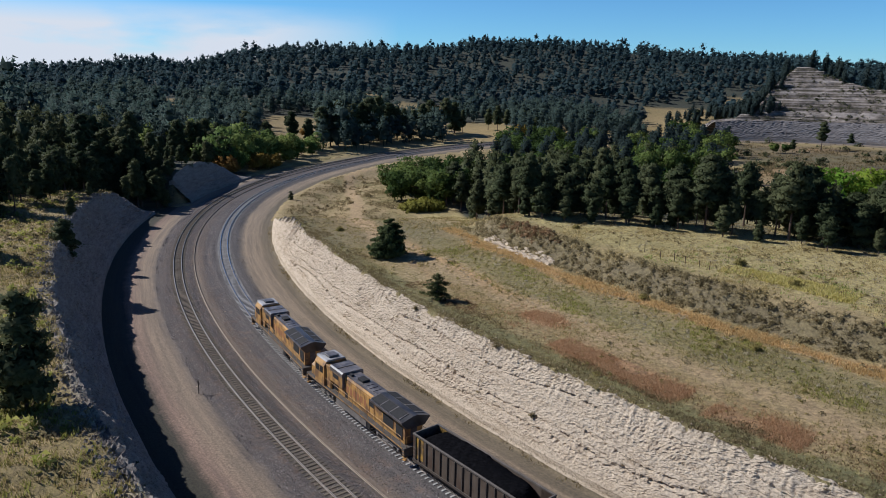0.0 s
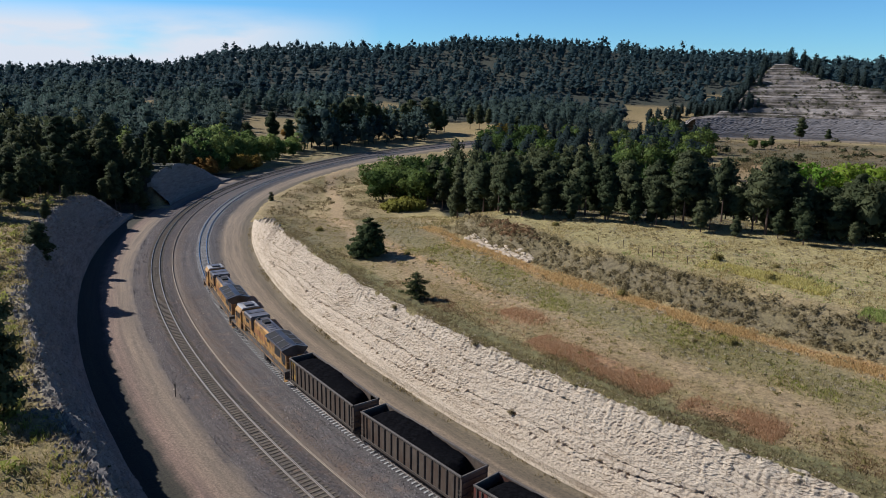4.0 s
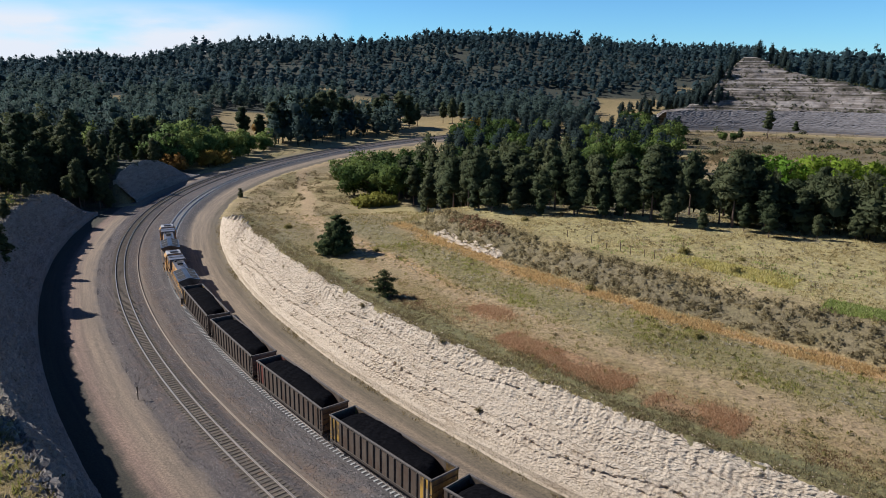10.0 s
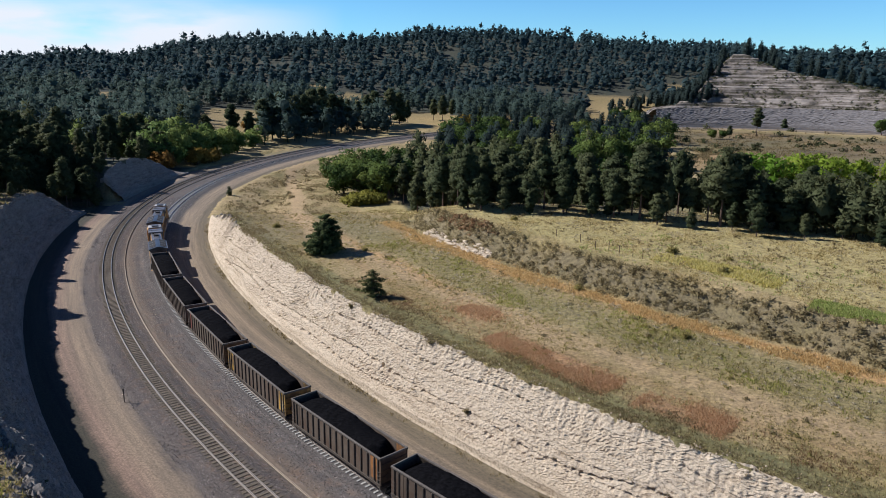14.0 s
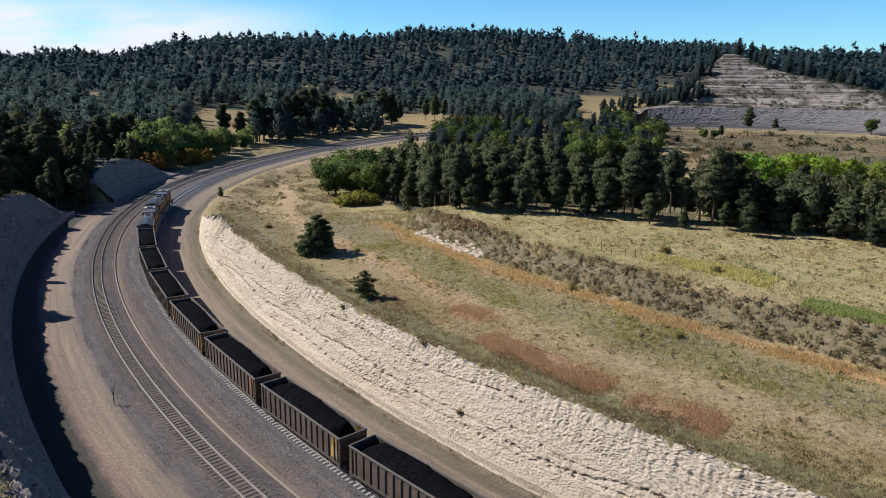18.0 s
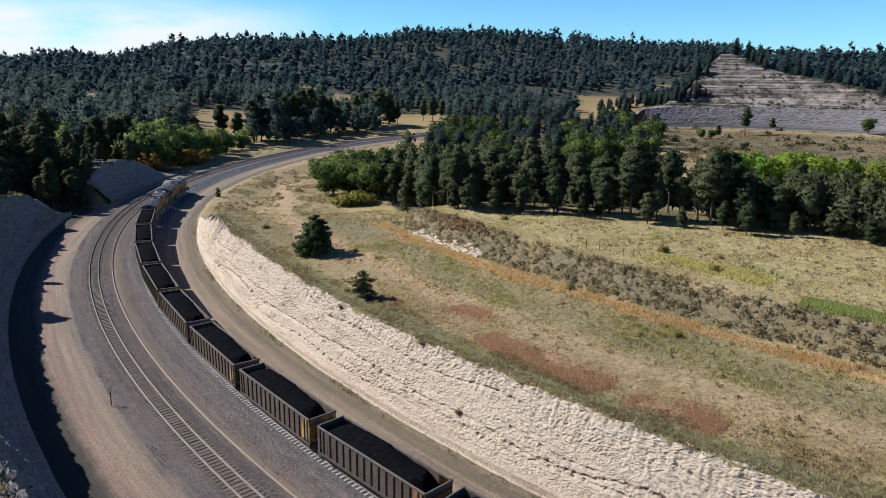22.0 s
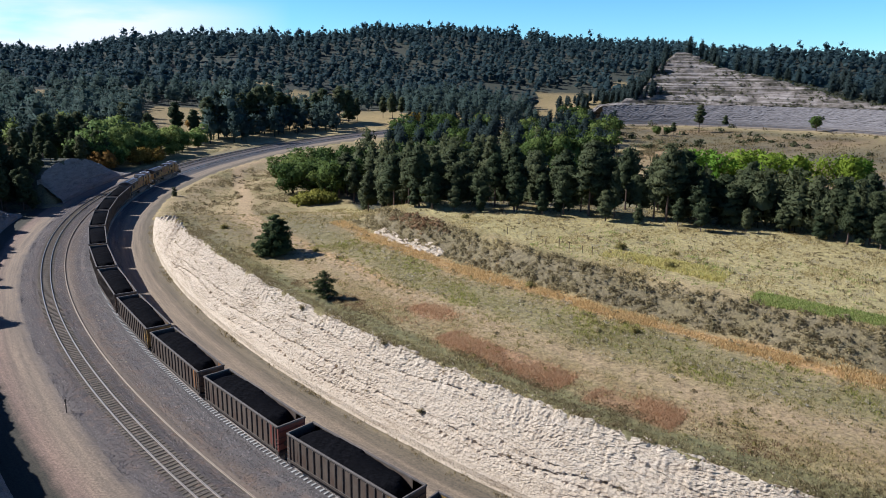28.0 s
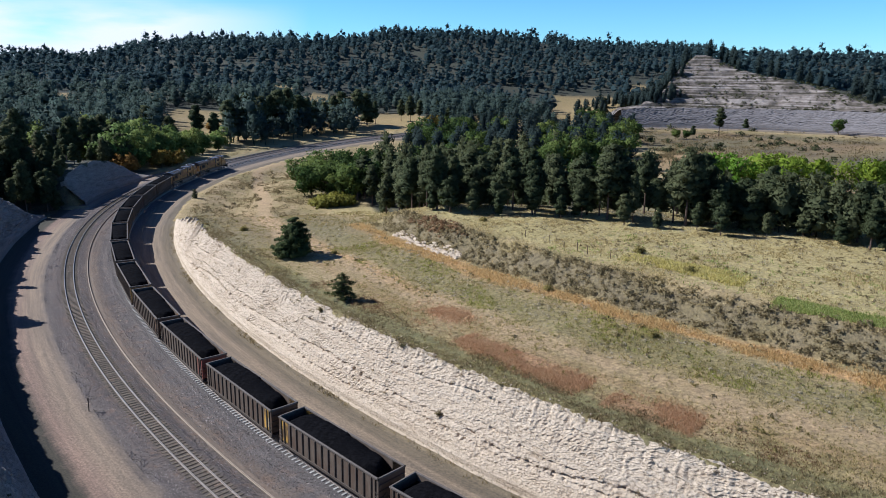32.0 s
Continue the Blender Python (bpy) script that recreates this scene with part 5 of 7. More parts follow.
PINES = [old_pine(i, h, sp, bs, 210, 28, 0.72, "tall dark green ponderosa pine with an open crown") for i, (h, sp, bs) in enumerate(((15, 2.9, 0.36), (14, 3.0, 0.28), (16, 2.8, 0.38), (13, 3.2, 0.22), (15.5, 2.7, 0.31), (12.5, 3.0, 0.12), (14.5, 2.4, 0.40), (11.5, 3.2, 0.16)))]
GREENS = [broadleaf(20 + i, h, sp, 330, 8, 0.75, m, lb) for i, (h, sp, m, lb) in enumerate(((10, 4.0, M_LEAF, "leafy green cottonwood by the creek"), (8.5, 3.4, M_LEAF, "leafy green cottonwood by the creek"), (8.5, 4.2, M_LEAF_LIME, "lime green cottonwood in the valley"), (6.0, 3.6, M_LEAF_RUST, "rust and yellow leaved autumn tree")))]
PINE_TALL = (15, 14, 16, 13, 15.5, 12.5, 14.5, 11.5)
VERGE = [broadleaf(30 + i, h, sp, 330, 9, 0.7, M_LEAF_FRESH, "light green cottonwood beside the railway") for i, (h, sp) in enumerate(((10, 3.6), (8.5, 3.3)))]
_first = set()
DEEP = []


def kept_low(x, y, scale, tall_, reach=-15.5):
    """A tree's scale over the western cutting, held so that its shade ends on the dirt road."""
    s, o = to_line([x], [y])
    if not (20 < s[0] < 128) or o[0] > -24:
        return scale
    z, zb = height_at(x, y), float(level(s)[0]) - 0.5
    for _ in range(12):
        run = (z + tall_ * scale - zb) / math.tan(SUN_EL)
        if to_line([x + run * math.cos(SUN_AZ)], [y + run * math.sin(SUN_AZ)])[1][0] < reach:
            break
        scale *= 0.88
    return scale


LEAFY_TALL = (10, 8.5, 8.5, 6.0, 10, 8.5)


def shade_clear(x, y, high, reach=-13.0):
    """Moves a tree outside the bend west, until its shade ends short of the rails."""
    s, o = to_line([x], [y])
    if not (128 < s[0] < 345) or o[0] > -10:
        return x
    for _ in range(14):
        run = (height_at(x, y) + high * 0.93 - float(level(s)[0])) / math.tan(SUN_EL)
        if to_line([x + run * math.cos(SUN_AZ)], [y + run * math.sin(SUN_AZ)])[1][0] < reach:
            break
        x -= 1.5
    return x


def plant(proto, x, y, scale=1.0, turn=0.0, z=None, group=""):
    if z is None and x < -60:
        if proto in PINES:
            x = shade_clear(x, y, PINE_TALL[PINES.index(proto)] * scale)
        elif proto in GREENS + VERGE:
            x = shade_clear(x, y, LEAFY_TALL[(GREENS + VERGE).index(proto)] * scale)
    zz = height_at(x, y) if z is None else z
    if proto in PINES and x < -30 and group != "pines over the dirt road":
        scale = kept_low(x, y, scale, PINE_TALL[PINES.index(proto)])
    if proto.name in _first:
        ob = copy_thing(proto, pose(0, 0, 0))
    else:
        ob = proto
        _first.add(proto.name)
    wide = scale * (rng.uniform(0.82, 1.22) if proto in PINES else rng.uniform(0.92, 1.1))
    ob.matrix_basis = pose(x, y, zz - 0.05, 0, 0, turn) @ Matrix.Diagonal((wide, wide, scale, 1))
    if group:
        tagged(ob, group=group)
    return ob


# two young pines on the terrace, and one by the road
plant(pine(51, 6.1, 3.3, 0.04, 250, 44, 0.52, "young dense pine standing alone in dry grass", M_NEEDLE_YOUNG, 0.50), -26.2, 108.4)
plant(pine(52, 3.6, 1.6, 0.14, 140, 22, 0.30, "small young pine at the edge of the cutting", M_NEEDLE_YOUNG, 0.36), -15.1, 88.0)
plant(pine(53, 2.6, 0.95, 0.03, 110, 11, 0.34, "little bushy pine beside the dirt road"), -73.8, 194.0)


def scatter(n, x0, x1, y0, y1, gap, keep, tries=40):
    pts = []
    cell = {}
    for _ in range(n * tries):
        if len(pts) >= n:
            break
        x, y = rng.uniform(x0, x1), rng.uniform(y0, y1)
        i, j = int(x // gap), int(y // gap)
        if any((x - a) ** 2 + (y - b) ** 2 < gap * gap for di in (-1, 0, 1) for dj in (-1, 0, 1) for a, b in cell.get((i + di, j + dj), ())):
            continue
        if not keep(x, y):
            continue
        cell.setdefault((i, j), []).append((x, y))
        pts.append((x, y))
    return pts


def tree_line(x):
    return float(np.interp(x, (-60, -52, -36, -25, -12, -5, 13, 27, 39, 51, 60, 80, 130), (240, 228, 203, 185, 135, 125, 123.5, 119.5, 113.5, 113, 105, 96, 80)))


def in_grove(x, y):
    return y > tree_line(x) and y < np.interp(x, (-52, -20, 40, 80, 140), (240, 250, 180, 130, 112))


def tall(x):
    return float(np.interp(x, (-20, 34, 46, 58, 90), (1.0, 0.98, 0.82, 0.74, 0.74)))


for px in np.arange(38, 74, 4.8):
    plant(PINES[rng.integers(0, 8)], px, tree_line(px) + rng.uniform(2, 9), rng.uniform(0.72, 0.98) * tall(px), rng.uniform(0, 360), group="pines of the wood")
for px in np.arange(-4, 66, 5.2):
    plant(PINES[rng.choice((3, 5))], px + rng.uniform(-2, 2), tree_line(px) + rng.uniform(-1.5, 3), rng.uniform(0.25, 0.45), rng.uniform(0, 360), group="young pines at the wood's edge")
# front row of the pine wood, low and open, then its depth
for x in np.arange(-10, 122, 3.1):
    px = x + rng.uniform(-1.3, 1.3)
    plant(PINES[rng.choice((0, 2, 4, 6, 7))], px, tree_line(px) + rng.uniform(0.3, 7), rng.uniform(0.50, 0.78) * min(1, tall(px) * 1.12), rng.uniform(0, 360), group="pines of the wood")
for x, y in scatter(150, -45, 125, 82, 250, 4.4, in_grove):
    far = y - tree_line(x)
    g = rng.uniform() < (0.03 if far < 22 else 0.12) or x < -28
    if g:
        plant(GREENS[rng.integers(0, 2)], x, y, rng.uniform(0.9, 1.35) * tall(x), rng.uniform(0, 360), group="cottonwoods by the creek")
    else:
        k = float(np.interp(far, (0, 10, 30, 60), (0.66, 0.74, 0.92, 1.02)))
        if far > 30:
            DEEP.append((x, y, 14 * rng.uniform(0.8, 1.12) * k * tall(x)))
            continue
        plant(PINES[rng.integers(0, 8)], x, y, rng.uniform(0.78, 1.16) * k * tall(x), rng.uniform(0, 360), group="pines of the wood")
for _i in range(64):
    x = rng.uniform(38, 124)
    DEEP.append((x, tree_line(x) + rng.uniform(4, 15), rng.uniform(5.5, 10.5)))
for x, y in ((2, 141), (14, 133), (25, 138), (-9, 152), (20, 150), (33, 138), (8, 160), (-15, 168)):
    plant(PINES[rng.choice((0, 1, 2, 4, 6, 7))], x, y + 6, rng.uniform(0.88, 1.02), rng.uniform(0, 360), group="pines of the wood")
for x, y in ((-43, 203), (-38, 212), (-33, 198), (-30, 222), (-46, 214), (-24, 205), (-18, 230), (-36, 226), (-49, 222), (-44, 218), (-40, 210), (-35, 206)):
    plant(GREENS[rng.integers(0, 2)], x, y, rng.uniform(0.75, 1.1), rng.uniform(0, 360), group="cottonwoods by the creek")
for x, y in ((76, 204), (83, 199), (90, 205), (81, 212), (97, 203), (104, 206), (111, 201), (89, 213), (118, 207)):
    plant(GREENS[2], x, y - 5, rng.uniform(1.05, 1.45), rng.uniform(0, 360), group="lime cottonwoods")
# cottonwoods outside the bend
for x, y, h in ((-141, 265, 14.4), (-137, 267, 16.3), (-123, 247, 9.7), (-113, 240, 17.5), (-109, 243, 10.3), (-115, 257, 14.1), (-107, 255, 17.5), (-106, 261, 13.4), (-103, 269, 12.4), (-99, 276, 12.6), (-97, 285, 10.0), (-122, 262, 15.0), (-131, 254, 13.0), (-127, 275, 14.0), (-118, 272, 12.0), (-112, 281, 11.0), (-150, 258, 14.0), (-146, 280, 13.0)):
    k = int(rng.integers(0, 2))
    x = x - 7 if y > 265 else x - 3
    plant(VERGE[k], x, y, h / (10.0, 8.5)[k] * 0.95, rng.uniform(0, 360), group="cottonwoods outside the bend")
for x, y, h in ((-126, 362, 5.8), (-16, 415, 7.6), (-111, 234, 6.8), (-106, 249, 6.5), (-103, 256, 5.5)):
    plant(GREENS[3], x, y, h / 6.0, rng.uniform(0, 360), group="autumn trees outside the bend")
for s, d, h in ((226, 31, 11), (232, 34, 9), (239, 30, 10), (246, 33, 8.5), (252, 30, 7.5), (258, 34, 9), (222, 38, 12), (236, 42, 10), (248, 44, 9), (243, 37, 6), (212, 33, 12), (206, 40, 13)):
    x, y, _ = on_line(s, -d)
    plant(VERGE[int(rng.integers(0, 2))], float(x), float(y), h / 9.2, rng.uniform(0, 360), group="cottonwoods outside the bend")
for s, d, h in ((196, 30, 13), (201, 36, 15), (207, 48, 16), (216, 52, 16), (226, 56, 15), (236, 58, 14), (247, 62, 15), (257, 60, 14), (266, 44, 13), (262, 50, 15)):
    x, y, _ = on_line(s, -d)
    plant(PINES[int(rng.integers(0, 8))], float(x), float(y), h / 14, rng.uniform(0, 360), group="pines behind the far bend")
# pines close behind the line at the far bend, and at the glades
for x, y, h in ((-96, 297, 19.4), (-95, 304, 21.3), (-93, 309, 21.6), (-91, 314, 18.0), (-89, 321, 19.6), (-86, 325, 19.8), (-83, 330, 22.3), (-81, 337, 22.9), (-77, 342, 19.6), (-74, 347, 17.2), (-72, 354, 16.1), (-68, 358, 15.4), (-64, 365, 18.0), (-61, 370, 19.4), (-58, 374, 16.3), (-54, 379, 20.4), (-50, 384, 17.9), (-46, 388, 13.4), (-37, 448, 13.6), (-31, 444, 16.0), (-26, 457, 12.4), (-15, 457, 12.4), (-7, 429, 10.9), (99, 504, 17.6), (113, 501, 15.1), (93, 523, 9.7), (89, 526, 8.5), (-140, 371, 6.3), (-131, 362, 4.9)):
    k = int(rng.integers(0, 6))
    if y < 400:
        x, y, h = x * 1.09, y * 1.09, h * 1.02
    plant(PINES[k], x, y, h / PINE_TALL[k], rng.uniform(0, 360), group="pines behind the far bend")


def on_left_wood(x, y):
    s, o = to_line([x], [y])
    s, o = s[0], o[0]
    if 126 < s < 146:
        return o < -35 and o > -95
    return (s > 100 and s < 205 and o < -45 and o > -95) or (60 < s <= 100 and o < -46 and o > -80)


for x, y in scatter(88, -230, -88, 70, 260, 5.0, on_left_wood):
    if to_line([x], [y])[1][0] < -51:
        DEEP.append((x, y, rng.uniform(12, 16)))
    else:
        plant(PINES[rng.integers(0, 8)], x, y, rng.uniform(0.85, 1.15), rng.uniform(0, 360), group="pines west of the line")
for _i in range(20):
    s = rng.uniform(100, 190)
    if 126 < s < 148:
        continue
    x, y, _ = on_line(s, -rng.uniform(31, 44))
    plant(PINES[rng.integers(1, 6)], float(x), float(y), rng.uniform(0.25, 0.5), rng.uniform(0, 360), group="young pines on the brow")


for x, y in scatter(34, -150, -70, 60, 190, 5.0, lambda x, y: (lambda q: 80 < q[0][0] < 127 and -60 < q[1][0] < -34)(to_line([x], [y]))):
    plant(PINES[rng.integers(0, 8)], x, y, rng.uniform(0.55, 0.95), rng.uniform(0, 360), group="pines west of the line")
for s, d in ((-6, 58), (2, 56), (9, 57), (16, 56), (24, 54), (33, 55), (-13, 60)):
    x, y, _ = on_line(s, -d)
    plant(PINES[rng.integers(3, 6)], float(x), float(y), rng.uniform(0.6, 0.8), rng.uniform(0, 360), group="pines west of the line")
for x, y in scatter(16, -110, -30, 20, 130, 6.0, lambda x, y: (lambda q: 22 < q[0][0] < 80 and -62 < q[1][0] < -46)(to_line([x], [y]))):
    plant(PINES[rng.integers(0, 8)], x, y, rng.uniform(0.6, 0.9), rng.uniform(0, 360), group="pines west of the line")


def in_valley(x, y):
    s, o = to_line([x], [y])
    az = math.degrees(math.atan2(x, y))
    return o[0] > 13 and y > 235 and -4.5 < az < 13.5 and o[0] < 150


for x, y in scatter(140, -40, 100, 235, 410, 6.2, in_valley):
    if rng.uniform() < 0.33:
        plant(GREENS[rng.integers(0, 2)], x, y, rng.uniform(1.0, 1.5), rng.uniform(0, 360), group="cottonwoods by the creek")
    else:
        DEEP.append((x, y, rng.uniform(10, 14)))
for _i in range(50):
    s = rng.uniform(127, 149)
    d = rng.uniform(27.5 if s < 132 else 22.0, 58)
    x, y, _ = on_line(s, -d)
    if d > 38:
        DEEP.append((float(x), float(y), rng.uniform(8, 12.5)))
        continue
    plant(PINES[rng.integers(0, 8)], float(x), float(y), rng.uniform(0.55, 0.9), rng.uniform(0, 360), group="pines in the gap")
for _i in range(18):
    x, y, _ = on_line(rng.uniform(146, 200), -rng.uniform(24, 46))
    plant(PINES[rng.integers(0, 8)], float(x), float(y), rng.uniform(0.6, 0.85), rng.uniform(0, 360), group="pines west of the line")
for _i in range(14):
    x, y, _ = on_line(rng.uniform(146.5, 160), -rng.uniform(20.8, 34))
    plant(PINES[rng.choice((3, 5, 7))], float(x), float(y), rng.uniform(0.25, 0.5), rng.uniform(0, 360), z=height_at(float(x), float(y)), group="young pines on the brow")
# loose pines on the brow of the shaded cutting
for x, y, k, sc in ((-42.5, 46.5, 5, 0.82), (-101, 129, 3, 0.55), (-104, 134, 5, 0.6), (-111, 150, 3, 0.62), (-96, 108, 5, 0.5), (-78, 84, 3, 0.5), (-52, 33, 4, 0.8), (-60, 48, 1, 0.7)):
    plant(PINES[k], x, y, sc, rng.uniform(0, 360), group="pines on the brow")
for _i in range(16):
    x, y, _ = on_line(rng.uniform(137, 146.5), -rng.uniform(20, 27))
    plant(PINES[rng.integers(0, 8)], float(x), float(y), rng.uniform(0.35, 0.6), rng.uniform(0, 360), group="pines in the gap")
# three whose shade lies on the dirt road
for x, y, h in ((-60.7, 95.6, 13.2), (-70.9, 112.3, 13.4), (-82.8, 134.1, 12.6)):
    x, y = x - h / math.tan(SUN_EL) * math.cos(SUN_AZ), y - h / math.tan(SUN_EL) * math.sin(SUN_AZ)
    plant(PINES[7], x, y, (h + float(level(to_line([x], [y])[0])[0]) - 0.5 - height_at(x, y)) / 11.5, rng.uniform(0, 360), group="pines over the dirt road")
# trees along the far line
for x, y, k, sc in ((133, 372, 2, 0.9), (160, 407, 5, 0.5), (118, 366, 1, 0.45)):
    plant(PINES[k], x, y, sc, rng.uniform(0, 360), group="pines by the far line")
for x, y, sc in ((186, 357, 0.9), (108, 362, 0.6), (113, 360, 0.55), (215, 330, 0.8)):
    plant(GREENS[1], x, y, sc, rng.uniform(0, 360), group="bushy trees by the far line")


# far woods on the hills
def tiered(rs, tiers, seg, spread):
    """A rough pine of jagged, shifted skirts, one metre high."""
    out = []
    for k in range(tiers):
        u = k / (tiers - 1)
        z0 = 0.16 + 0.66 * u + rs.uniform(-0.02, 0.02)
        rad = spread * (min(1, 0.65 + u * 1.5)) * (1 - u) ** 0.5 * rs.uniform(0.7, 1.2) + 0.05
        cx, cy = rs.normal(0, 0.022, 2)
        top = (cx + rs.normal(0, 0.02), cy + rs.normal(0, 0.02), min(1.0, z0 + 0.26 + 0.1 * (1 - u)))
        a0 = rs.uniform(0, 6.28)
        ring = [(cx + math.cos(a0 + 6.283 * j / seg) * rad * f, cy + math.sin(a0 + 6.283 * j / seg) * rad * f, z0 + rs.uniform(-0.05, 0.05) + (0.05 if j % 2 else 0)) for j, f in enumerate(rs.uniform(0.55, 1.2, seg))]
        for j in range(seg):
            out += [top, ring[j], ring[(j + 1) % seg]]
    for j in range(3):
        a, b = 2.1 * j, 2.1 * (j + 1)
        out += [(0.014 * math.cos(a), 0.014 * math.sin(a), 0), (0.014 * math.cos(b), 0.014 * math.sin(b), 0), (0, 0, 0.5)]
    return np.array(out)


def clumpy(rs, n, wide, bare_share):
    """A pine crown of rough rounded clumps, one metre high, as loose triangles."""
    g = (1 + 5 ** 0.5) / 2
    ico = np.array([(-1, g, 0), (1, g, 0), (-1, -g, 0), (1, -g, 0), (0, -1, g), (0, 1, g), (0, -1, -g), (0, 1, -g), (g, 0, -1), (g, 0, 1), (-g, 0, -1), (-g, 0, 1)]) / 1.902
    tri = ((0, 11, 5), (0, 5, 1), (0, 1, 7), (0, 7, 10), (0, 10, 11), (1, 5, 9), (5, 11, 4), (11, 10, 2), (10, 7, 6), (7, 1, 8), (3, 9, 4), (3, 4, 2), (3, 2, 6), (3, 6, 8), (3, 8, 9), (4, 9, 5), (2, 4, 11), (6, 2, 10), (8, 6, 7), (9, 8, 1))
    out = []
    turn = rs.uniform(0, 6.28)
    for k in range(n):
        u = (k + rs.uniform(0.1, 0.9)) / n
        reach = wide * (0.55 + 0.45 * min(1, u * 3)) * (1 - u) ** 0.55
        a = turn + 2.4 * k
        rad = (0.36 + 0.34 * (1 - u)) * wide * rs.uniform(0.65, 1.0)
        mid = (math.cos(a) * reach * 0.62, math.sin(a) * reach * 0.62, bare_share + (0.94 - bare_share) * u)
        v = ico * rs.uniform(0.7, 1.3, (12, 1)) * (rad, rad, rad * 0.8) + mid
        out += [v[i] for f in tri for i in f]
    out += [(0.0, 0.0, 1.0), (0.05, 0.0, 0.86), (-0.03, 0.045, 0.86), (0.0, 0.0, 1.0), (-0.03, 0.045, 0.86), (-0.03, -0.045, 0.86), (0.0, 0.0, 1.0), (-0.03, -0.045, 0.86), (0.05, 0.0, 0.86)]
    for j in range(3):
        a, b = 2.1 * j, 2.1 * (j + 1)
        out += [(0.014 * math.cos(a), 0.014 * math.sin(a), 0), (0.014 * math.cos(b), 0.014 * math.sin(b), 0), (0, 0, 0.5)]
    return np.array(out)


DEEP_KINDS = []
for i in range(7):
    rs = np.random.default_rng(200 + i)
    wide = rs.uniform(0.20, 0.28)
    DEEP_KINDS.append(np.concatenate([tiered(rs, 4, 6, wide * 0.6) * (1, 1, 0.9), tri_soup(pine_clumps(rs, 15.0, wide * 15, rs.uniform(0.08, 0.22), 130) / 15, 0.08, 4, rs, 0.6)]))


def far_wood(name, n, gap, r0, r1, tiers, hgt, keep, label, extra, spray, per, material, core=0.8, sunk=0.2):
    kinds = []
    for i in range(9):
        rs = np.random.default_rng(100 + i)
        wide = rs.uniform(0.23, 0.33)
        v = clumpy(rs, tiers, wide * core, rs.uniform(0.16, 0.32))
        v = np.concatenate([v, tri_soup(pine_clumps(rs, 15.0, wide * 15, rs.uniform(0.15, 0.3), extra, 0.0, 0.3) / 15, spray, per, rs, 0.65)])
        kinds.append((v, soft_normals(v, (0, 0, 0.42), 0.3)))
    a0, a1 = radians(-43), radians(38)
    m = n * 6
    az, rr = rng.uniform(a0, a1, m), np.sqrt(rng.uniform(r0 * r0, r1 * r1, m))
    x, y = np.sin(az) * rr, np.cos(az) * rr
    s, o = to_line(x, y)
    ok = keep(x, y, s, o)
    x, y = x[ok], y[ok]
    taken, sel = set(), []
    for i in range(len(x)):
        key = (int(x[i] // gap), int(y[i] // gap))
        if key in taken:
            continue
        taken.add(key)
        sel.append(i)
        if len(sel) >= n:
            break
    x, y = x[sel], y[sel]
    z = ground_height(x, y)
    out, facing = [], []
    for i in range(len(x)):
        k, kn = kinds[i % 9]
        a = rng.uniform(0, 6.28)
        h = hgt * rng.uniform(0.6, 1.1) * (1 + 0.28 * lumps(x[i], y[i], 22, 4)) * (1 + 0.35 * float(smooth((430 - math.hypot(x[i], y[i])) / 160))) * (1.3 if rng.uniform() < 0.07 else 1)
        ca, sa = math.cos(a) * h, math.sin(a) * h
        v = np.stack([k[:, 0] * ca - k[:, 1] * sa + x[i], k[:, 0] * sa + k[:, 1] * ca + y[i], k[:, 2] * h + z[i] - sunk], 1)
        out.append(v)
        facing.append(np.stack([kn[:, 0] * math.cos(a) - kn[:, 1] * math.sin(a), kn[:, 0] * math.sin(a) + kn[:, 1] * math.cos(a), kn[:, 2]], 1))
    tagged(new(name, tri_mesh(name, np.concatenate(out), material, np.concatenate(facing))), label, "woods", kind="stuff")


def keep_near(x, y, s, o):
    k = (o < -24) & ~meadow(x, y) & ~((s > 440) & (-o < 32 + np.maximum(bluff_top(s) - 9.5, 0) / 0.62)) & ~((s < 205) & (o > -80)) & ~((s > 200) & (s < 262) & (o > -52)) & ~((s > 480) & (o > -125))
    k &= (lumps(x, y, 31, 3) > -0.55) | (x < -110)
    return k


def keep_far(x, y, s, o):
    return (o < -60) & ~meadow(x, y) & ~((s > 440) & (-o < 32 + np.maximum(bluff_top(s) - 9.5, 0) / 0.62)) & (lumps(x, y, 45, 6) > -0.60)


far_wood("pine_wood", 1450, 7.4, 225, 540, 5, 14.5, keep_near, "dark pine woods on the lower slopes", 126, 0.066, 2, M_NEEDLE_MID_HAZE)
far_wood("hill_forest", 4600, 9.2, 520, 1040, 4, 15.2, keep_far, "dark pine forest over the hills, tinted blue for haze", 84, 0.070, 1, M_NEEDLE_FAR_HAZE, 1.0, 1.8)


# pines on the shoulder behind the bluff
for _i in range(64):
    s = rng.uniform(505, 650)
    top = float(bluff_top(s))
    d = 27 + max(top - 9.5, 0) / 0.62 + (rng.uniform(12, 38) if 515 < s < 532 else rng.uniform(2, 38))
    x, y, _ = on_line(s, -d)
    DEEP.append((float(x), float(y), rng.uniform(6, 14)))
for _i in range(42):
    x, y, _ = on_line(rng.uniform(488, 512), -rng.uniform(30, 120))
    DEEP.append((float(x), float(y), rng.uniform(5, 10)))
for _i in range(60):
    s = rng.uniform(499, 516)
    x, y, _ = on_line(s, -rng.uniform(30, 40 + 3.0 * (s - 499)))
    DEEP.append((float(x), float(y), rng.uniform(4, 8)))
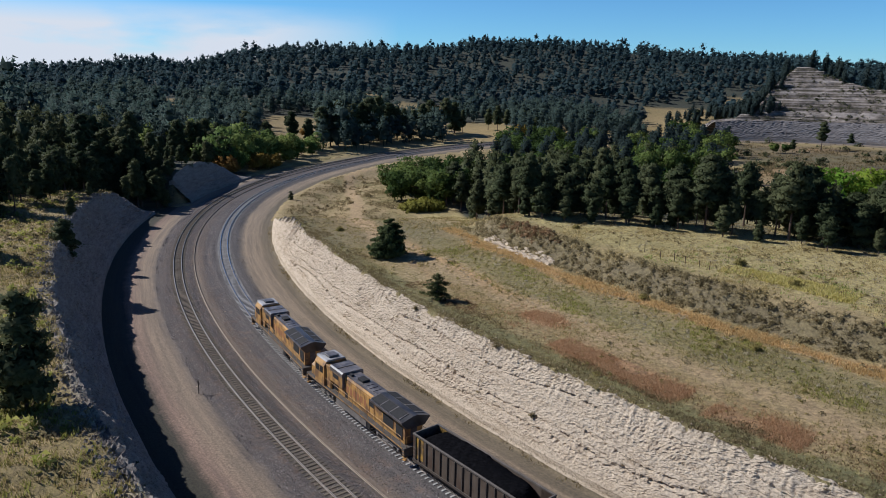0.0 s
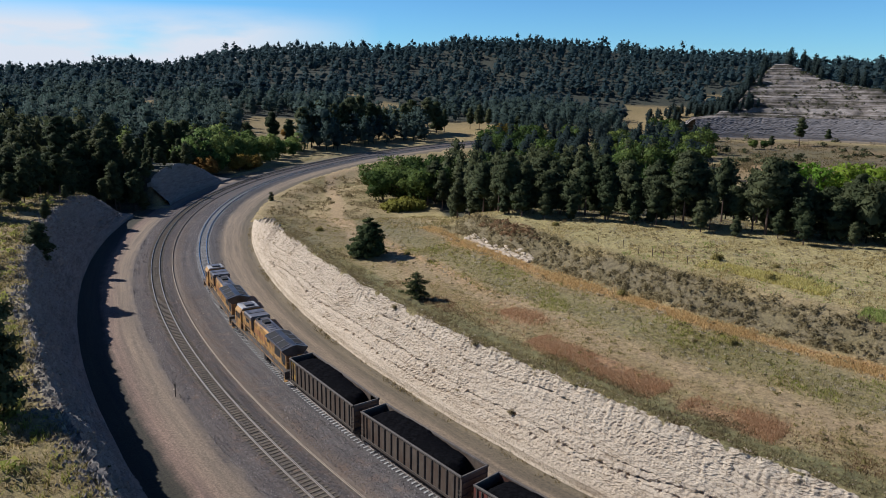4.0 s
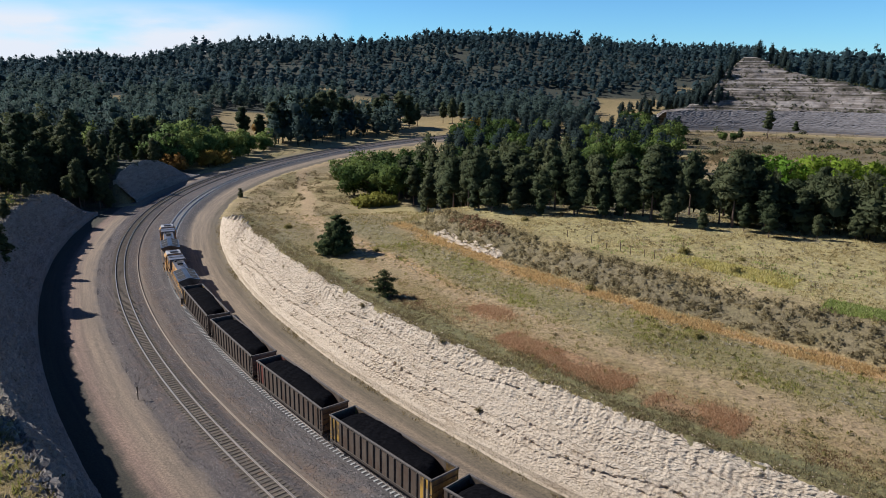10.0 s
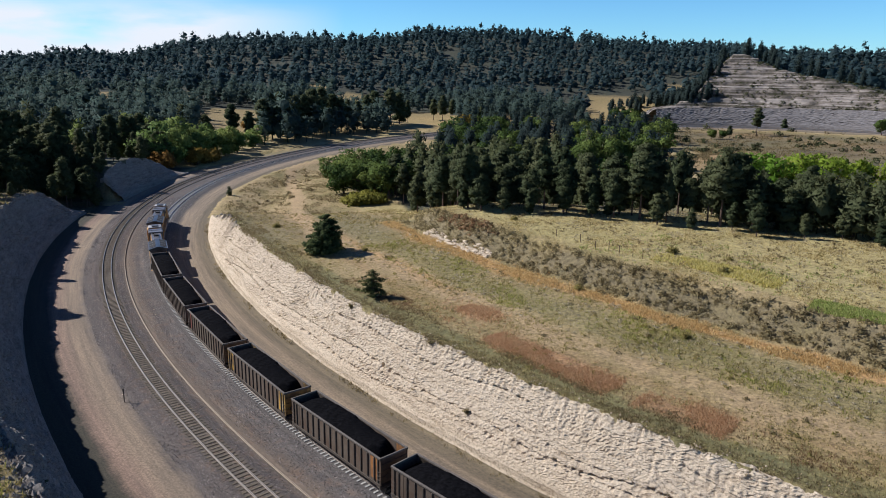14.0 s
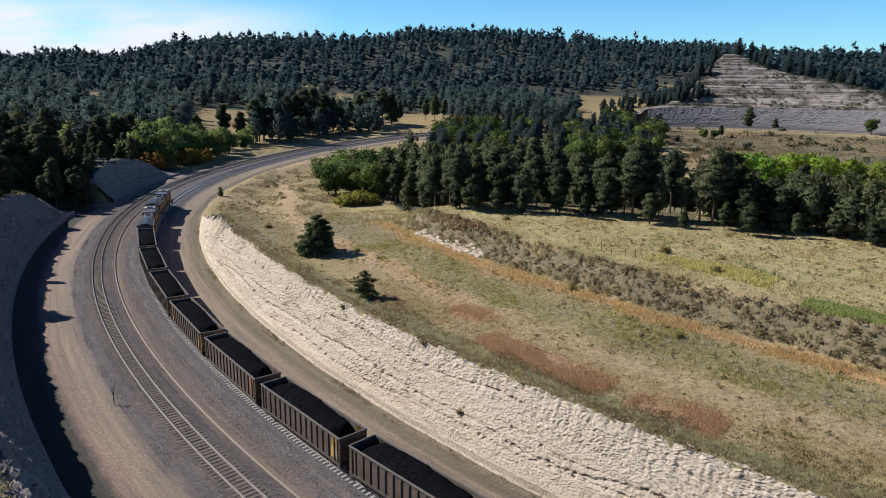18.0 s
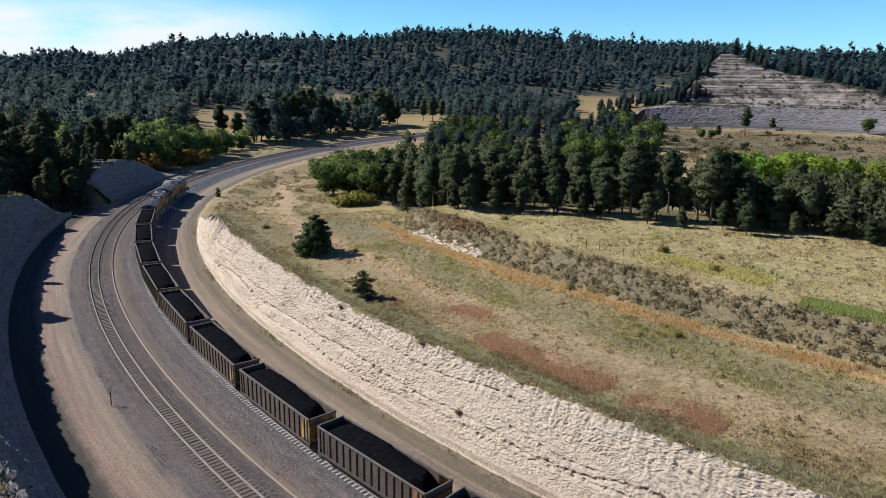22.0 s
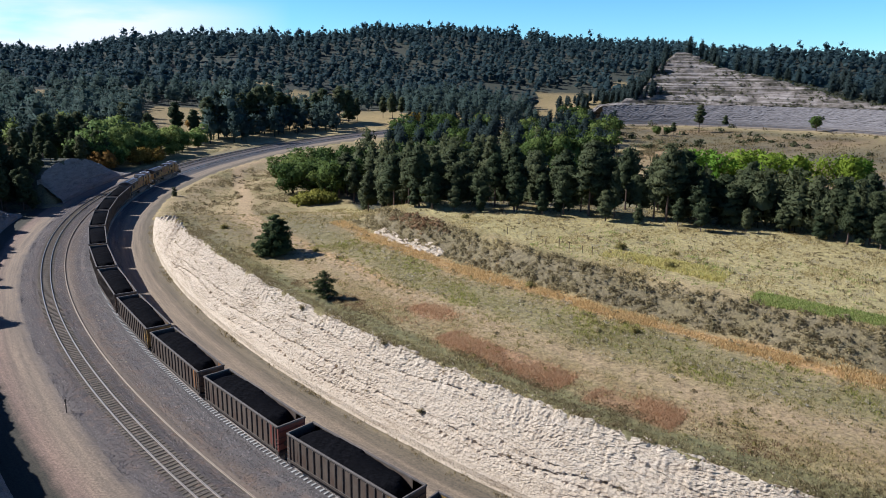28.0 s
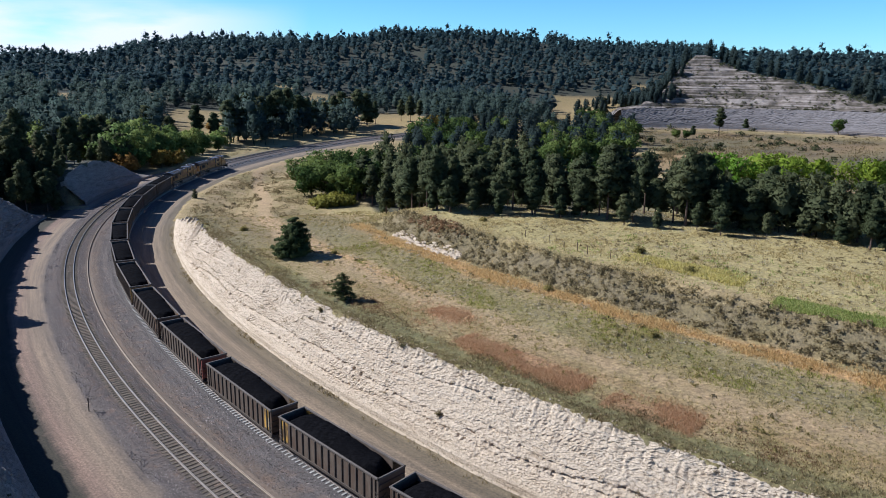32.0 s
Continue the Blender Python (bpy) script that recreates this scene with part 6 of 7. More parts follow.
for _i in range(70):
    s = rng.uniform(474, 519)
    top = float(bluff_top(s))
    x, y, _ = on_line(s, -rng.uniform(36 + max(0, top - 12) * 1.25, 150))
    if lumps(x, y, 16, 8) > -0.25:
        DEEP.append((float(x), float(y), rng.uniform(6, 11)))


def deep_wood(name, places, material, label):
    """Pines that stand too deep in the woods to be told apart."""
    out, facing = [], []
    for i, (x, y, h) in enumerate(places):
        k, a, z = DEEP_KINDS[i % 7], rng.uniform(0, 6.28), height_at(x, y)
        s, o = (float(v[0]) for v in to_line([x], [y]))
        if s > 480 and o < -20:
            z = max(z, float(level(s) + bluff_height(s, -o)) - 0.4)
        ca, sa = math.cos(a) * h, math.sin(a) * h
        out.append(np.stack([k[:, 0] * ca - k[:, 1] * sa + x, k[:, 0] * sa + k[:, 1] * ca + y, k[:, 2] * h + z - 0.2], 1))
        kn = soft_normals(k, (0, 0, 0.42), 0.3)
        facing.append(np.stack([kn[:, 0] * math.cos(a) - kn[:, 1] * math.sin(a), kn[:, 0] * math.sin(a) + kn[:, 1] * math.cos(a), kn[:, 2]], 1))
    tagged(new(name, tri_mesh(name, np.concatenate(out), material, np.concatenate(facing))), label, "woods", kind="stuff")


_near = [p for p in DEEP if math.hypot(p[0], p[1]) < 255]
_far = [p for p in DEEP if math.hypot(p[0], p[1]) >= 255]
deep_wood("grove_depth", _near, M_NEEDLE, "dark green pines deep in the grove and the western wood")
deep_wood("deep_wood", _far, M_NEEDLE_MID_HAZE, "dark pines deep in the woods and behind the bluff")


# ---- small things ----
# sleepers


def sleepers(o, s0, s1, rest, material, label):
    th = tagged(new("sleepers"), label, "sleepers", kind="structure")
    tie = box_mesh("sleeper", 0.25, 2.6, 0.20, material, 0.02)
    sp = 0.61
    for s in np.arange(s0, s1, sp):
        x, y, z = (float(v) for v in on_line(s, o, -0.275))
        t = float(np.interp(s, LS, LTH)) + rng.uniform(-0.012, 0.012)
        link("sleeper", tie, th, pose(x, y, z + rng.uniform(-0.012, 0.012), 0, 0, math.degrees(t) + 90))
    v, f = [], []
    cube = np.array([(a, b, c) for a in (-0.115, 0.115) for b in (-1.275, 1.275) for c in (-0.1, 0.1)])
    quads = np.array([(0, 1, 3, 2), (4, 6, 7, 5), (0, 4, 5, 1), (2, 3, 7, 6), (0, 2, 6, 4), (1, 5, 7, 3)])
    ss = np.concatenate([np.arange(a, b, sp) for a, b in rest])
    x, y, z = on_line(ss, o, -0.275)
    t = np.interp(ss, LS, LTH) + math.pi / 2
    for i in range(len(ss)):
        c, sn = math.cos(t[i]), math.sin(t[i])
        v.append(np.stack([cube[:, 0] * c - cube[:, 1] * sn + x[i], cube[:, 0] * sn + cube[:, 1] * c + y[i], cube[:, 2] + z[i]], 1))
        f.append(quads + 8 * i)
    me = mesh_of("sleeper_rows", np.concatenate(v), np.concatenate(f), material)
    r = new("sleeper_rows", me)
    r.parent = th
    tagged(r, kind="stuff")


M_TIE_PALE = mat("pale_concrete_sleeper", (0.30, 0.285, 0.265), (0.45, 0.43, 0.40), 4.0, 0.9, bump_k=0.25, vary=0.15)
sleepers(-8.8, -28, 100, ((-60, -28), (100, 330)), M_TIE, "weathered tan sleepers in gravel under the rails")
sleepers(0.0, -28, 100, ((-60, -28), (100, 330)), M_TIE_PALE, "pale grey concrete sleepers in gravel under the rails")


# ---- grass and brush ----
def tones(name, stops, rough=0.9, share=0.45):
    """Loose blades: every piece takes its own tone."""
    m, nt, b = bare(name, rough)
    b.inputs["Specular IOR Level"].default_value = 0.15
    g = nt.nodes.new("ShaderNodeNewGeometry")
    n = noise_node(nt, 0.25, 3)
    f = math_node(nt, "ADD", math_node(nt, "MULTIPLY", g.outputs["Random Per Island"], 0.55), math_node(nt, "MULTIPLY", n.outputs["Fac"], 0.45))
    col = ramp_node(nt, stops)
    nt.links.new(f, col.inputs["Fac"])
    nt.links.new(col.outputs["Color"], b.inputs["Base Color"])
    if share:
        leafy(nt, b, col.outputs["Color"], share)
    return m


M_STRAW = tones("straw_grass", [(0.25, (0.26, 0.213, 0.0776)), (0.5, (0.52, 0.406, 0.184)), (0.75, (0.683, 0.553, 0.301))])
M_MIXED = tones("mixed_grass", [(0.25, (0.142, 0.145, 0.0405)), (0.42, (0.303, 0.25, 0.0902)), (0.6, (0.456, 0.343, 0.163)), (0.75, (0.578, 0.453, 0.261))])
M_OLIVE = tones("olive_grass", [(0.2, (0.173, 0.156, 0.0485)), (0.5, (0.281, 0.236, 0.0776)), (0.8, (0.408, 0.326, 0.136))])
M_DUN = tones("dun_grass", [(0.2, (0.150, 0.120, 0.060)), (0.5, (0.225, 0.178, 0.090)), (0.8, (0.33, 0.252, 0.143))])
M_RUSTY = tones("rust_grass", [(0.2, (0.42, 0.215, 0.11)), (0.5, (0.55, 0.335, 0.185)), (0.8, (0.62, 0.46, 0.28))])
M_GOLD = tones("golden_grass", [(0.2, (0.52, 0.335, 0.135)), (0.5, (0.65, 0.44, 0.195)), (0.8, (0.73, 0.56, 0.29))])
M_YELLOW = tones("yellow_grass", [(0.2, (0.47, 0.40, 0.10)), (0.5, (0.60, 0.52, 0.18)), (0.8, (0.70, 0.61, 0.28))])
M_SAGE = tones("sage_brush", [(0.2, (0.165, 0.128, 0.066)), (0.5, (0.265, 0.215, 0.112)), (0.8, (0.40, 0.335, 0.19))], share=0.5)
M_RUSTBRUSH = tones("rust_brush", [(0.2, (0.16, 0.092, 0.048)), (0.5, (0.25, 0.15, 0.078)), (0.8, (0.35, 0.235, 0.135))])
M_PALE = tones("silver_sage_grass", [(0.2, (0.347, 0.302, 0.194)), (0.5, (0.469, 0.406, 0.281)), (0.8, (0.592, 0.51, 0.378))])
M_WEED = tones("green_weed", [(0.2, (0.22, 0.28, 0.07)), (0.5, (0.34, 0.40, 0.11)), (0.8, (0.46, 0.48, 0.19))])


def tufts(name, s, o, height, width, blades, material, label, zfix=None):
    """Tufts of upright blades at places along the line."""
    if zfix is None:
        o = o + 0.9 * lumps(s, o, 8, 17) * smooth((abs(o) - 15.5) / 3)
    x, y, _ = on_line(s, o)
    z = ground_height(x, y) if zfix is None else level(s) + zfix
    n = len(x)
    k = np.repeat(np.arange(n), round(blades * 1.35))
    m = len(k)
    hh = np.broadcast_to(height, n)[k] * rng.uniform(0.5, 1.2, m)
    w = np.broadcast_to(width, n)[k]
    bx, by = x[k] + rng.normal(0, 1, m) * (w * 0.5 + 0.08), y[k] + rng.normal(0, 1, m) * (w * 0.5 + 0.08)
    a = rng.uniform(0, 6.28, m)
    dx, dy = np.cos(a) * w * 0.25, np.sin(a) * w * 0.25
    base = z[k] - 0.06
    v = np.stack([np.stack([bx - dx, by - dy, base], 1), np.stack([bx + dx, by + dy, base], 1), np.stack([bx + rng.normal(0, 0.35, m) * hh, by + rng.normal(0, 0.35, m) * hh, base + hh], 1)], 1)
    up = unit(np.concatenate([rng.normal(0, 0.45, (m, 2)), np.ones((m, 1))], 1))
    tagged(new(name, tri_mesh(name, v.reshape(-1, 3), material, up)), label, "grass", kind="stuff")


def strip(n, s0, s1, o0, o1, dens=None):
    s, o = rng.uniform(s0, s1, n), rng.uniform(o0, o1, n)
    if dens is not None:
        k = rng.uniform(0, 1, n) < dens(s, o)
        s, o = s[k], o[k]
    return s, o


def patchy(scale, seed, lo=-0.2, hi=0.5):
    return lambda s, o: smooth((lumps(s, o, scale, seed) - lo) / (hi - lo)) * 0.85 + 0.15


tufts("terrace_grass", *strip(26000, -62, 122, 14.4, 41, lambda s, o: patchy(6, 1)(s, o) * (1 - 0.45 * smooth((s - 40) / 30)) * (1 - 0.75 * smooth((2.6 - abs(o + 1.5 * lumps(s, o, 9, 4) - 25.8)) / 1.8))), 0.19, 0.2, 6, M_MIXED, "short mixed green and straw grass on the terrace")
tufts("pale_grass", *strip(25500, -62, 62, 44.6, 92, patchy(4, 2)), 0.24, 0.24, 6, M_STRAW, "pale straw bunch grass on the plateau")
tufts("olive_grass", *strip(9000, -62, 120, 19, 36, patchy(5, 5, 0.1, 0.6)), 0.22, 0.2, 6, M_OLIVE, "olive green grass patches in the terrace")
tufts("brow_grass", *strip(7000, -62, 120, 14.2, 18.6, patchy(4, 7)), 0.26, 0.18, 6, M_DUN, "dark olive-brown grass along the brow of the cutting")
tufts("rim_grass", *strip(3600, -62, 112, 14.75, 16.1), 0.17, 0.18, 6, M_DUN, "short dun grass at the very edge of the cutting")
_s = rng.uniform(-60, 62, 7000)
_s = _s[rng.uniform(0, 1, 7000) < 0.25 + 0.75 * smooth((lumps(_s, _s * 0, 3.1, 8) + 0.35) / 0.6)]
_o = 39.2 + rng.normal(0, 0.75, len(_s)) * (1.2 + 0.6 * lumps(_s, _s, 9, 5)) + 0.5 * lumps(_s, _s, 6, 2)
tufts("golden_grass", _s, _o, 0.36, 0.17, 7, M_GOLD, "tall golden-orange grass along the old bank")
tufts("golden_patch", *strip(1700, -22, -1, 50.2, 54.6, patchy(4, 9, -0.3, 0.4)), 0.42, 0.26, 7, M_YELLOW, "golden yellow grass patch on the plateau")
tufts("green_patch", *strip(1500, -44, -28, 45.8, 49.2, patchy(4, 59, -0.6, 0.1)), 0.30, 0.22, 7, M_WEED, "fresh green grass patch at the edge of the plateau")
tufts("weed_patch", *strip(2500, -50, 12, 47, 66, patchy(5, 11, 0.35, 0.7)), 0.34, 0.3, 4, M_WEED, "fresh green weeds on the plateau")
_s = np.concatenate([rng.uniform(-18, 0, 5200), rng.uniform(-30, -21, 2400), rng.uniform(5, 10, 800)])
_o = np.where(_s > 3, 24.0, np.where(_s < -19.5, 18.9, 20.4)) + rng.normal(0, 0.9, len(_s)) + 0.6 * lumps(_s, _s, 5, 6)
_k = rng.uniform(0, 1, len(_s)) < smooth((lumps(_s, _o, 3.4, 4) + 0.55) / 0.6)
tufts("rust_grass", _s[_k], _o[_k], 0.24, 0.15, 8, M_RUSTY, "rust-red grass strip near the cutting's brow")
tufts("brown_band", *strip(3800, -62, 30, 17.2, 20.6, patchy(5, 77, -0.3, 0.5)), 0.22, 0.18, 6, M_RUSTBRUSH, "dry brown grass band behind the brow of the cutting")
tufts("rust_patch", *strip(900, 0, 14, 19, 26, patchy(3, 6, 0.2, 0.6)), 0.3, 0.26, 4, M_RUSTY, "rust-red grass patch on the terrace")
tufts("toe_grass", *strip(1500, -62, 125, 9.4, 10.6, patchy(4, 8, 0.0, 0.6)), 0.30, 0.20, 4, M_DUN, "sparse weeds at the foot of the cutting", zfix=-0.62)
tufts("west_grass", *strip(20000, -30, 128, -52, -26.4, patchy(5, 12)), 0.40, 0.2, 6, M_MIXED, "mixed dry grass above the shaded cutting")
tufts("west_olive_grass", *strip(8000, -30, 128, -52, -26.4, patchy(5, 13, 0.0, 0.5)), 0.36, 0.2, 6, M_OLIVE, "olive grass above the shaded cutting")
tufts("slope_grass", *strip(4200, 60, 124, 34, 62, patchy(5, 43)), 0.4, 0.22, 6, M_MIXED, "rough grass on the slope below the old bank")


def off_trail(s, o):
    x, y, _ = on_line(s, o)
    gap = np.full(len(x), 99.0)
    for (ax, ay), (bx, by) in zip(TRAIL, TRAIL[1:]):
        t = np.clip(((x - ax) * (bx - ax) + (y - ay) * (by - ay)) / ((bx - ax) ** 2 + (by - ay) ** 2), 0, 1)
        gap = np.minimum(gap, np.hypot(x - ax - t * (bx - ax), y - ay - t * (by - ay)))
    return smooth((gap - 1.6) / 1.2) * patchy(5, 14)(s, o)


tufts("field_grass", *strip(6000, 120, 215, 12, 44, off_trail), 0.4, 0.4, 4, M_DUN, "rough grass beside the dirt trail")


tufts("valley_grass", *strip(7500, 476, 790, 11, 155, patchy(14, 61, -0.4, 0.5)), 0.7, 0.8, 4, M_DUN, "rough dun grass in the field below the far line")
M_LUSH = tones("yellow_green_grass", [(0.2, (0.19, 0.21, 0.045)), (0.5, (0.32, 0.32, 0.075)), (0.8, (0.46, 0.43, 0.14))])

tufts("lush_grass", *strip(5200, -62, 46, 27.5, 37.5, patchy(4, 31, 0.1, 0.5)), 0.30, 0.18, 6, M_LUSH, "yellow-green grass patches on the terrace")
tufts("silver_grass", *strip(3000, -62, 40, 27, 38, patchy(3, 33, 0.25, 0.6)), 0.22, 0.2, 6, M_PALE, "silvery pale sage grass on the terrace")
tufts("west_lush_grass", *strip(6500, -30, 30, -46, -27.5, patchy(4, 35, -0.1, 0.4)), 0.5, 0.2, 6, M_LUSH, "tall yellow-green grass above the shaded cutting")
tufts("plateau_silver_grass", *strip(6000, -62, 50, 48, 86, patchy(2.6, 37, 0.1, 0.5)), 0.26, 0.22, 6, M_PALE, "silvery bunch grass on the plateau")


def scree(n, s0, s1, o0, o1, size, label, material=M_CHALK_SHADED):
    """Loose broken chalk along a brow."""
    s, o = rng.uniform(s0, s1, n), o0 + (o1 - o0) * rng.beta(1.2, 2.2, n)
    x, y, _ = on_line(s, o)
    c = np.stack([x, y, ground_height(x, y) + 0.04], 1)[:, None, :]
    k = size * rng.uniform(0.4, 1.5, n)[:, None, None]
    a = rng.uniform(0, 6.28, n)[:, None] + np.array([0, 1.57, 3.14, 4.71])
    ring = np.stack([np.cos(a), np.sin(a), np.zeros_like(a) - 0.3], 2) * rng.uniform(0.6, 1.4, (n, 4, 1)) * k + c
    top = c + np.concatenate([rng.normal(0, 0.3, (n, 1, 2)), rng.uniform(0.4, 0.9, (n, 1, 1))], 2) * k
    tri = np.stack([np.concatenate([ring[:, [j, (j + 1) % 4]], top], 1) for j in range(4)], 1)
    tagged(new("scree", tri_mesh("scree", tri.reshape(-1, 3), material)), label, "stones", kind="stuff")


scree(420, -60, 118, 14.7, 16.2, 0.09, "pale chalk crumbs along the sunny brow", M_CHALK)
scree(2600, -30, 122, -25.9, -29.0, 0.2, "broken grey chalk stones along the brow of the cutting")


def brush(name, s, o, size, per, material, label, rise=None):
    x, y, z = on_line(s, o)
    z = ground_height(x, y) if rise is None else z + rise
    hub = np.repeat(np.stack([x, y, z + size * 0.32], 1), 6, 0)
    sz = np.repeat(size, 6)
    c = hub + rng.normal(size=hub.shape) * sz[:, None] * (0.34, 0.34, 0.2)
    v = tri_soup(c, sz * 0.6, max(3, per // 4), rng, 0.7)
    tagged(new(name, tri_mesh(name, v, material, soft_normals(v, 0, 1, hub - (0, 0, 0.1), 1.0, 1.1))), label, "brush", kind="stuff")


_s, _o = strip(2300, -60, 60, 41.2, 45.8, patchy(3, 21, -1.2, 0.2))
brush("sage_brush", _s, _o, 0.14 + 0.5 * rng.uniform(0, 1, len(_s)) ** 1.8, 16, M_SAGE, "grey-brown sage brush over the old bank")
_s, _o = 40 + rng.normal(0, 4.5, 70), 44.4 + rng.normal(0, 0.8, 70)
brush("rust_brush", _s, _o, rng.uniform(0.35, 0.8, 70), 20, M_RUSTBRUSH, "rust-brown bushes on top of the old bank")
_s, _o = strip(900, -60, 112, 16.5, 38.5, patchy(5, 51, 0.0, 0.6))
brush("terrace_clumps", _s, _o, rng.uniform(0.18, 0.42, len(_s)), 16, M_OLIVE, "low olive clumps of weed in the terrace grass")
_s, _o = strip(900, -60, 60, 26.5, 38.5, patchy(4, 53, 0.2, 0.6))
brush("terrace_pale_clumps", _s, _o, rng.uniform(0.16, 0.36, len(_s)), 16, M_PALE, "low silvery clumps of sage in the terrace grass")
_s, _o = strip(2600, -62, 55, 49, 88, patchy(3, 55, -0.2, 0.6))
brush("plateau_clumps", _s, _o, rng.uniform(0.16, 0.38, len(_s)), 16, M_DUN, "low dun clumps of grass on the plateau")
_s, _o = strip(90, -60, 110, 16, 40)
brush("terrace_brush", _s, _o, rng.uniform(0.3, 0.55, len(_s)), 16, M_SAGE, "scattered low grey brush on the terrace")
_s, _o = strip(420, -30, 125, -50, -27)
brush("west_green_brush", _s + 1.3, _o - 0.8, rng.uniform(0.4, 1.0, len(_s)), 20, M_LUSH, "green bushes above the shaded cutting")
brush("west_brush", _s, _o, rng.uniform(0.4, 0.9, len(_s)), 18, M_SAGE, "scattered grey brush above the shaded cutting")
_s, _o = strip(1500, 498, 640, -75, -24, patchy(9, 71, -0.8, 0.3))
brush("bluff_brush", _s, _o, rng.uniform(0.4, 1.2, len(_s)), 20, M_SHRUB, "dark bushes on the terraces of the bluff", bluff_height(_s, -_o))
_s, _o = strip(130, 480, 700, 12, 120, patchy(20, 73, -0.4, 0.3))
brush("field_brush", _s, _o, rng.uniform(0.9, 2.4, len(_s)), 30, M_SHRUB, "low dark brush in the field below the far line")


_s, _o = strip(150, 138, 212, 16, 42, patchy(7, 41, 0.0, 0.5))
brush("reed_brush", _s, _o, rng.uniform(0.4, 1.1, len(_s)), 20, M_DUN, "dry brown brush beside the dirt trail")
# small tufts rooted in the rock faces
_s, _u = rng.uniform(-20, 118, 70), rng.uniform(0.35, 0.9, 70)
brush("west_face_tufts", _s, -21.3 - 4.8 * _u, rng.uniform(0.14, 0.34, 70), 16, M_SHRUB, "dark tufts rooted in the shaded rock", wall_left(_s) * _u)
_s, _u = rng.uniform(-55, 110, 90), rng.uniform(0.25, 0.97, 90)
brush("east_face_tufts", _s, 10.15 + 4.3 * _u, rng.uniform(0.12, 0.34, 90), 14, M_DUN, "dry tufts rooted in the sunlit rock", wall_right(_s) * _u)


def shrub(seed, size, n, material, label):
    rs = np.random.default_rng(seed)
    c = rs.normal(size=(n, 3)) * (size * 0.30, size * 0.30, size * 0.16) + (0, 0, size * 0.36)
    th = new("shrub")
    v = tri_soup(c, size * 0.22, 10, rs, 0.8)
    link("foliage", tri_mesh("foliage", v, material, soft_normals(v, (0, 0, 0), 1, c, 0.5)), th)
    part("stem", rod_bm([(0, 0, -0.2), (0.04, 0, size * 0.2), (0.02, 0.05, size * 0.4)], 0.03, 5), M_BARK, th)
    return tagged(th, label, "shrub")


_sh = shrub(1, 1.3, 60, M_OLIVE, "small dry green shrub")
_sh2 = shrub(2, 1.0, 45, M_SAGE, "small brown shrub rooted in the rock")
plant(_sh, 25.9, 99.8, 1.0)
for x, y in ((4, 118), (30, 90), (-20, 110), (12, 92), (-40, 128), (22, 76), (33, 97)):
    plant(_sh, x, y, rng.uniform(0.5, 0.9), rng.uniform(0, 360), group="shrubs in the grass")
for s, o, u in ((3.7, 14.3, 6.7), (-5.0, 11.9, 2.4), (21, 14.2, 6.3)):
    x, y, z = on_line(s, o, u)
    plant(_sh2, float(x), float(y), rng.uniform(0.6, 1.0), rng.uniform(0, 360), z=float(z), group="shrubs on the rock face")
_th = shrub(5, 3.4, 240, M_LEAF_YELLOW, "low wide yellow-green thicket at the foot of the slope")
for x, y, k in ((-36.5, 187.6, 1.0), (-33.6, 188.4, 1.1), (-31.0, 189.4, 0.85), (-38.8, 188.6, 0.75), (-34.5, 190.8, 1.0), (-30.5, 192.0, 0.7)):
    plant(_th, x, y, k, rng.uniform(0, 360), group="yellow-green thickets")


# pale rock outcrop in the old bank
def boulder(seed, size, material):
    rs = np.random.default_rng(seed)
    bm = bmesh.new()
    bmesh.ops.create_icosphere(bm, subdivisions=2, radius=1)
    ph = rs.uniform(0, 6, 3)
    for v in bm.verts:
        k = 1 + 0.18 * math.sin(3.1 * v.co.x + ph[0]) + 0.16 * math.sin(3.7 * v.co.y + ph[1]) + 0.14 * math.sin(4.3 * v.co.z + ph[2]) + rs.normal(0, 0.06)
        v.co = Vector((round(v.co.x * k * 2.2) / 2.2 * 0.5 + v.co.x * k * 0.5, v.co.y * k, round(v.co.z * k * 2) / 2 * 0.6 + v.co.z * k * 0.4)) * size
    return bm


_oc = tagged(new("rock_outcrop"), "pale broken chalk outcrop in the grassy bank", "rock outcrop")
for _i in range(110):
    _s = rng.uniform(26, 47)
    _o = 41.6 + rng.normal(0, 0.55) - 0.8 * math.sin((_s - 23) / 26 * 3.1)
    x, y, _ = on_line(_s, _o)
    _b = part("rock", boulder(300 + _i, rng.uniform(0.18, 0.55), M_CHALK), M_CHALK, _oc)
    _b.matrix_basis = pose(float(x), float(y), height_at(float(x), float(y)) + rng.uniform(-0.15, 0.18), rng.uniform(-12, 12), rng.uniform(-12, 12), math.degrees(float(np.interp(_s, LS, LTH))) + 90 + rng.uniform(-25, 25)) @ Matrix.Diagonal((1.7, 0.8, 0.55, 1))

# marker post by the western track, and old fence stakes on the plateau
_po = new("marker_post")
part("post", rod_bm([(0, 0, -0.3), (0.05, 0, 1.6)], 0.06, 6), M_CARDARK, _po)
part("plate", boxes_bm([(-0.02, 0.06, -0.12, 0.12, 1.3, 1.6)]), M_CARRIM, _po)
tagged(_po, "dark leaning marker post in the gravel", "post")
_po.matrix_basis = pose(*(float(v) for v in on_line(24.6, -13.0, -0.52)))
_st = new("fence_stake")
part("post", rod_bm([(0, 0, -0.3), (0.03, 0.02, 1.25)], 0.05, 5), M_BARK, _st)
tagged(_st, "weathered wooden fence stake in dry grass", "fence stake", group="old fence stakes")
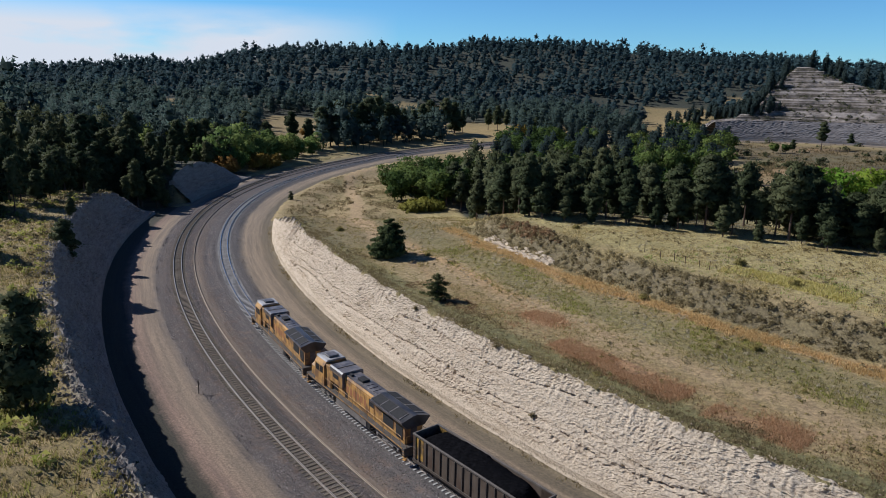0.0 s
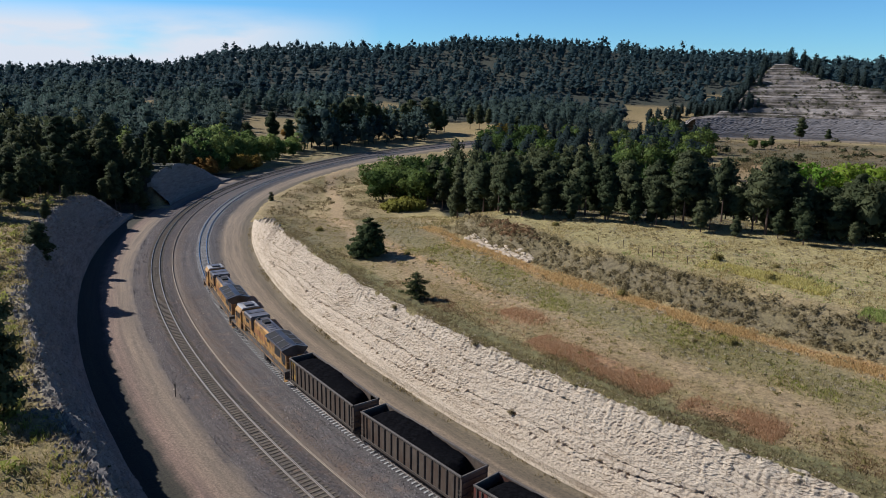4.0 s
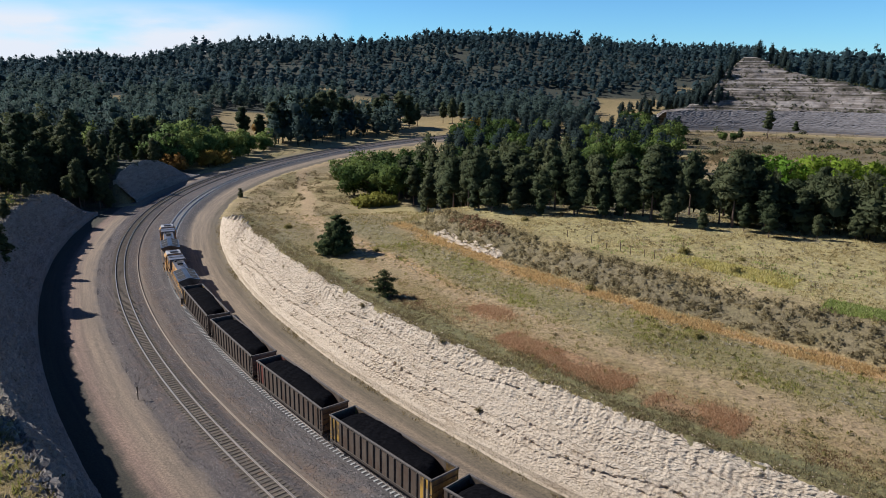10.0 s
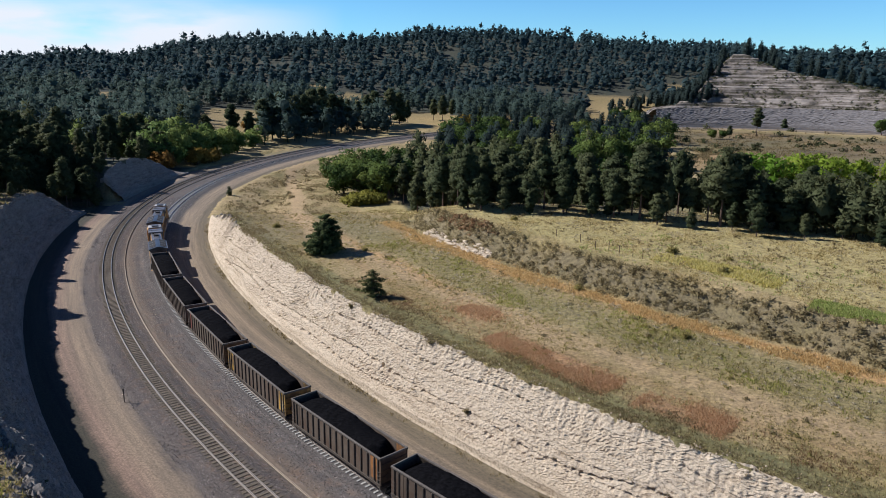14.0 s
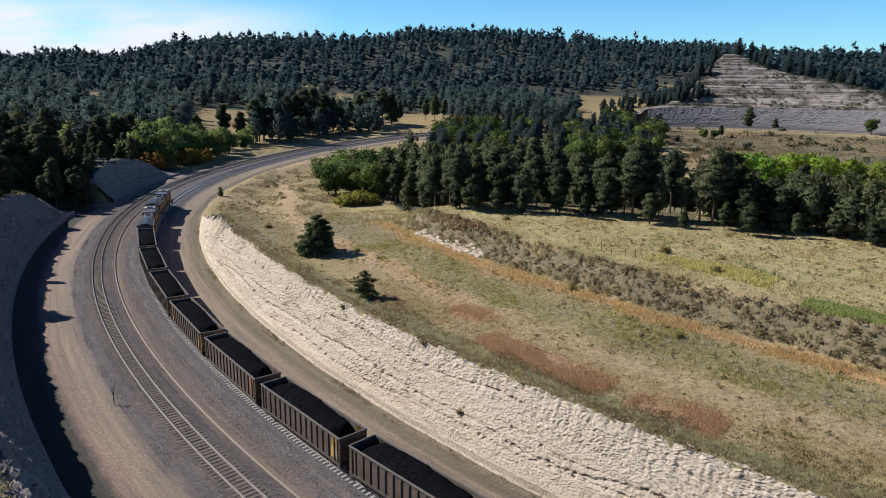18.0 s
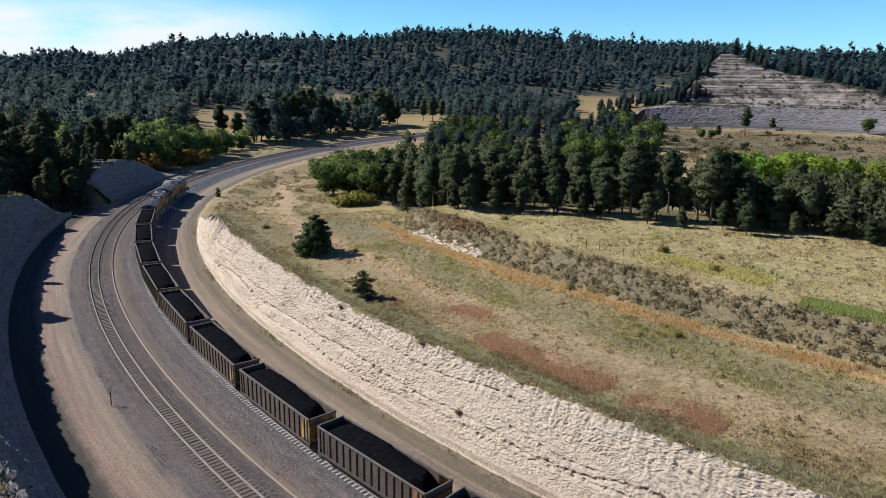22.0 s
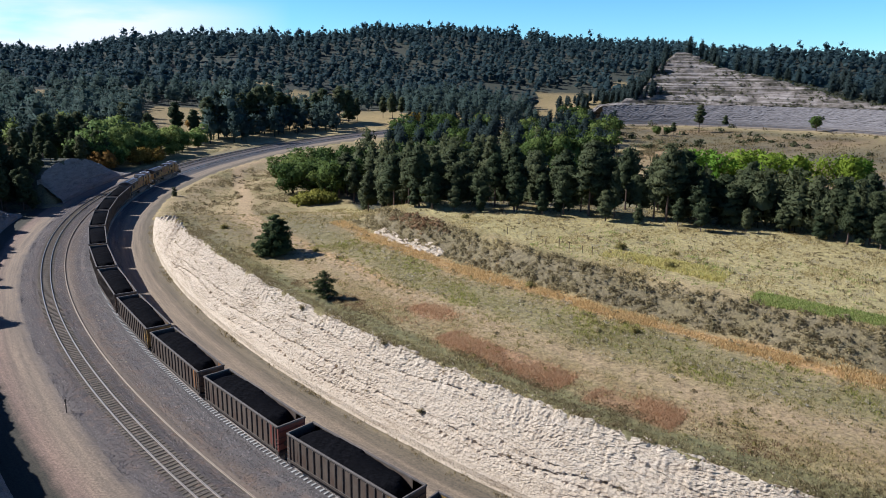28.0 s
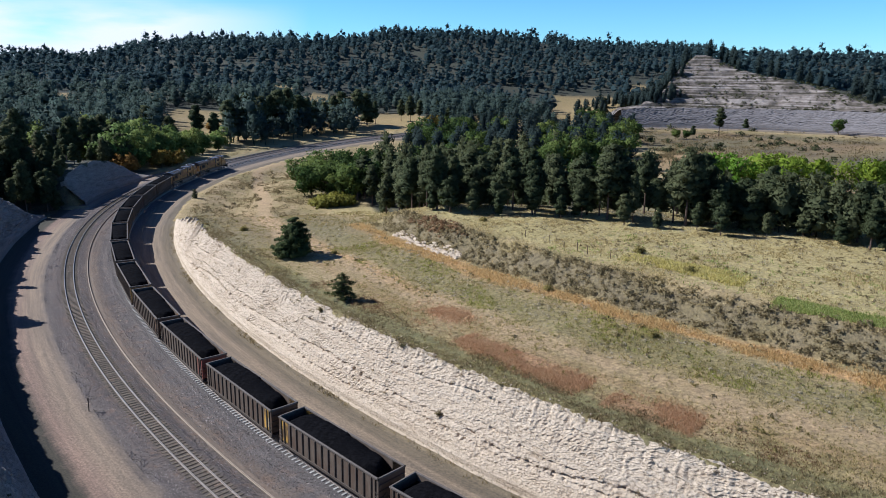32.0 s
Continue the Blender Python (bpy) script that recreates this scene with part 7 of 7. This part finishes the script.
for _i, s in enumerate((0.4, 2.2, 4.1, 6.9, 9.2, 13.5, 19.0)):
    x, y, _ = on_line(s + rng.uniform(-0.5, 0.5), 49.6 + rng.uniform(-0.9, 0.9))
    plant(_st, float(x), float(y), rng.uniform(0.8, 1.1), rng.uniform(0, 360))
# stones lying on the gravel
_stone = new("stone", bpy.data.meshes.new("stone"))
_b = boulder(900, 0.16, M_CHALK)
_b.to_mesh(_stone.data)
_b.free()
_stone.data.materials.append(M_CHALK)
tagged(_stone, "small white stone lying on grey gravel", "stone", group="loose stones on the gravel")
for _i in range(12):
    s, o = rng.uniform(-22, 60), rng.choice([rng.uniform(-5.2, -2.6), rng.uniform(-13, -11.8), rng.uniform(3, 9)])
    x, y, z = on_line(s, o, -0.36 if o > -6 and o < 0 else -0.46)
    plant(_stone, float(x), float(y), rng.uniform(0.3, 0.75), rng.uniform(0, 360), z=float(z))


# ballast stones that lie proud of the bed
def gravel(n, s0, s1, bands, size, material, label):
    v = []
    s = s0 + (s1 - s0) * rng.uniform(0, 1, n) ** 1.45
    o = np.concatenate([rng.uniform(a, b, int(n * w)) for a, b, w in bands])
    s = s[: len(o)]
    prof_o = np.array([-13.4, -12.4, -11.6, -11.1, -10.6, -7.2, -6.8, -6.2, -4.0, -2.9, -2.3, -1.9, 1.9, 2.3, 3.1, 4.0])
    prof_z = np.array([-0.52, -0.50, -0.46, -0.30, -0.23, -0.23, -0.28, -0.40, -0.42, -0.40, -0.26, -0.23, -0.23, -0.28, -0.5, -0.55])
    x, y, z = on_line(s, o, np.interp(o, prof_o, prof_z))
    c = np.stack([x, y, z], 1)[:, None, :]
    m = len(x)
    k = size * rng.uniform(0.5, 1.3, m)[:, None, None]
    a = rng.uniform(0, 6.28, m)[:, None] + np.array([0, 2.1, 4.2])
    ring = np.stack([np.cos(a), np.sin(a), np.zeros_like(a) - 0.2], 2) * rng.uniform(0.7, 1.3, (m, 3, 1)) * k + c
    top = c + np.concatenate([rng.normal(0, 0.3, (m, 1, 2)), rng.uniform(0.5, 0.9, (m, 1, 1))], 2) * k
    tri = np.stack([np.concatenate([ring[:, [j, (j + 1) % 3]], top], 1) for j in range(3)], 1)
    tagged(new("gravel", tri_mesh("gravel", tri.reshape(-1, 3), material)), label, "gravel", kind="stuff")


M_GRAVEL = tones("ballast_stone", [(0.25, (0.060, 0.050, 0.044)), (0.5, (0.205, 0.175, 0.158)), (0.75, (0.50, 0.44, 0.405))], share=0.0)
gravel(79200, -28, 150, ((-12.6, -10.3, 0.20), (-10.3, -7.3, 0.12), (-7.3, -5.9, 0.12), (-5.2, -1.6, 0.34), (-1.6, 3.6, 0.22)), 0.075, M_GRAVEL, "crushed grey ballast stones over the bed")


# ---- motion ----
def front(t):
    """Where the front of the leading coal car is, along the line."""
    return -1.9 + 5.33 * t - 0.0025 * t * t


def motions():
    for ob, back in TRAIN:
        rows = []
        for t in [1.6 * i for i in range(21)]:
            s = front(t) - back
            ax, ay, az = (float(v) for v in on_line(s + 5.5, 0, 0))
            bx, by, bz = (float(v) for v in on_line(s - 5.5, 0, 0))
            rz = math.degrees(math.atan2(ay - by, ax - bx))
            ry = -math.degrees(math.atan2(az - bz, math.hypot(ax - bx, ay - by)))
            rows.append((t, pose((ax + bx) / 2, (ay + by) / 2, (az + bz) / 2, 0, ry, rz)))
        walk(ob, rows)


motions()
